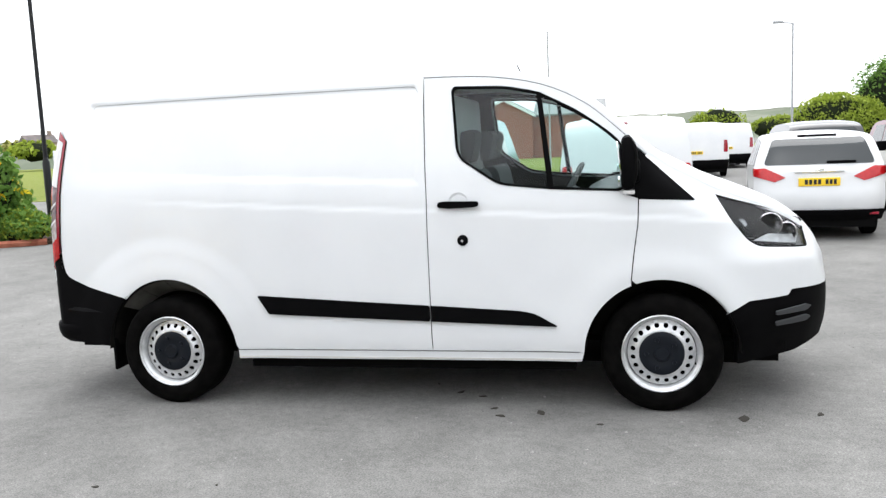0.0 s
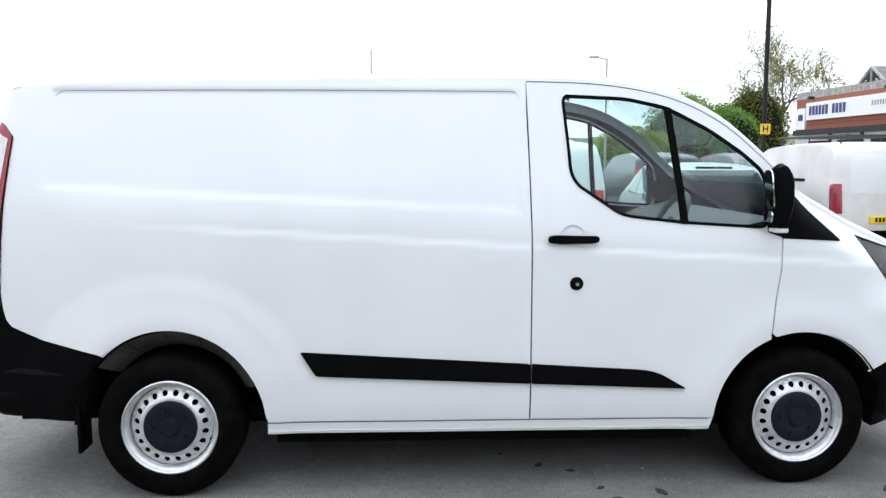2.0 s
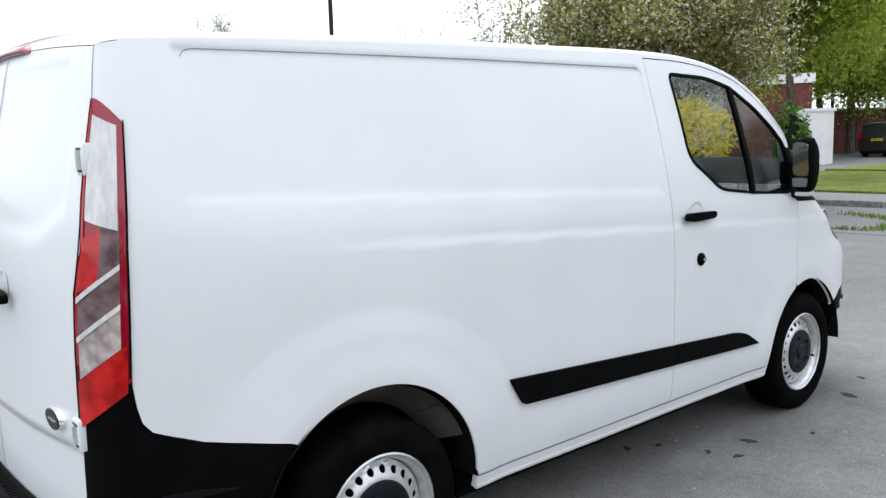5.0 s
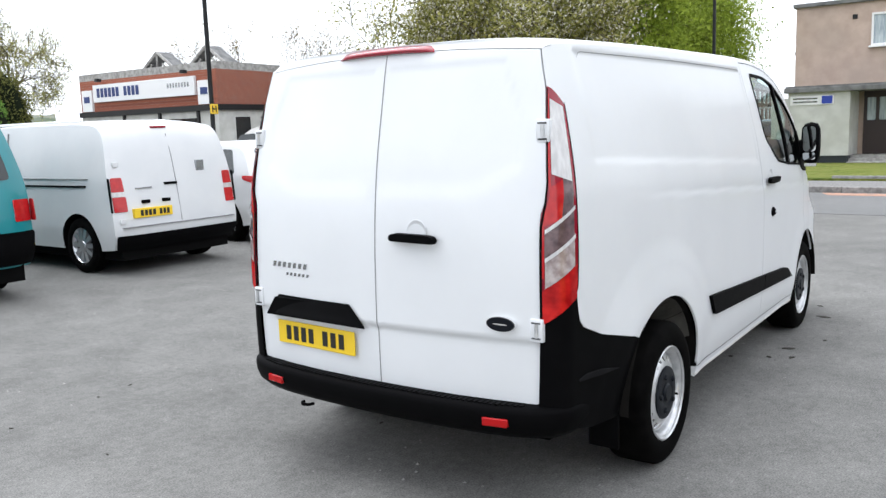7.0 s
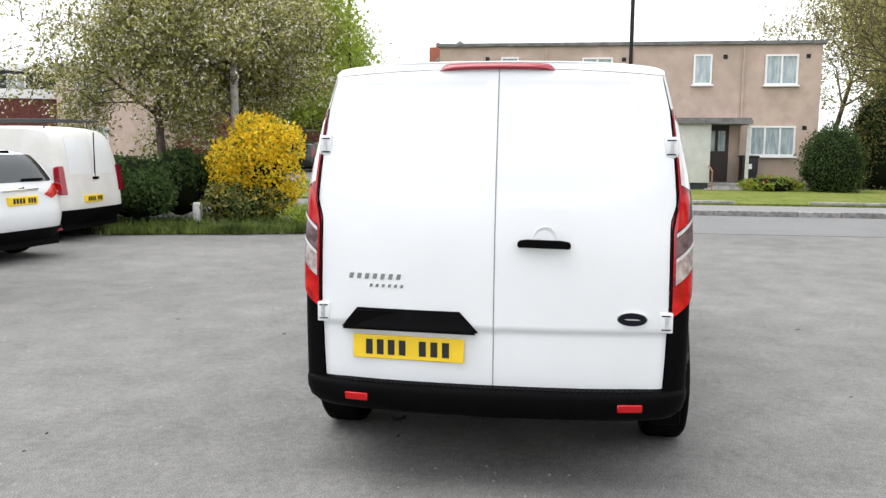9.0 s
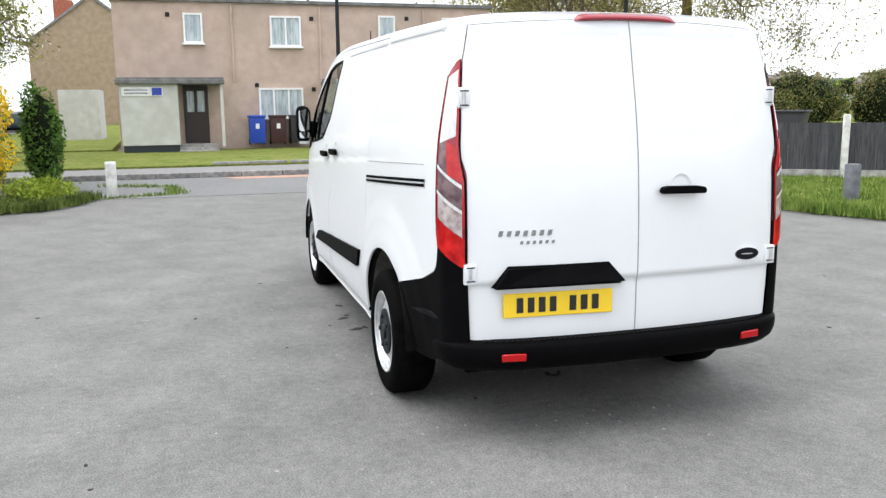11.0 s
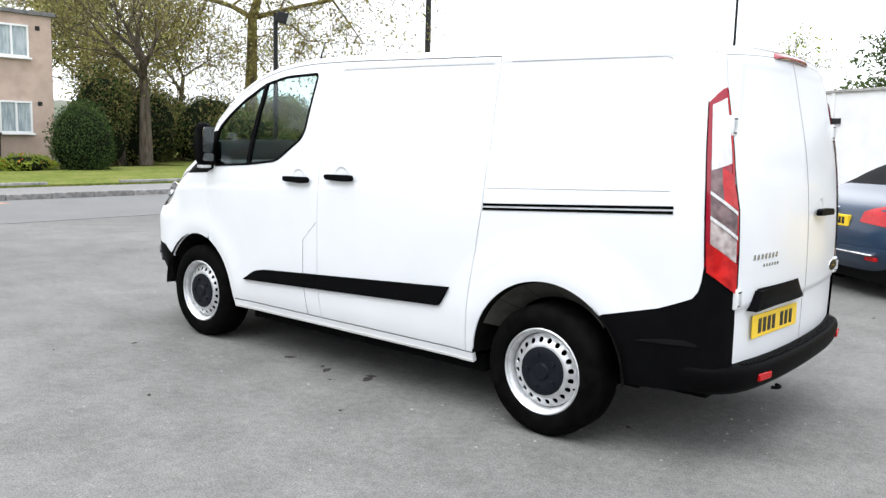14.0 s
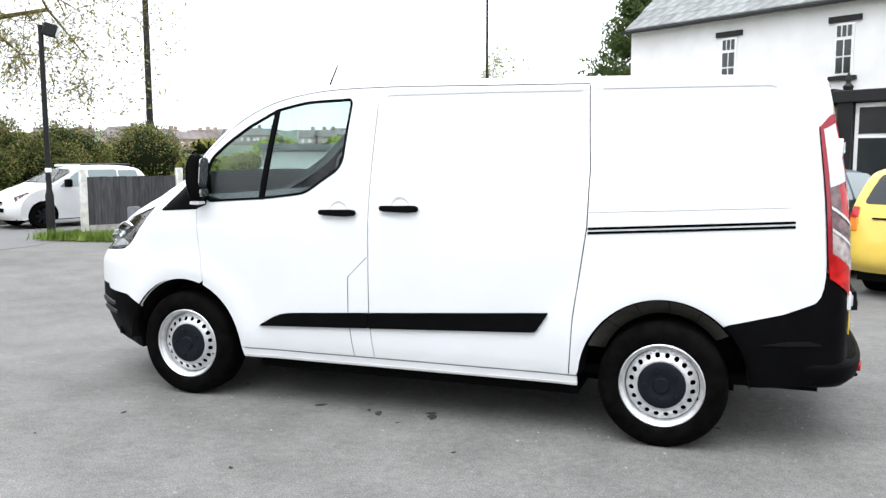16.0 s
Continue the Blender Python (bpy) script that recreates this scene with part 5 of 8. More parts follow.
def window_x(parent, x, y0, y1, z0, z1, cols=2, sill=True, name="window", glass=PANE, top_light=0.0, fm=None):
    fm = fm or UPVC
    f = 0.06
    w = (y1 - y0) / cols
    holes = []
    for i in range(cols):
        ya, yb = y0 + i * w + (f if i == 0 else f / 2), y0 + (i + 1) * w - (f if i == cols - 1 else f / 2)
        holes.append((ya, yb, z0 + f, z1 - f))
    win = wall_x(name, x - 0.03, x + 0.05, y0, y1, z0, z1, holes, fm, parent, "white framed window")
    for i in range(cols):
        bm = bmesh.new()
        box(bm, x + 0.015, x + 0.03, y0 + i * w + 0.03, y0 + (i + 1) * w - 0.03, z0 + f, z1 - f)
        part("pane", bm, glass, win, "", False)
    if sill:
        bm = bmesh.new()
        box(bm, x - 0.10, x + 0.04, y0 - 0.06, y1 + 0.06, z0 - 0.06, z0, 0.008)
        part("sill", bm, fm, win, "", False)
    return win


# the pink flat-roofed terrace across the road
terrace = thing("terraced_house", "pink rendered flat-roofed two-storey houses with white windows", "house")
X = 25.6
W1 = [(-8.13, -7.06, 3.66, 4.68, 2), (-5.31, -4.70, 3.68, 4.70, 1), (-8.16, -6.66, 1.26, 2.28, 3), (-1.97, -0.92, 3.60, 4.62, 2), (-1.97, -0.45, 1.18, 2.20, 3), (1.30, 1.92, 3.68, 4.66, 1)]
D1 = [(-5.98, -5.18, 0.36, 2.36), (1.25, 2.05, 0.36, 2.36)]
wall_x("wall", X, X + 7.5, -8.9, 4.12, 0.0, 5.02, [], RENDER_P, terrace, "pink pebbledash wall").scale = (1, 1, 1)
bm = bmesh.new()
box(bm, X - 0.12, X + 7.6, -9.0, 4.2, 5.02, 5.14, 0.01)
part("roof_edge", bm, FELT, terrace, "grey flat roof edge")
for y0, y1, z0, z1, c in W1:
    window_x(terrace, X - 0.05, y0, y1, z0, z1, c)
for y0, y1, z0, z1 in D1:
    bm = bmesh.new()
    box(bm, X - 0.06, X + 0.02, y0, y1, z0, z1, 0.01)
    dr = part("door", bm, DARKW, terrace, "dark panelled front door")
    for a in (0.12, 0.46):
        bm = bmesh.new()
        box(bm, X - 0.075, X - 0.05, y0 + a, y0 + a + 0.24, z0 + 1.05, z0 + 1.75, 0.02)
        part("pane", bm, PANE, dr)
    for k in range(4):
        bm = bmesh.new()
        box(bm, X - 1.05 - 0.3 * k, X - 0.06, y0 - 0.25, y1 + 0.2, 0.05, 0.36 - 0.085 * k, 0.01)
        part("step", bm, CONC, terrace, "", False)
for y0, y1, cy0, cy1 in ((-5.12, -2.80, -6.40, -2.62), (2.20, 3.95, 0.75, 4.05)):
    bm = bmesh.new()
    box(bm, X - 1.6, X - 0.01, y0, y1, 0.38, 2.30)
    part("porch_store", bm, PANEL, terrace, "pale boarded porch store", False)
    bm = bmesh.new()
    box(bm, X - 1.55, X - 0.01, y0 + 0.03, y1 - 0.03, 0.1, 0.38)
    part("store_base", bm, CLAD, terrace, "", False)
    bm = bmesh.new()
    box(bm, X - 1.75, X - 0.01, cy0, cy1, 2.30, 2.44, 0.01)
    box(bm, X - 1.70, X - 0.01, cy0 + 0.03, cy1 - 0.03, 2.44, 2.50)
    part("porch_roof", bm, FELT, terrace, "grey flat porch roof", False)
    bm = bmesh.new()
    box(bm, X - 1.6, X - 1.5, cy0 + 0.05, cy0 + 0.15, 0.3, 2.3)
    part("porch_post", bm, PANEL, terrace, "", False)
for i in range(14):
    bm = bmesh.new()
    box(bm, X - 1.3, X - 0.2, -2.80, -2.74, 0.45 + 0.13 * i, 0.52 + 0.13 * i)
    part("vent_slat", bm, PANEL, terrace, "", False)
for y, z in ((-8.45, 4.62), (-8.45, 2.22), (-5.75, 4.62), (-2.35, 4.55), (-2.35, 2.15), (-0.4, 2.3), (2.4, 4.6)):
    bm = bmesh.new()
    box(bm, X - 0.03, X + 0.01, y - 0.07, y + 0.07, z - 0.07, z + 0.07, 0.01)
    part("air_vent", bm, BLACKP, terrace, "", False)
for y in (-6.35, -2.62, 0.35):
    bm = bmesh.new()
    tube(bm, (X - 0.06, y, 0.3 if y < -6 else 2.4), (X - 0.06, y, 4.95), 0.035, 0.035, 8)
    part("downpipe", bm, RENDER_P, terrace)
bm = bmesh.new()
box(bm, X - 1.63, X - 1.605, 2.65, 3.88, 1.93, 2.2)
sg = part("street_sign", bm, UPVC, terrace, "white street sign with grey bars and blue end", False)
bm = bmesh.new()
box(bm, X - 1.64, X - 1.62, 2.68, 2.98, 1.95, 2.18)
part("sign_end", bm, mat("sign_blue", (0.03, 0.06, 0.4), 0.5), sg, "", False)
for z in (1.99, 2.09):
    bm = bmesh.new()
    box(bm, X - 1.637, X - 1.622, 3.1, 3.8, z, z + 0.05)
    part("sign_bar", bm, GREYTXT, sg, "", False)

RUSTR = mat("rusty_handrail", (0.30, 0.14, 0.09), 0.7)
for xx in (X - 2.25, X - 1.35):
    bm = bmesh.new()
    tube(bm, (xx, -5.10, 0.12), (xx, -5.10, 0.98 if xx > X - 2 else 0.80), 0.025, 0.025, 8)
    part("rail_post", bm, RUSTR, terrace, "rusty handrail post")
bm = bmesh.new()
tube(bm, (X - 2.3, -5.10, 0.78), (X - 1.3, -5.10, 1.0), 0.025, 0.025, 8)
part("handrail", bm, RUSTR, terrace, "rusty sloping handrail")
# gabled house far behind, up the hill
house = thing("gabled_house", "tan rendered gabled house end with brick chimney", "house")
bm = bmesh.new()
prism(bm, [(4.2, 0.0), (14.8, 0.0), (14.8, 7.3), (9.55, 11.2), (4.2, 7.3)], "x", 76.0, 88.0)
part("wall", bm, RENDER_T, house, "tan rendered gable wall", False)
for s_ in (1, -1):
    bm = bmesh.new()
    prism(bm, [(9.55, 11.22), (9.55 + s_ * 5.6, 7.0), (9.55 + s_ * 5.6, 7.2), (9.55, 11.45)], "x", 75.8, 88.2)
    part("roof", bm, SLATE, house, "grey slate roof", False)
bm = bmesh.new()
box(bm, 77.0, 78.6, 11.2, 12.7, 8.6, 11.0, 0.02)
ch = part("chimney", bm, BRICKRED, house, "red brick chimney", False)
bm = bmesh.new()
tube(bm, (77.8, 12.0, 11.0), (77.8, 12.0, 11.5), 0.2, 0.16, 8)
part("chimney_pot", bm, BRICKRED, ch)
bm = bmesh.new()
box(bm, 36.0, 38.5, 5.7, 7.35, 0.2, 2.4)
tagged(part("white_garage", bm, PANEL, None, "", False), "small pale flat-roofed garage", "garage")

# car showroom
shop = thing("showroom", "red brick flat-roofed showroom with white sign and lower white front", "building")
A, B, C = Vector((20.6, 36.6)), Vector((20.6, 26.4)), Vector((26.5, 27.0))
foot = [(20.6, 36.6), (20.6, 26.4), (26.5, 27.0), (27, 40)]
bm = bmesh.new()
prism(bm, foot, "z", 2.95, 4.45)
part("wall", bm, BRICKW, shop, "red brick upper wall", False)
bm = bmesh.new()
prism(bm, foot, "z", 4.45, 4.78)
part("parapet", bm, CONC, shop, "grey parapet band", False)
bm = bmesh.new()
prism(bm, foot, "z", 0.0, 2.70)
part("lower_front", bm, PANEL, shop, "white panelled ground floor", False)
bm = bmesh.new()
prism(bm, [(20.45, 36.6), (20.45, 26.25), (26.6, 26.85), (27.1, 40)], "z", 2.70, 2.95)
part("fascia_band", bm, BLACKP, shop, "dark canopy band", False)
bm = bmesh.new()
box(bm, 20.45, 20.6, 27.7, 35.3, 3.40, 4.22, 0.01)
sb = part("sign_board", bm, UPVC, shop, "long white sign board with blue bars", False)
SIGNB = mat("sign_dark_blue", (0.02, 0.04, 0.16), 0.5)
for y0, y1, z0, z1, n in ((31.6, 35.0, 3.62, 4.05, 11), (28.0, 29.6, 3.78, 3.98, 8)):
    w = (y1 - y0) / n
    for i in range(n):
        if n == 11 and i == 4:
            continue
        bm = bmesh.new()
        box(bm, 20.43, 20.46, y0 + w * i + 0.05, y0 + w * (i + 1) - 0.05, z0, z1)
        part("sign_bar", bm, SIGNB if n == 11 else GREYTXT, sb, "", False)
for y0 in (26.7, 35.5):
    bm = bmesh.new()
    box(bm, 20.5, 20.6, y0, y0 + 0.85, 2.98, 4.0)
    o = part("poster_board", bm, UPVC, shop, "white poster board", False)
    bm = bmesh.new()
    box(bm, 20.48, 20.5, y0 + 0.2, y0 + 0.65, 3.4, 3.7)
    part("poster_mark", bm, SIGNB, o, "", False)
for y in (28.2, 34.6):
    bm = bmesh.new()
    box(bm, 20.2, 20.45, y - 0.12, y + 0.12, 4.35, 4.5, 0.02)
    part("flood_light", bm, BLACKP, shop)
for yc in (31.4, 27.9):
    bm = bmesh.new()
    apex, ww = 5.55, 1.2
    for y0, y1, z0, z1 in ((yc - ww, yc, 4.75, apex), (yc + ww, yc, 4.75, apex)):
        tube(bm, (21.4, y0, z0), (21.4, y1, z1), 0.07, 0.07, 6)
    for k in (-0.55, 0, 0.55):
        tube(bm, (21.4, yc + k * ww, 4.75), (21.4, yc + k * ww * 0.6, apex - abs(k) * 0.9 - 0.05), 0.05, 0.05, 6)
    tr = part("roof_truss", bm, CONC, shop, "grey exposed roof light truss", False)
    for s_ in (1, -1):
        bm = bmesh.new()
        prism(bm, [(yc, apex + 0.03), (yc + s_ * ww, 4.78), (yc + s_ * ww, 4.70), (yc, apex - 0.06)], "x", 21.45, 22.2)
        part("roof_light", bm, FELT, shop, "grey pitched roof light", False)
for k, (u, w_) in enumerate(((0.25, 0.9), (0.55, 0.9), (0.78, 0.7))):
    p = B + (C - B) * u
    d = (C - B).normalized()
    n_ = Vector((d.y, -d.x))
    bm = bmesh.new()
    q0, q1 = p - d * w_ / 2 + n_ * 0.04, p + d * w_ / 2 + n_ * 0.04
    prism(bm, [tuple(q0), tuple(q1), tuple(q1 - n_ * 0.1), tuple(q0 - n_ * 0.1)], "z", 1.1, 2.4)
    part("window", bm, DARKGLASS, shop, "dark window", False)
for y in (27.8, 30.5, 33.2):
    bm = bmesh.new()
    box(bm, 20.55, 20.62, y, y + 1.9, 0.4, 2.4)
    part("window", bm, DARKGLASS, shop, "dark shop window", False)
    bm = bmesh.new()
    box(bm, 20.5, 20.6, y - 0.2, y - 0.06, 0, 2.7)
    part("mullion", bm, BLACKP, shop, "", False)

# dark clad house beside it
clad = thing("clad_house", "two-storey house clad in dark boards with white fascia", "house", (27.0, 25.0, 0), -20)
bm = bmesh.new()
box(bm, 0.05, 6, 0.05, 6, 0, 2.8)
part("lower_wall", bm, BRICKW, clad, "red brick lower wall", False)
bm = bmesh.new()
box(bm, 0.03, 5.97, 0.03, 5.97, 2.8, 4.7)
part("upper_wall", bm, CLAD, clad, "dark boarded upper wall", False)
for i in range(12):
    z = 2.86 + 0.155 * i
    bm = bmesh.new()
    prism(bm, [(-0.03, z), (0.03, z), (0.03, z + 0.15), (-0.005, z + 0.15)], "y", 0.0, 6.0)
    part("board", bm, CLAD, clad, "", False)
    bm = bmesh.new()
    prism(bm, [(-0.03, z), (0.03, z), (0.03, z + 0.15), (-0.005, z + 0.15)], "x", 0.0, 6.0)
    part("board", bm, CLAD, clad, "", False)
bm = bmesh.new()
box(bm, -0.3, 6.3, -0.3, 6.3, 4.7, 5.0, 0.01)
part("fascia", bm, UPVC, clad, "white roof fascia", False)
for x in (1.4, 3.3):
    bm = bmesh.new()
    box(bm, x - 0.45, x + 0.45, -0.07, 0.02, 3.45, 4.55)
    wn_ = part("window", bm, UPVC, clad, "white framed window", False)
    for a_ in (-0.38, 0.04):
        bm = bmesh.new()
        box(bm, x + a_, x + a_ + 0.34, -0.085, -0.06, 3.53, 4.47)
        part("pane", bm, PANE, wn_, "", False)
bm = bmesh.new()
box(bm, 0.3, 1.5, -0.35, 0.04, 1.9, 2.5, 0.02)
part("porch_canopy", bm, WHITEW, clad, "white entrance canopy", False)
beige = thing("semi_house", "beige rendered flat-roofed house beyond the trees", "house", (28.5, 19.2, 0), 0)
bm = bmesh.new()
box(bm, 0, 7, -1.7, 1.7, 0, 4.6)
part("wall", bm, RENDER_P, beige, "", False)
bm = bmesh.new()
box(bm, -0.2, 7.2, -1.85, 1.85, 4.6, 4.85)
part("roof_edge", bm, FELT, beige, "", False)
for z in (1.2, 3.3):
    window_x(beige, -0.05, -0.6, 0.7, z, z + 1.05, 2)

# far brick house with a gable, over the parked row
far = thing("gabled_house", "far brown brick house with pale verges and grey roof", "house", (-6.6, 66, 0), 0)
bm = bmesh.new()
prism(bm, [(-2.4, 0), (2.4, 0), (2.4, 3.7), (0, 5.0), (-2.4, 3.7)], "y", 0, 9)
part("wall", bm, BRICKW, far, "", False)
for s_ in (1, -1):
    bm = bmesh.new()
    prism(bm, [(0, 5.02), (s_ * 2.7, 3.55), (s_ * 2.7, 3.7), (0, 5.17)], "y", -0.25, 9.2)
    part("roof", bm, SLATE, far, "", False)
    bm = bmesh.new()
    prism(bm, [(0, 4.95), (s_ * 2.7, 3.48), (s_ * 2.7, 3.7), (0, 5.17)], "y", -0.31, -0.25)
    part("verge", bm, UPVC, far, "white verge board", False)
bm = bmesh.new()
prism(bm, [(0.5, 3.55), (0.5, 3.7), (4.0, 4.95), (7.5, 3.7), (7.5, 3.55)], "x", 2.4, 8.5)
part("side_roof", bm, SLATE, far, "", False)
bm = bmesh.new()
box(bm, 2.4, 8.2, 0.9, 7.2, 0, 3.55)
part("side_wall", bm, BRICKW, far, "", False)

# dark red brick block by the side road and the row of old houses up the hill
DKBRICK = mat("dark_red_brick", (0.13, 0.04, 0.032), 0.9)
vary(DKBRICK, (0.10, 0.03, 0.024), (0.16, 0.055, 0.042), 6, 6, bump=0.3, bscale=30)
blk = thing("brick_block", "dark red brick flat-roofed block with pale parapet", "building", (34.0, 14.3, 0), 28)
bm = bmesh.new()
box(bm, 0, 7, 0, 11, 0, 3.45)
part("wall", bm, DKBRICK, blk, "dark red brick wall", False)
bm = bmesh.new()
box(bm, -0.12, 7.1, -0.12, 11.1, 3.45, 3.85, 0.01)
part("parapet", bm, WHITEW, blk, "pale parapet", False)
bm = bmesh.new()
box(bm, -0.06, 0.0, 7.2, 7.5, 0, 3.45)
part("white_pier", bm, WHITEW, blk, "", False)
shed = thing("shed", "small white flat-roofed shed beside the brick block", "shed", (32.6, 13.0, 0.0), 12)
bm = bmesh.new()
box(bm, 0, 1.3, 0, 1.15, 0, 2.2)
part("wall", bm, WHITEW, shed, "", False)
bm = bmesh.new()
box(bm, -0.06, 1.36, -0.08, 1.2, 2.2, 2.32)
part("roof", bm, UPVC, shed, "", False)
bwall = thing("boundary_wall", "long dark red brick wall under the trees", "wall", kind="structure")
for k in range(6):
    p0, p1 = Vector((42.0, 23.5)).lerp(Vector((57.6, 15.2)), k / 6), Vector((42.0, 23.5)).lerp(Vector((57.6, 15.2)), (k + 1) / 6 - 0.01)
    d_ = (p1 - p0).normalized()
    n_ = Vector((-d_.y, d_.x)) * 0.12
    bm = bmesh.new()
    prism(bm, [tuple(p0 - n_), tuple(p1 - n_), tuple(p1 + n_), tuple(p0 + n_)], "z", 0, 2.5)
    part("wall_panel", bm, DKBRICK, bwall, "", False)
    bm = bmesh.new()
    prism(bm, [tuple(p0 - n_ * 1.4), tuple(p1 - n_ * 1.4), tuple(p1 + n_ * 1.4), tuple(p0 + n_ * 1.4)], "z", 2.5, 2.6)
    part("coping", bm, CONC, bwall, "", False)
OLDSTONE = mat("sooty_stone", (0.10, 0.075, 0.06), 0.95, spec=0.1)
vary(OLDSTONE, (0.07, 0.052, 0.042), (0.14, 0.10, 0.08), 5, 6)
for i in range(8):
    hx, hy = 58.0 + 7.4 * i, 17.8 + 1.42 * i
    old = thing("terraced_house", "old dark stone terraced house with slate roof", "house", (hx, hy, 0.0 + 0.10 * i), 10.8, group="old terrace up the hill")
    bm = bmesh.new()
    prism(bm, [(-2.6, 0), (2.6, 0), (2.6, 4.3), (0, 5.9), (-2.6, 4.3)], "x", 0, 7.5)
    part("wall", bm, OLDSTONE, old, "", False)
    for s_ in (1, -1):
        bm = bmesh.new()
        prism(bm, [(0, 5.92), (s_ * 2.85, 4.15), (s_ * 2.85, 4.28), (0, 6.06)], "x", -0.1 if i == 0 else 0.0, 7.4)
        part("roof", bm, SLATE, old, "", False)
    bm = bmesh.new()
    box(bm, 3.3, 4.3, -0.35, 0.35, 5.5, 6.9)
    part("chimney", bm, OLDSTONE, old, "", False)
    for x in (1.4,):
        for z0, z1 in ((0.9, 2.2), (2.8, 3.9)):
            bm = bmesh.new()
            box(bm, x, x + 1.3, -2.72, -2.58, z0, z1)
            wf = part("window", bm, UPVC, old, "white framed window", False)
            for a_ in (0.1, 0.7):
                bm = bmesh.new()
                box(bm, x + a_, x + a_ + 0.5, -2.74, -2.70, z0 + 0.1, z1 - 0.1)
                part("pane", bm, DARKGLASS, wf, "", False)
    bm = bmesh.new()
    box(bm, 3.1, 4.0, -2.66, -2.58, 0.1, 2.1)
    part("door", bm, DARKW, old, "", False)
    bm = bmesh.new()
    box(bm, 3.0, 4.2, -3.1, -2.58, 2.25, 2.4)
    part("porch_canopy", bm, WHITEW, old, "pale canopy", False)
# the white public house, its wall seen over the van
u0 = Vector((2.83, -21.1))
ud = Vector((-6.22, 4.08)).normalized()
pub = thing("public_house", "white rendered inn with black trim and slate roof", "building", (2.83, -21.1, 0), math.degrees(math.atan2(ud.y, ud.x)))
# local: x along the front, y towards the yard is negative
PY = 0.0
bm = bmesh.new()
box(bm, 0, 16, 0, 8, 0, 5.2)
part("wall", bm, WHITEW, pub, "white rendered wall", False)
bm = bmesh.new()
prism(bm, [(-0.22, 5.20), (4.0, 8.55), (4.0, 8.68), (-0.26, 5.28)], "x", -0.02, 16.2)
pr = part("roof", bm, SLATE, pub, "grey slate roof", False)
bm = bmesh.new()
box(bm, -0.12, 16.2, -0.34, -0.24, 5.15, 5.225, 0.01)
part("gutter", bm, BLACKP, pub, "thin black gutter", False)
def pub_window(x, z0, z1, w=0.95):
    """Narrow sash with a row of small lights over it."""
    bm = bmesh.new()
    box(bm, x - w / 2, x + w / 2, -0.04, 0.02, z0, z1)
    wn_ = part("window", bm, UPVC, pub, "white sash window", False)
    zt_ = z0 + 0.70 * (z1 - z0)
    cells = [(i, 2, z0 + 0.05 + j * (zt_ - z0 - 0.04) / 2, z0 + 0.01 + (j + 1) * (zt_ - z0 - 0.04) / 2) for i in range(2) for j in range(2)]
    cells += [(i, 3, zt_ + 0.05, z1 - 0.06) for i in range(3)]
    for i, n_, za_, zb_ in cells:
        k = (w - 0.08) / n_
        bm = bmesh.new()
        box(bm, x - w / 2 + 0.04 + k * i + 0.02, x - w / 2 + 0.04 + k * (i + 1) - 0.02, -0.055, -0.03, za_, zb_)
        part("pane", bm, DARKGLASS, wn_, "", False)
    bm = bmesh.new()
    box(bm, x - w / 2 - 0.16, x + w / 2 + 0.16, -0.07, 0.02, z1 + 0.03, z1 + 0.17)
    part("lintel", bm, BLACKP, wn_, "black painted lintel", False)
    bm = bmesh.new()
    box(bm, x - w / 2 - 0.1, x + w / 2 + 0.1, -0.10, 0.02, z0 - 0.12, z0 - 0.02)
    part("sill", bm, BLACKP, wn_, "black painted sill", False)
for x in (3.5, 6.7, 10.2, 13.4):
    pub_window(x - 0.08, 3.45, 4.70, 0.48)
bm = bmesh.new()
box(bm, 6.95, 16, -1.1, 0.0, 2.72, 3.0, 0.02)
part("front_cornice", bm, BLACKP, pub, "black bay cornice", False)
bm = bmesh.new()
box(bm, 7.05, 16, -1.0, 0.0, 0.0, 0.5)
part("front_base", bm, BLACKP, pub, "", False)
for x in (7.05, 9.4, 11.9, 14.4):
    bm = bmesh.new()
    box(bm, x, x + 0.35, -1.02, 0.0, 0.5, 2.72)
    part("pilaster", bm, BLACKP, pub, "black pilaster", False)
    bm = bmesh.new()
    lathe(bm, [(0.10, 3.0), (0.12, 3.1), (0.05, 3.18), (0.07, 3.26), (0.01, 3.42)], 10, "z")
    o = part("finial", bm, BLACKP, pub)
    o.location = (x + 0.17, -0.9, 0)
for x in (7.42, 9.8, 12.3):
    bm = bmesh.new()
    box(bm, x, x + 1.95, -0.9, -0.8, 0.5, 2.7)
    wn_ = part("window", bm, UPVC, pub, "white framed bar window", False)
    for a in (0.1, 1.1):
        bm = bmesh.new()
        box(bm, x + a, x + a + 0.85, -0.92, -0.88, 0.62, 1.9)
        part("pane", bm, DARKGLASS, wn_, "", False)
        bm = bmesh.new()
        box(bm, x + a, x + a + 0.85, -0.92, -0.88, 2.0, 2.6)
        part("pane", bm, DARKGLASS, wn_, "", False)
# low white wing with a sandstone front beside the bay
wing_ = thing("pub_wing", "low white flat-roofed wing with sandstone wall", "building", (2.83, -21.1, 0), math.degrees(math.atan2(ud.y, ud.x)))
bm = bmesh.new()
box(bm, -7.7, 1.7, -0.8, -0.02, 0.0, 2.98)
part("wall", bm, WHITEW, wing_, "white rendered wall", False)
bm = bmesh.new()
box(bm, -7.8, 1.75, -0.86, -0.02, 2.98, 3.06, 0.01)
part("coping", bm, CONC, wing_, "", False)
bm = bmesh.new()
box(bm, 1.76, 4.1, -0.95, -0.02, 2.50, 3.0, 0.01)
part("fascia", bm, WHITEW, wing_, "white fascia", False)
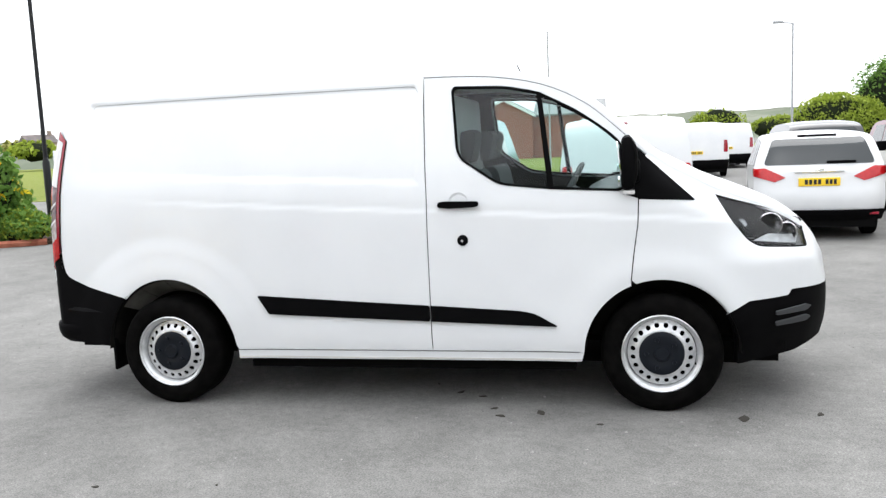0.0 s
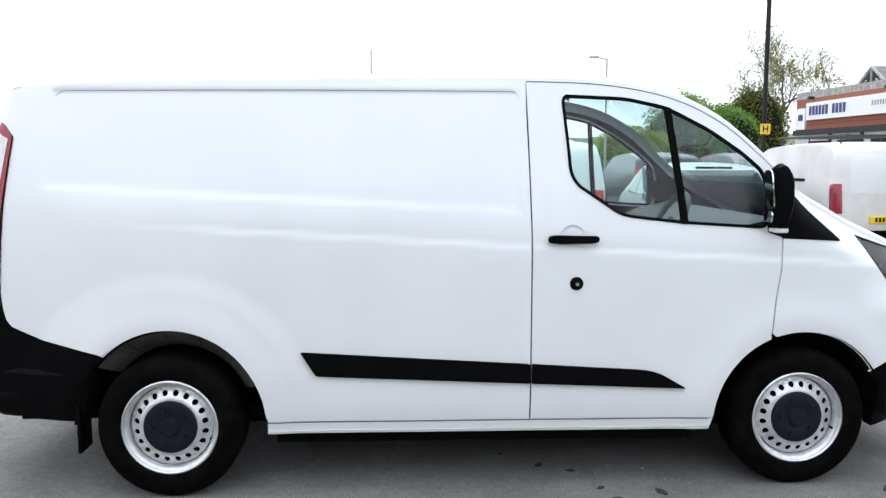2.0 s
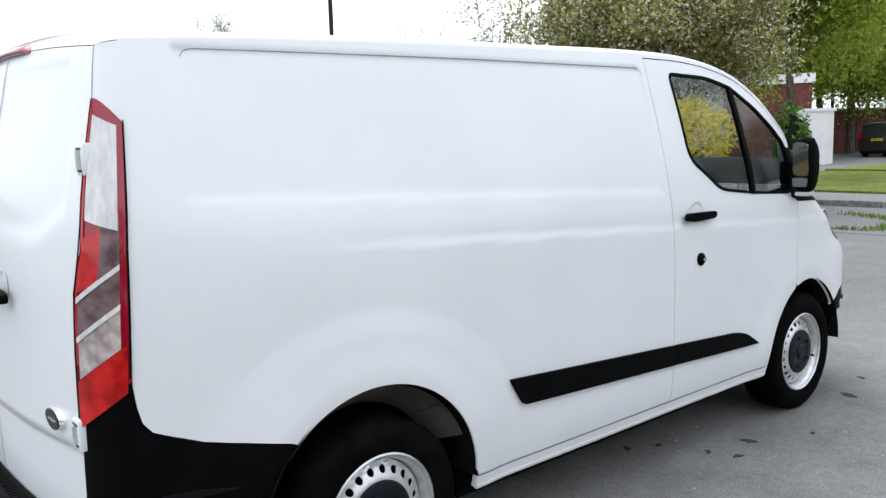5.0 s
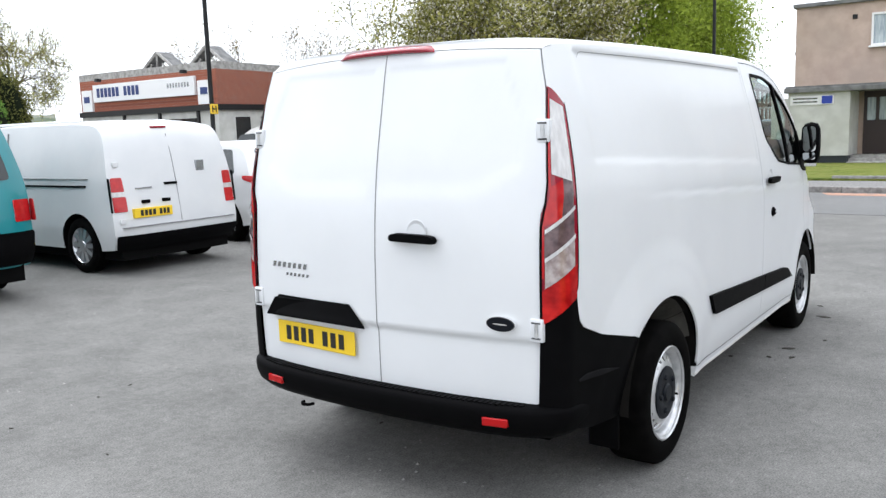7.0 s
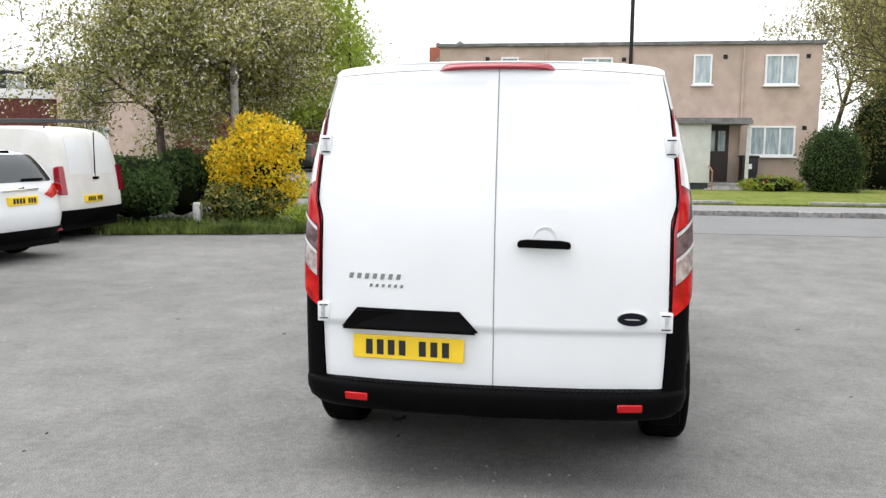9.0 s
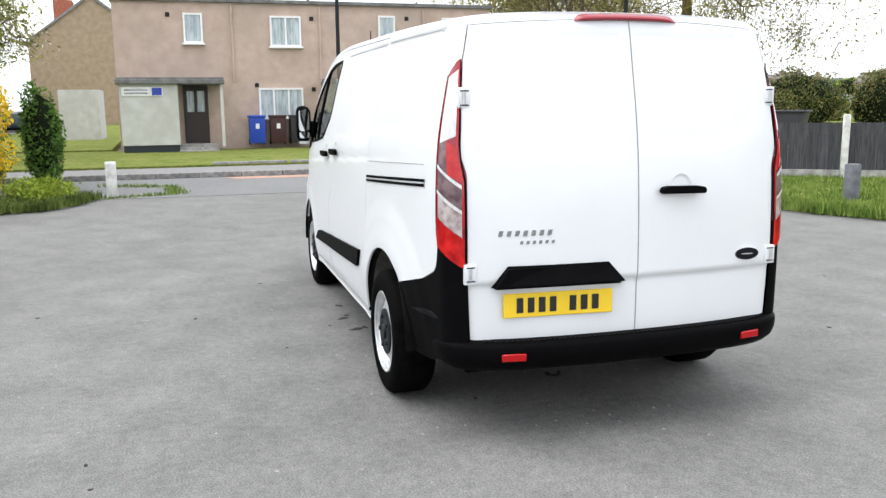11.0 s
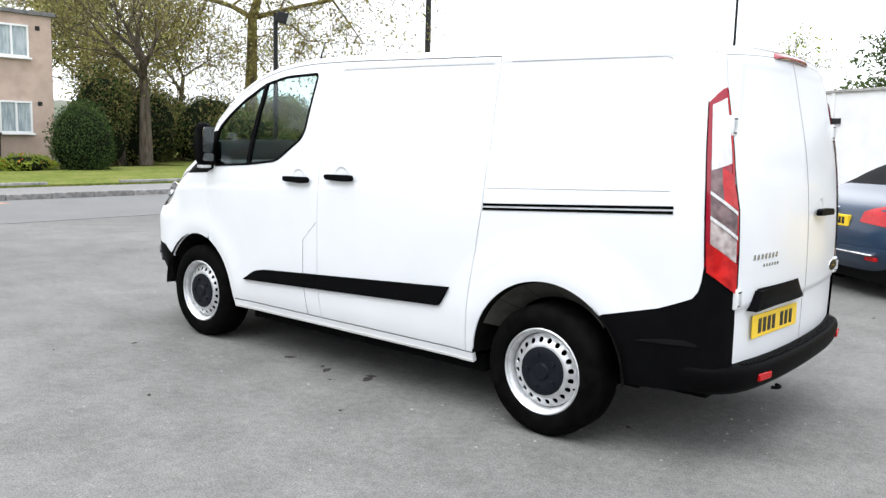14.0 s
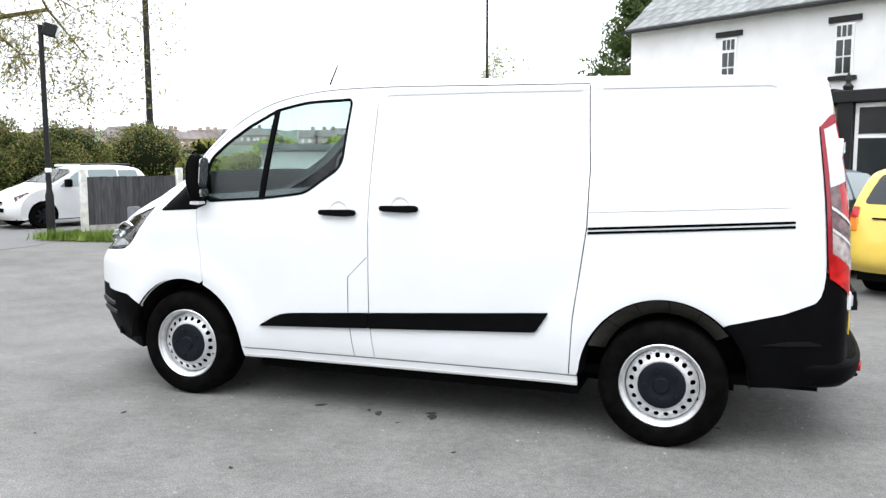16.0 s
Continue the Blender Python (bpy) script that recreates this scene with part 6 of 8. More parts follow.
bm = bmesh.new()
box(bm, 4.15, 6.93, -1.0, -0.02, 2.70, 3.06, 0.02)
part("fascia", bm, BLACKP, wing_, "black fascia", False)
bm = bmesh.new()
box(bm, 4.6, 6.6, -0.95, -0.70, 2.56, 2.67, 0.02)
part("blind_box", bm, UPVC, wing_, "white roller blind box", False)
bm = bmesh.new()
box(bm, 1.72, 6.98, -0.60, -0.02, 0.0, 2.70)
part("backing_wall", bm, SAND, wing_, "", False)
for r in range(13):
    for c in range(12):
        bm = bmesh.new()
        x0_ = 1.74 + 0.44 * c + (0.19 if r % 2 else 0)
        box(bm, x0_, min(x0_ + 0.425, 7.0), -0.72, -0.58, 0.06 + 0.2 * r, 0.25 + 0.2 * r, 0.012)
        part("stone", bm, SAND, wing_)
bm = bmesh.new()
box(bm, 5.12, 6.0, -0.78, -0.70, 1.60, 2.52, 0.01)
wn_ = part("window", bm, UPVC, wing_, "white framed window", False)
bm = bmesh.new()
box(bm, 5.22, 5.9, -0.80, -0.77, 1.70, 2.42)
part("pane", bm, DARKGLASS, wn_, "", False)
bm = bmesh.new()
box(bm, 6.22, 6.92, -0.80, -0.73, 0.85, 1.90, 0.01)
mb = part("menu_board", bm, UPVC, wing_, "white framed notice board with grey bars", False)
bm = bmesh.new()
box(bm, 6.29, 6.85, -0.815, -0.795, 1.54, 1.82)
part("board_head", bm, BLACKP, mb, "", False)
for i in range(8):
    bm = bmesh.new()
    box(bm, 6.29, 6.85, -0.815, -0.795, 0.93 + 0.072 * i, 0.97 + 0.072 * i)
    part("board_bar", bm, GREYTXT, mb, "", False)
for k0, k1, z0, z1, mt, nm in ((-4.80, -2.84, 2.25, 2.42, BLACKP, "vent_slot"), (-2.35, -2.02, 1.86, 2.12, mat("faded_red_sign", (0.55, 0.16, 0.13), 0.6), "notice"), (-1.75, -1.35, 2.10, 2.26, BLACKP, "wall_lamp")):
    bm = bmesh.new()
    box(bm, k0, k1, -0.88, -0.79, z0, z1, 0.01)
    part(nm, bm, mt, wing_, "", False)
bm = bmesh.new()
box(bm, -1.75, -1.62, -0.84, -0.79, 0.0, 2.98)
part("wall_pier", bm, WHITEW, wing_, "", False)
# garages far behind the fence
for i, mt in enumerate((PANEL, PANEL, mat("blue_garage_door", (0.05, 0.17, 0.45), 0.6), mat("dark_garage_door", (0.05, 0.06, 0.08), 0.6), PANEL)):
    gx, gy = 14.2 - 2.35 * i, -23.5 - 1.35 * i
    gar = thing("lockup_garage", "flat-roofed lock-up garage with up-and-over door", "garage", (gx, gy, 0), 30, group="row of garages")
    bm = bmesh.new()
    box(bm, 0, 2.7, -5, 0, 0, 1.75)
    part("body", bm, CONC, gar, "", False)
    bm = bmesh.new()
    box(bm, -0.05, 2.75, -5.1, 0.2, 1.75, 1.98)
    part("roof", bm, FELT, gar, "", False)
    bm = bmesh.new()
    box(bm, 0.15, 2.55, 0.0, 0.05, 0.05, 1.68)
    part("door", bm, mt, gar, "", False)
    for k in range(4):
        bm = bmesh.new()
        box(bm, 0.15 + 0.6 * k, 0.17 + 0.6 * k, 0.05, 0.06, 0.1, 1.65)
        part("door_rib", bm, mt, gar, "", False)

# ---- parked vehicles ----
def paint(name, c, rough=0.3):
    m = mat(name, c, rough, coat=0.6)
    vary(m, tuple(v * 0.92 for v in c), tuple(min(1, v * 1.06) for v in c), 2.0, 3)
    return m


TEAL = paint("teal_paint", (0.0, 0.20, 0.23))
BLUE = paint("metallic_blue_paint", (0.005, 0.024, 0.060))
YELLOW = paint("yellow_paint", (0.80, 0.58, 0.10))
MAROON = paint("maroon_paint", (0.13, 0.012, 0.02))
BEIGE = paint("champagne_paint", (0.42, 0.39, 0.33))
BLACKC = paint("black_car_paint", (0.012, 0.012, 0.014))
REDC = paint("red_car_paint", (0.35, 0.02, 0.02))
SOFT = mat("black_soft_top", (0.012, 0.012, 0.013), 0.9, spec=0.1)


def chaikin(p, n=2):
    for _ in range(n):
        q = [p[0]]
        for a, b in zip(p, p[1:]):
            q += [(0.75 * a[0] + 0.25 * b[0], 0.75 * a[1] + 0.25 * b[1]), (0.25 * a[0] + 0.75 * b[0], 0.25 * a[1] + 0.75 * b[1])]
        p = q + [p[-1]]
    return p


# pale base colour painted for light reflected in and seen through the glass
PALEGLASS = mat("car_glass_painted_pale", (0.20, 0.25, 0.26), 0.05, coat=0.6)


def vehicle(name, label, loc, rz, W, prof, axles, r, body, windows=(), rear_window=None, lamps=(), side_lamps=(), bumper=None, plate=None, belt=0.95, tumble=0.14, plan=0.10, crown=0.05, strips=(), spokes=5, cat="car", group="", roof_mat=None, roof_from=None, front_lamps=(), windscreen=None, split=False, mirrors=None, rim=None, step=0.06, pane=None):
    v = thing(name, label, cat, loc, rz, group)
    pts = chaikin(prof, 2)
    L, H = max(p[0] for p in pts), max(p[1] for p in pts)
    xc = L / 2

    def hw(z):
        lo = W / 2 * (1 - 0.05 * (1 - smooth01(0.2, 0.55, z)))
        return lo - tumble * max(0, (z - belt) / (H - belt)) ** 1.2

    def skin(p, t):
        k = abs(t) ** 5
        x = p[0] + plan * k * max(-1, min(1, (xc - p[0]) / xc)) * abs((xc - p[0]) / xc) ** 2
        z = p[1] - crown * abs(t) ** 3 * smooth01(belt, H, p[1])
        return (x, t * hw(z), z)

    ts = [math.sin(radians(a)) for a in range(-90, 91, 10)]
    V = [skin(p, t) for p in pts for t in ts]
    m = len(ts)
    F, FR = [], []
    for i in range(len(pts) - 1):
        for j in range(m - 1):
            q = (i * m + j, i * m + j + 1, (i + 1) * m + j + 1, (i + 1) * m + j)
            (FR if roof_from and roof_from(pts[i]) else F).append(q)
    bd = raw("body", V, F, body, v, "", True, 50)
    if FR:
        raw("soft_top", V, FR, roof_mat, v, "black fabric roof", True, 50)
    # sides with wheel openings
    side = [(skin(p, 1)[0], skin(p, 1)[2]) for p in pts]
    low = []
    zb = min(side[0][1], side[-1][1])
    for ax in sorted(axles, reverse=True):
        R = r + 0.055
        a0 = math.degrees(math.asin((zb - r) / R)) if abs(zb - r) < R else -60
        low += [(ax + R * math.cos(radians(a)), r + R * math.sin(radians(a))) for a in np.linspace(a0, 180 - a0, 16)]
    ring = [(q[0], q[1]) for q in side] + low
    for mir in (False, True):
        sheet("side_panel", ring, [], lambda x, z: (x, hw(z), z), body, bd, "", step * 2, 0.0, True, 0.0, mir)
        for w in windows:
            sheet("side_window", rounded(w, 0.04, 3), [], lambda x, z: (x, hw(z), z), pane or DARKGLASS, v, "pale side window" if pane else "dark side window", 0.12, 0.01, True, 0.006, mir)
        for w, mt in side_lamps:
            sheet("lamp_side", rounded(w, 0.02, 2), [], lambda x, z: (x, hw(z), z), mt, v, "", 0.1, 0.01, True, 0.008, mir)
        for w, mt in strips:
            sheet("side_strip", rounded(w, 0.01, 2), [], lambda x, z: (x, hw(z), z), mt, v, "", 0.15, 0.015, True, 0.015, mir)
        s_ = -1 if mir else 1
        if mirrors:
            bm = bmesh.new()
            mx, mz = mirrors
            box(bm, mx, mx + 0.12, min(s_ * (W / 2 + 0.02), s_ * (W / 2 + 0.19)), max(s_ * (W / 2 + 0.02), s_ * (W / 2 + 0.19)), mz, mz + 0.17, 0.03, 2)
            box(bm, mx + 0.02, mx + 0.09, min(s_ * (hw(mz) - 0.03), s_ * (W / 2 + 0.05)), max(s_ * (hw(mz) - 0.03), s_ * (W / 2 + 0.05)), mz + 0.02, mz + 0.06)
            part("door_mirror", bm, BLACKPL, v, "black door mirror")
        for ax in axles:
            R = r + 0.06
            def liner(u, w, ax=ax, R=R, s_=s_):
                a = radians(-5 + 190 * u)
                return (ax + R * math.cos(a), s_ * (W / 2 - 0.03 - 0.3 * w), r + R * math.sin(a))
            patch("arch_liner", liner, 14, 1, GAP, v, "", flip=not mir)
            bm = bmesh.new()
            lathe(bm, [(r * 0.62, -0.08), (r * 0.72, -0.095), (r * 0.9, -0.095), (r, -0.07), (r, 0.07), (r * 0.9, 0.095), (r * 0.72, 0.095), (r * 0.64, 0.085)], 28)
            ty = part("tyre", bm, RUBBER, v, "")
            ty.location = (ax, s_ * (W / 2 - 0.115), r)
            ty.rotation_euler = (0, 0, 0 if s_ > 0 else math.pi)
            bm = bmesh.new()
            R2 = r * 0.66
            lathe(bm, [(R2 * 0.9, 0.03), (R2, 0.085), (R2 * 1.03, 0.09)], 28)
            if spokes:
                lathe(bm, [(0.0005, 0.085), (0.05, 0.085), (0.06, 0.07)], 12)
                for k in range(spokes):
                    a = 2 * math.pi * k / spokes
                    c, s2 = math.cos(a), math.sin(a)
                    wd = 0.03 if spokes > 5 else 0.042
                    q = [(c * 0.03 - s2 * wd * 0.7, 0.078, s2 * 0.03 + c * wd * 0.7), (c * 0.03 + s2 * wd * 0.7, 0.078, s2 * 0.03 - c * wd * 0.7), (c * R2 + s2 * wd, 0.07, s2 * R2 - c * wd), (c * R2 - s2 * wd, 0.07, s2 * R2 + c * wd)]
                    top = [bm.verts.new(x) for x in q]
                    bot = [bm.verts.new((x[0], x[1] - 0.04, x[2])) for x in q]
                    bm.faces.new(top)
                    for e in range(4):
                        bm.faces.new((top[e], top[(e + 1) % 4], bot[(e + 1) % 4], bot[e]))
            else:
                lathe(bm, [(0.0005, 0.08), (R2 * 0.5, 0.075), (R2 * 0.92, 0.06)], 24)
            part("rim", bm, rim or ALLOY, ty, "dark wheel rim" if rim else "silver wheel rim")
            bm = bmesh.new()
            lathe(bm, [(0.0005, 0.01), (R2, 0.01)], 20)
            part("brake_back", bm, GAP, ty, "")
    # rear face
    n_up = next(i for i, p in enumerate(pts) if p[1] > H * 0.985)
    tab = sorted((p[1], p[0]) for p in pts[:n_up + 1])

    def rear(y, z):
        t = min(1, abs(y) / hw(z))
        x = lerp(tab, z)
        return (x + plan * t**5 * abs((xc - x) / xc) ** 3, y, z)

    def R_(nm, poly, mt, lift=0.008, label="", rr=0.03, both=True, parent=None):
        for k in ((1, -1) if both else (1,)):
            sheet(nm, rounded([(k * a, b) for a, b in poly][::k], rr, 3), [], rear, mt, parent or v, label, 0.08, 0.015, True, lift)

    if rear_window:
        z0, z1, h0, h1 = rear_window
        if split:
            R_("rear_window", [(0.05, z0), (h0, z0), (h1, z1), (0.05, z1)], DARKGLASS, 0.006, "dark rear window")
        else:
            R_("rear_window", [(-h0, z0), (h0, z0), (h1, z1), (-h1, z1)], DARKGLASS, 0.006, "dark rear window", 0.05, False)
    for poly, mt in lamps:
        R_("rear_lamp", poly, mt, 0.012, "rear lamp", 0.015)
    if bumper:
        z0, z1, mt = bumper
        R_("rear_bumper", [(-hw(z0) + 0.02, z0), (hw(z0) - 0.02, z0), (hw(z1) - 0.01, z1), (-hw(z1) + 0.01, z1)], mt, 0.03, "rear bumper", 0.03, False)
    if plate:
        y0, z0 = plate
        bm = bmesh.new()
        x = lerp(tab, z0 + 0.055) - 0.028
        box(bm, x, x + 0.05, y0 - 0.26, y0 + 0.26, z0, z0 + 0.11, 0.004)
        pl = part("number_plate", bm, PLATEY, v, "yellow number plate with dark bars", False)
        for a, b, n in ((0.19, -0.03, 4), (-0.07, -0.22, 3)):
            w = (a - b) / n
            for i in range(n):
                bm = bmesh.new()
                box(bm, x - 0.003, x + 0.01, y0 + a - w * (i + 0.85), y0 + a - w * (i + 0.15), z0 + 0.022, z0 + 0.088)
                part("plate_bar", bm, INK, pl, "", False)
    if windscreen:
        (xa, za), (xb, zb_) = windscreen
        def glassf(u, w):
            p = (xa + (xb - xa) * w, za + (zb_ - za) * w)
            t = (-0.86 + 1.72 * u) * (0.97)
            q = skin(p, t)
            return (q[0] + 0.012, q[1], q[2] + 0.014)
        patch("windscreen", glassf, 8, 6, DARKGLASS, v, "dark windscreen", flip=False)
    for poly, mt in front_lamps:
        for k in (1, -1):
            sheet("front_lamp", rounded([(a, b) for a, b in poly], 0.02, 2), [], lambda x, z: (x, hw(z) - plan * (max(0, x - xc) / xc) ** 4, z), mt, v, "", 0.1, 0.01, True, 0.02, k < 0)
    bm = bmesh.new()
    box(bm, 0.12, L - 0.15, -W / 2 + 0.12, W / 2 - 0.12, 0.17, 0.34)
    part("underbody", bm, GAP, v, "")
    return v, rear


# medium white van with alloys
V2 = [(0.10, 0.30), (0.0, 0.42), (0.0, 0.62), (0.05, 0.95), (0.12, 1.40), (0.22, 1.78), (0.42, 1.88), (1.2, 1.90), (3.0, 1.89), (3.45, 1.80), (4.15, 1.22), (4.75, 1.02), (4.93, 0.75), (4.95, 0.4), (4.85, 0.28)]
V2A = [(x, z if z < 1 else 1 + (z - 1) * 0.90) for x, z in V2]
ev, er = vehicle("panel_van", "white medium panel van with black rear bumper and alloy wheels", (2.83, 6.13, 0), 90, 1.78, V2A, (0.78, 4.0), 0.33, WHITE2,
    windows=[[(3.2, 1.18), (4.05, 1.18), (3.55, 1.68), (3.25, 1.70)]], lamps=[([(0.715, 0.74), (0.865, 0.74), (0.865, 0.91), (0.715, 0.91)], REDL), ([(0.715, 0.915), (0.865, 0.915), (0.865, 0.965), (0.72, 0.965)], CLEARL), ([(0.72, 0.97), (0.865, 0.97), (0.855, 1.13), (0.73, 1.13)], REDL)],
    side_lamps=[([(0.055, 0.74), (0.085, 0.74), (0.12, 1.13), (0.09, 1.13)], BLACKPL)], bumper=(0.30, 0.47, BLACKPL), plate=(0.40, 0.66), belt=1.1, tumble=0.10, plan=0.06, spokes=10, cat="van",
    strips=[([(0.55, 1.045), (2.25, 1.04), (2.25, 1.02), (0.55, 1.02)], BLACKPL), ([(2.27, 0.50), (2.282, 0.50), (2.282, 1.68), (2.27, 1.68)], SEAM2), ([(0.5, 1.125), (2.25, 1.12), (2.25, 1.112), (0.5, 1.117)], SEAM2)], mirrors=(3.75, 1.15), group="parked row by the yard")
for (y0, z0, w, h, mt, nm) in ((0.09, 1.03, 0.18, 0.03, BLACKPL, "rear_handle"), (0.47, 0.84, 0.11, 0.04, BLACKPL, "plate_lamp"), (0.19, 0.84, 0.11, 0.04, BLACKPL, "plate_lamp"), (0.47, 1.0, 0.22, 0.016, GREYTXT, "lettering_bar"), (-0.38, 1.22, 0.12, 0.13, GREYTXT, "badge"), (0.07, 1.70, 0.22, 0.025, DKRED, "high_brake_lamp"), (0.0, 0.56, 1.60, 0.012, SEAM2, "bumper_joint"), (0.79, 0.63, 0.07, 0.06, WHITE2, "door_hinge"), (0.77, 1.28, 0.07, 0.06, WHITE2, "door_hinge"), (0.005, 1.1, 0.008, 1.05, SEAM2, "door_seam")):
    bm = bmesh.new()
    x = er(y0, z0)[0]
    if h > 1:
        prism(bm, [(er(y0, z)[0] + d, z) for z, d in ((0.58, -0.006), (1.0, -0.006), (1.35, -0.006), (1.62, -0.006), (1.62, 0.02), (1.35, 0.02), (1.0, 0.02), (0.58, 0.02))], "y", y0 - w / 2, y0 + w / 2)
    else:
        box(bm, x - 0.02, x + (0.09 if w > 1 else 0.02), y0 - w / 2, y0 + w / 2, z0 - h / 2, z0 + h / 2, 0.005)
    part(nm, bm, mt, ev)
for y in (0.60, -0.60):
    bm = bmesh.new()
    tube(bm, (1.0, y, 1.795), (3.2, y, 1.795), 0.018, 0.018, 8)
    for x in (1.0, 2.1, 3.2):
        tube(bm, (x, y, 1.74), (x, y, 1.795), 0.018, 0.018, 6)
    part("roof_bar", bm, WHITE2, ev, "pale roof bar")

# teal van
V1 = [(0.08, 0.32), (0.0, 0.45), (0.0, 0.60), (0.03, 1.05), (0.22, 1.75), (0.38, 1.90), (1.2, 1.94), (3.1, 1.93), (3.4, 1.82), (3.95, 1.25), (4.5, 1.05), (4.68, 0.8), (4.7, 0.4), (4.6, 0.3)]
tv, trr = vehicle("teal_van", "teal passenger van with dark rear window", (0.02, 5.98, 0), 90, 1.84, V1, (0.85, 3.75), 0.31, TEAL,
    windows=[[(0.42, 1.18), (1.45, 1.18), (1.45, 1.70), (0.58, 1.70)], [(1.6, 1.18), (2.7, 1.18), (2.7, 1.70), (1.6, 1.70)]], rear_window=(1.20, 1.72, 0.74, 0.66),
    lamps=[([(0.72, 0.78), (0.90, 0.78), (0.90, 1.0), (0.72, 1.0)], REDL)], side_lamps=[([(0.03, 0.78), (0.12, 0.78), (0.12, 1.0), (0.05, 1.0)], REDL)], bumper=(0.36, 0.68, BLACKPL), plate=(0.0, 0.80), belt=1.1, tumble=0.16, cat="van", group="parked row by the yard",
    strips=[([(0.1, 0.535), (4.5, 0.535), (4.5, 0.515), (0.1, 0.515)], CHROME)])
bm = bmesh.new()
tube(bm, (trr(-0.1, 1.22)[0] - 0.02, -0.1, 1.22), (trr(-0.6, 1.32)[0] - 0.02, -0.6, 1.34), 0.012, 0.008, 6)
part("rear_wiper", bm, BLACKPL, tv)

# white estate car
V3 = [(0.12, 0.28), (0.03, 0.38), (0.0, 0.58), (0.06, 0.78), (0.09, 0.96), (0.30, 1.30), (0.50, 1.45), (1.4, 1.50), (2.3, 1.47), (2.6, 1.40), (3.35, 1.02), (4.2, 0.86), (4.48, 0.66), (4.52, 0.35), (4.42, 0.25)]
fv, fr_ = vehicle("estate_car", "white estate car with large red tail lamps", (5.39, 6.54, 0), 83, 1.66, V3, (0.88, 3.53), 0.315, WHITE2,
    windows=[[(0.62, 1.02), (1.25, 1.0), (1.30, 1.38), (0.78, 1.36)], [(1.33, 1.0), (2.15, 0.98), (2.15, 1.40), (1.38, 1.39)], [(2.2, 0.98), (3.1, 0.97), (2.55, 1.36), (2.2, 1.40)]],
    rear_window=(1.03, 1.38, 0.70, 0.58), lamps=[([(0.42, 0.86), (0.56, 0.80), (0.82, 0.88), (0.825, 0.98), (0.68, 0.99)], REDL)], side_lamps=[([(0.12, 0.88), (0.38, 0.93), (0.42, 0.99), (0.16, 0.99)], REDL)],
    bumper=(0.28, 0.42, BLACKPL), plate=(0.0, 0.74), belt=0.95, tumble=0.17, plan=0.16, group="parked row by the yard")
for (y0, z0, w, h, mt, nm) in ((0.0, 1.415, 0.5, 0.04, BLACKPL, "roof_spoiler"), (0.0, 0.95, 0.12, 0.04, CHROME, "badge"), (0.0, 0.935, 0.62, 0.018, CHROME, "chrome_strip"), (0.66, 0.36, 0.16, 0.035, DKRED, "reflector"), (-0.66, 0.36, 0.16, 0.035, DKRED, "reflector"), (-0.28, 1.06, 0.36, 0.03, BLACKPL, "rear_wiper")):
    bm = bmesh.new()
    x = fr_(y0, z0)[0]
    box(bm, x - 0.035, x + 0.03, y0 - w / 2, y0 + w / 2, z0 - h / 2, z0 + h / 2, 0.006)
    part(nm, bm, mt, fv)

# small dusty white van with roof rack
V4 = [(0.10, 0.30), (0.0, 0.42), (0.0, 0.60), (0.04, 0.95), (0.12, 1.45), (0.22, 1.72), (0.42, 1.80), (1.2, 1.82), (2.4, 1.80), (2.8, 1.70), (3.5, 1.15), (4.1, 0.98), (4.33, 0.75), (4.36, 0.4), (4.26, 0.28)]
cv, cr = vehicle("small_van", "small dusty white van with roof rack", (8.26, 7.24, 0), 90, 1.81, V4, (0.80, 3.5), 0.31, DIRTY,
    windows=[[(2.5, 1.10), (3.4, 1.10), (2.95, 1.58), (2.55, 1.60)]], lamps=[([(0.76, 0.74), (0.885, 0.74), (0.87, 1.18), (0.76, 1.18)], DKRED)], side_lamps=[([(0.05, 0.74), (0.15, 0.76), (0.19, 1.16), (0.10, 1.18)], DKRED)],
    bumper=(0.28, 0.50, BLACKPL), plate=(0.12, 0.60), belt=1.05, tumble=0.12, cat="van", spokes=6, group="parked row by the yard", mirrors=(3.1, 1.08),
    strips=[([(1.0, 1.235), (1.75, 1.23), (1.75, 1.19), (1.0, 1.195)], BLACKPL), ([(1.2, 0.72), (3.1, 0.70), (3.1, 0.60), (1.2, 0.62)], BLACKPL)])
for k in (1, -1):
    sheet("rear_door_panel", rounded([(k * 0.06, 1.05), (k * 0.66, 1.05), (k * 0.60, 1.62), (k * 0.06, 1.62)][::k], 0.06, 3), [], cr, WHITE2, cv, "", 0.1, 0.004, True, 0.004)
bm = bmesh.new()
box(bm, cr(-0.03, 1)[0] - 0.006, cr(-0.03, 1)[0] + 0.01, -0.034, -0.026, 0.6, 1.72)
box(bm, cr(0.0, 0.98)[0] - 0.03, cr(0, 0.98)[0] + 0.01, -0.09, 0.05, 0.96, 1.0)
part("door_seam", bm, BLACKPL, cv, "", False)
def rack_bar(name, p0, p1, r):
    bm = bmesh.new()
    tube(bm, p0, p1, r, r, 6)
    part(name, bm, CABIN, cv, "grey tubular rack bar")


for y in (0.6, -0.6):
    rack_bar("rack_rail", (0.3, y, 1.90), (2.6, y, 1.90), 0.018)
    for x in (0.5, 1.5, 2.5):
        rack_bar("rack_post", (x, y, 1.74), (x, y, 1.90), 0.012)
for i in range(8):
    rack_bar("rack_crossbar", (0.3 + 2.3 * i / 7, -0.6, 1.90), (0.3 + 2.3 * i / 7, 0.6, 1.90), 0.012)

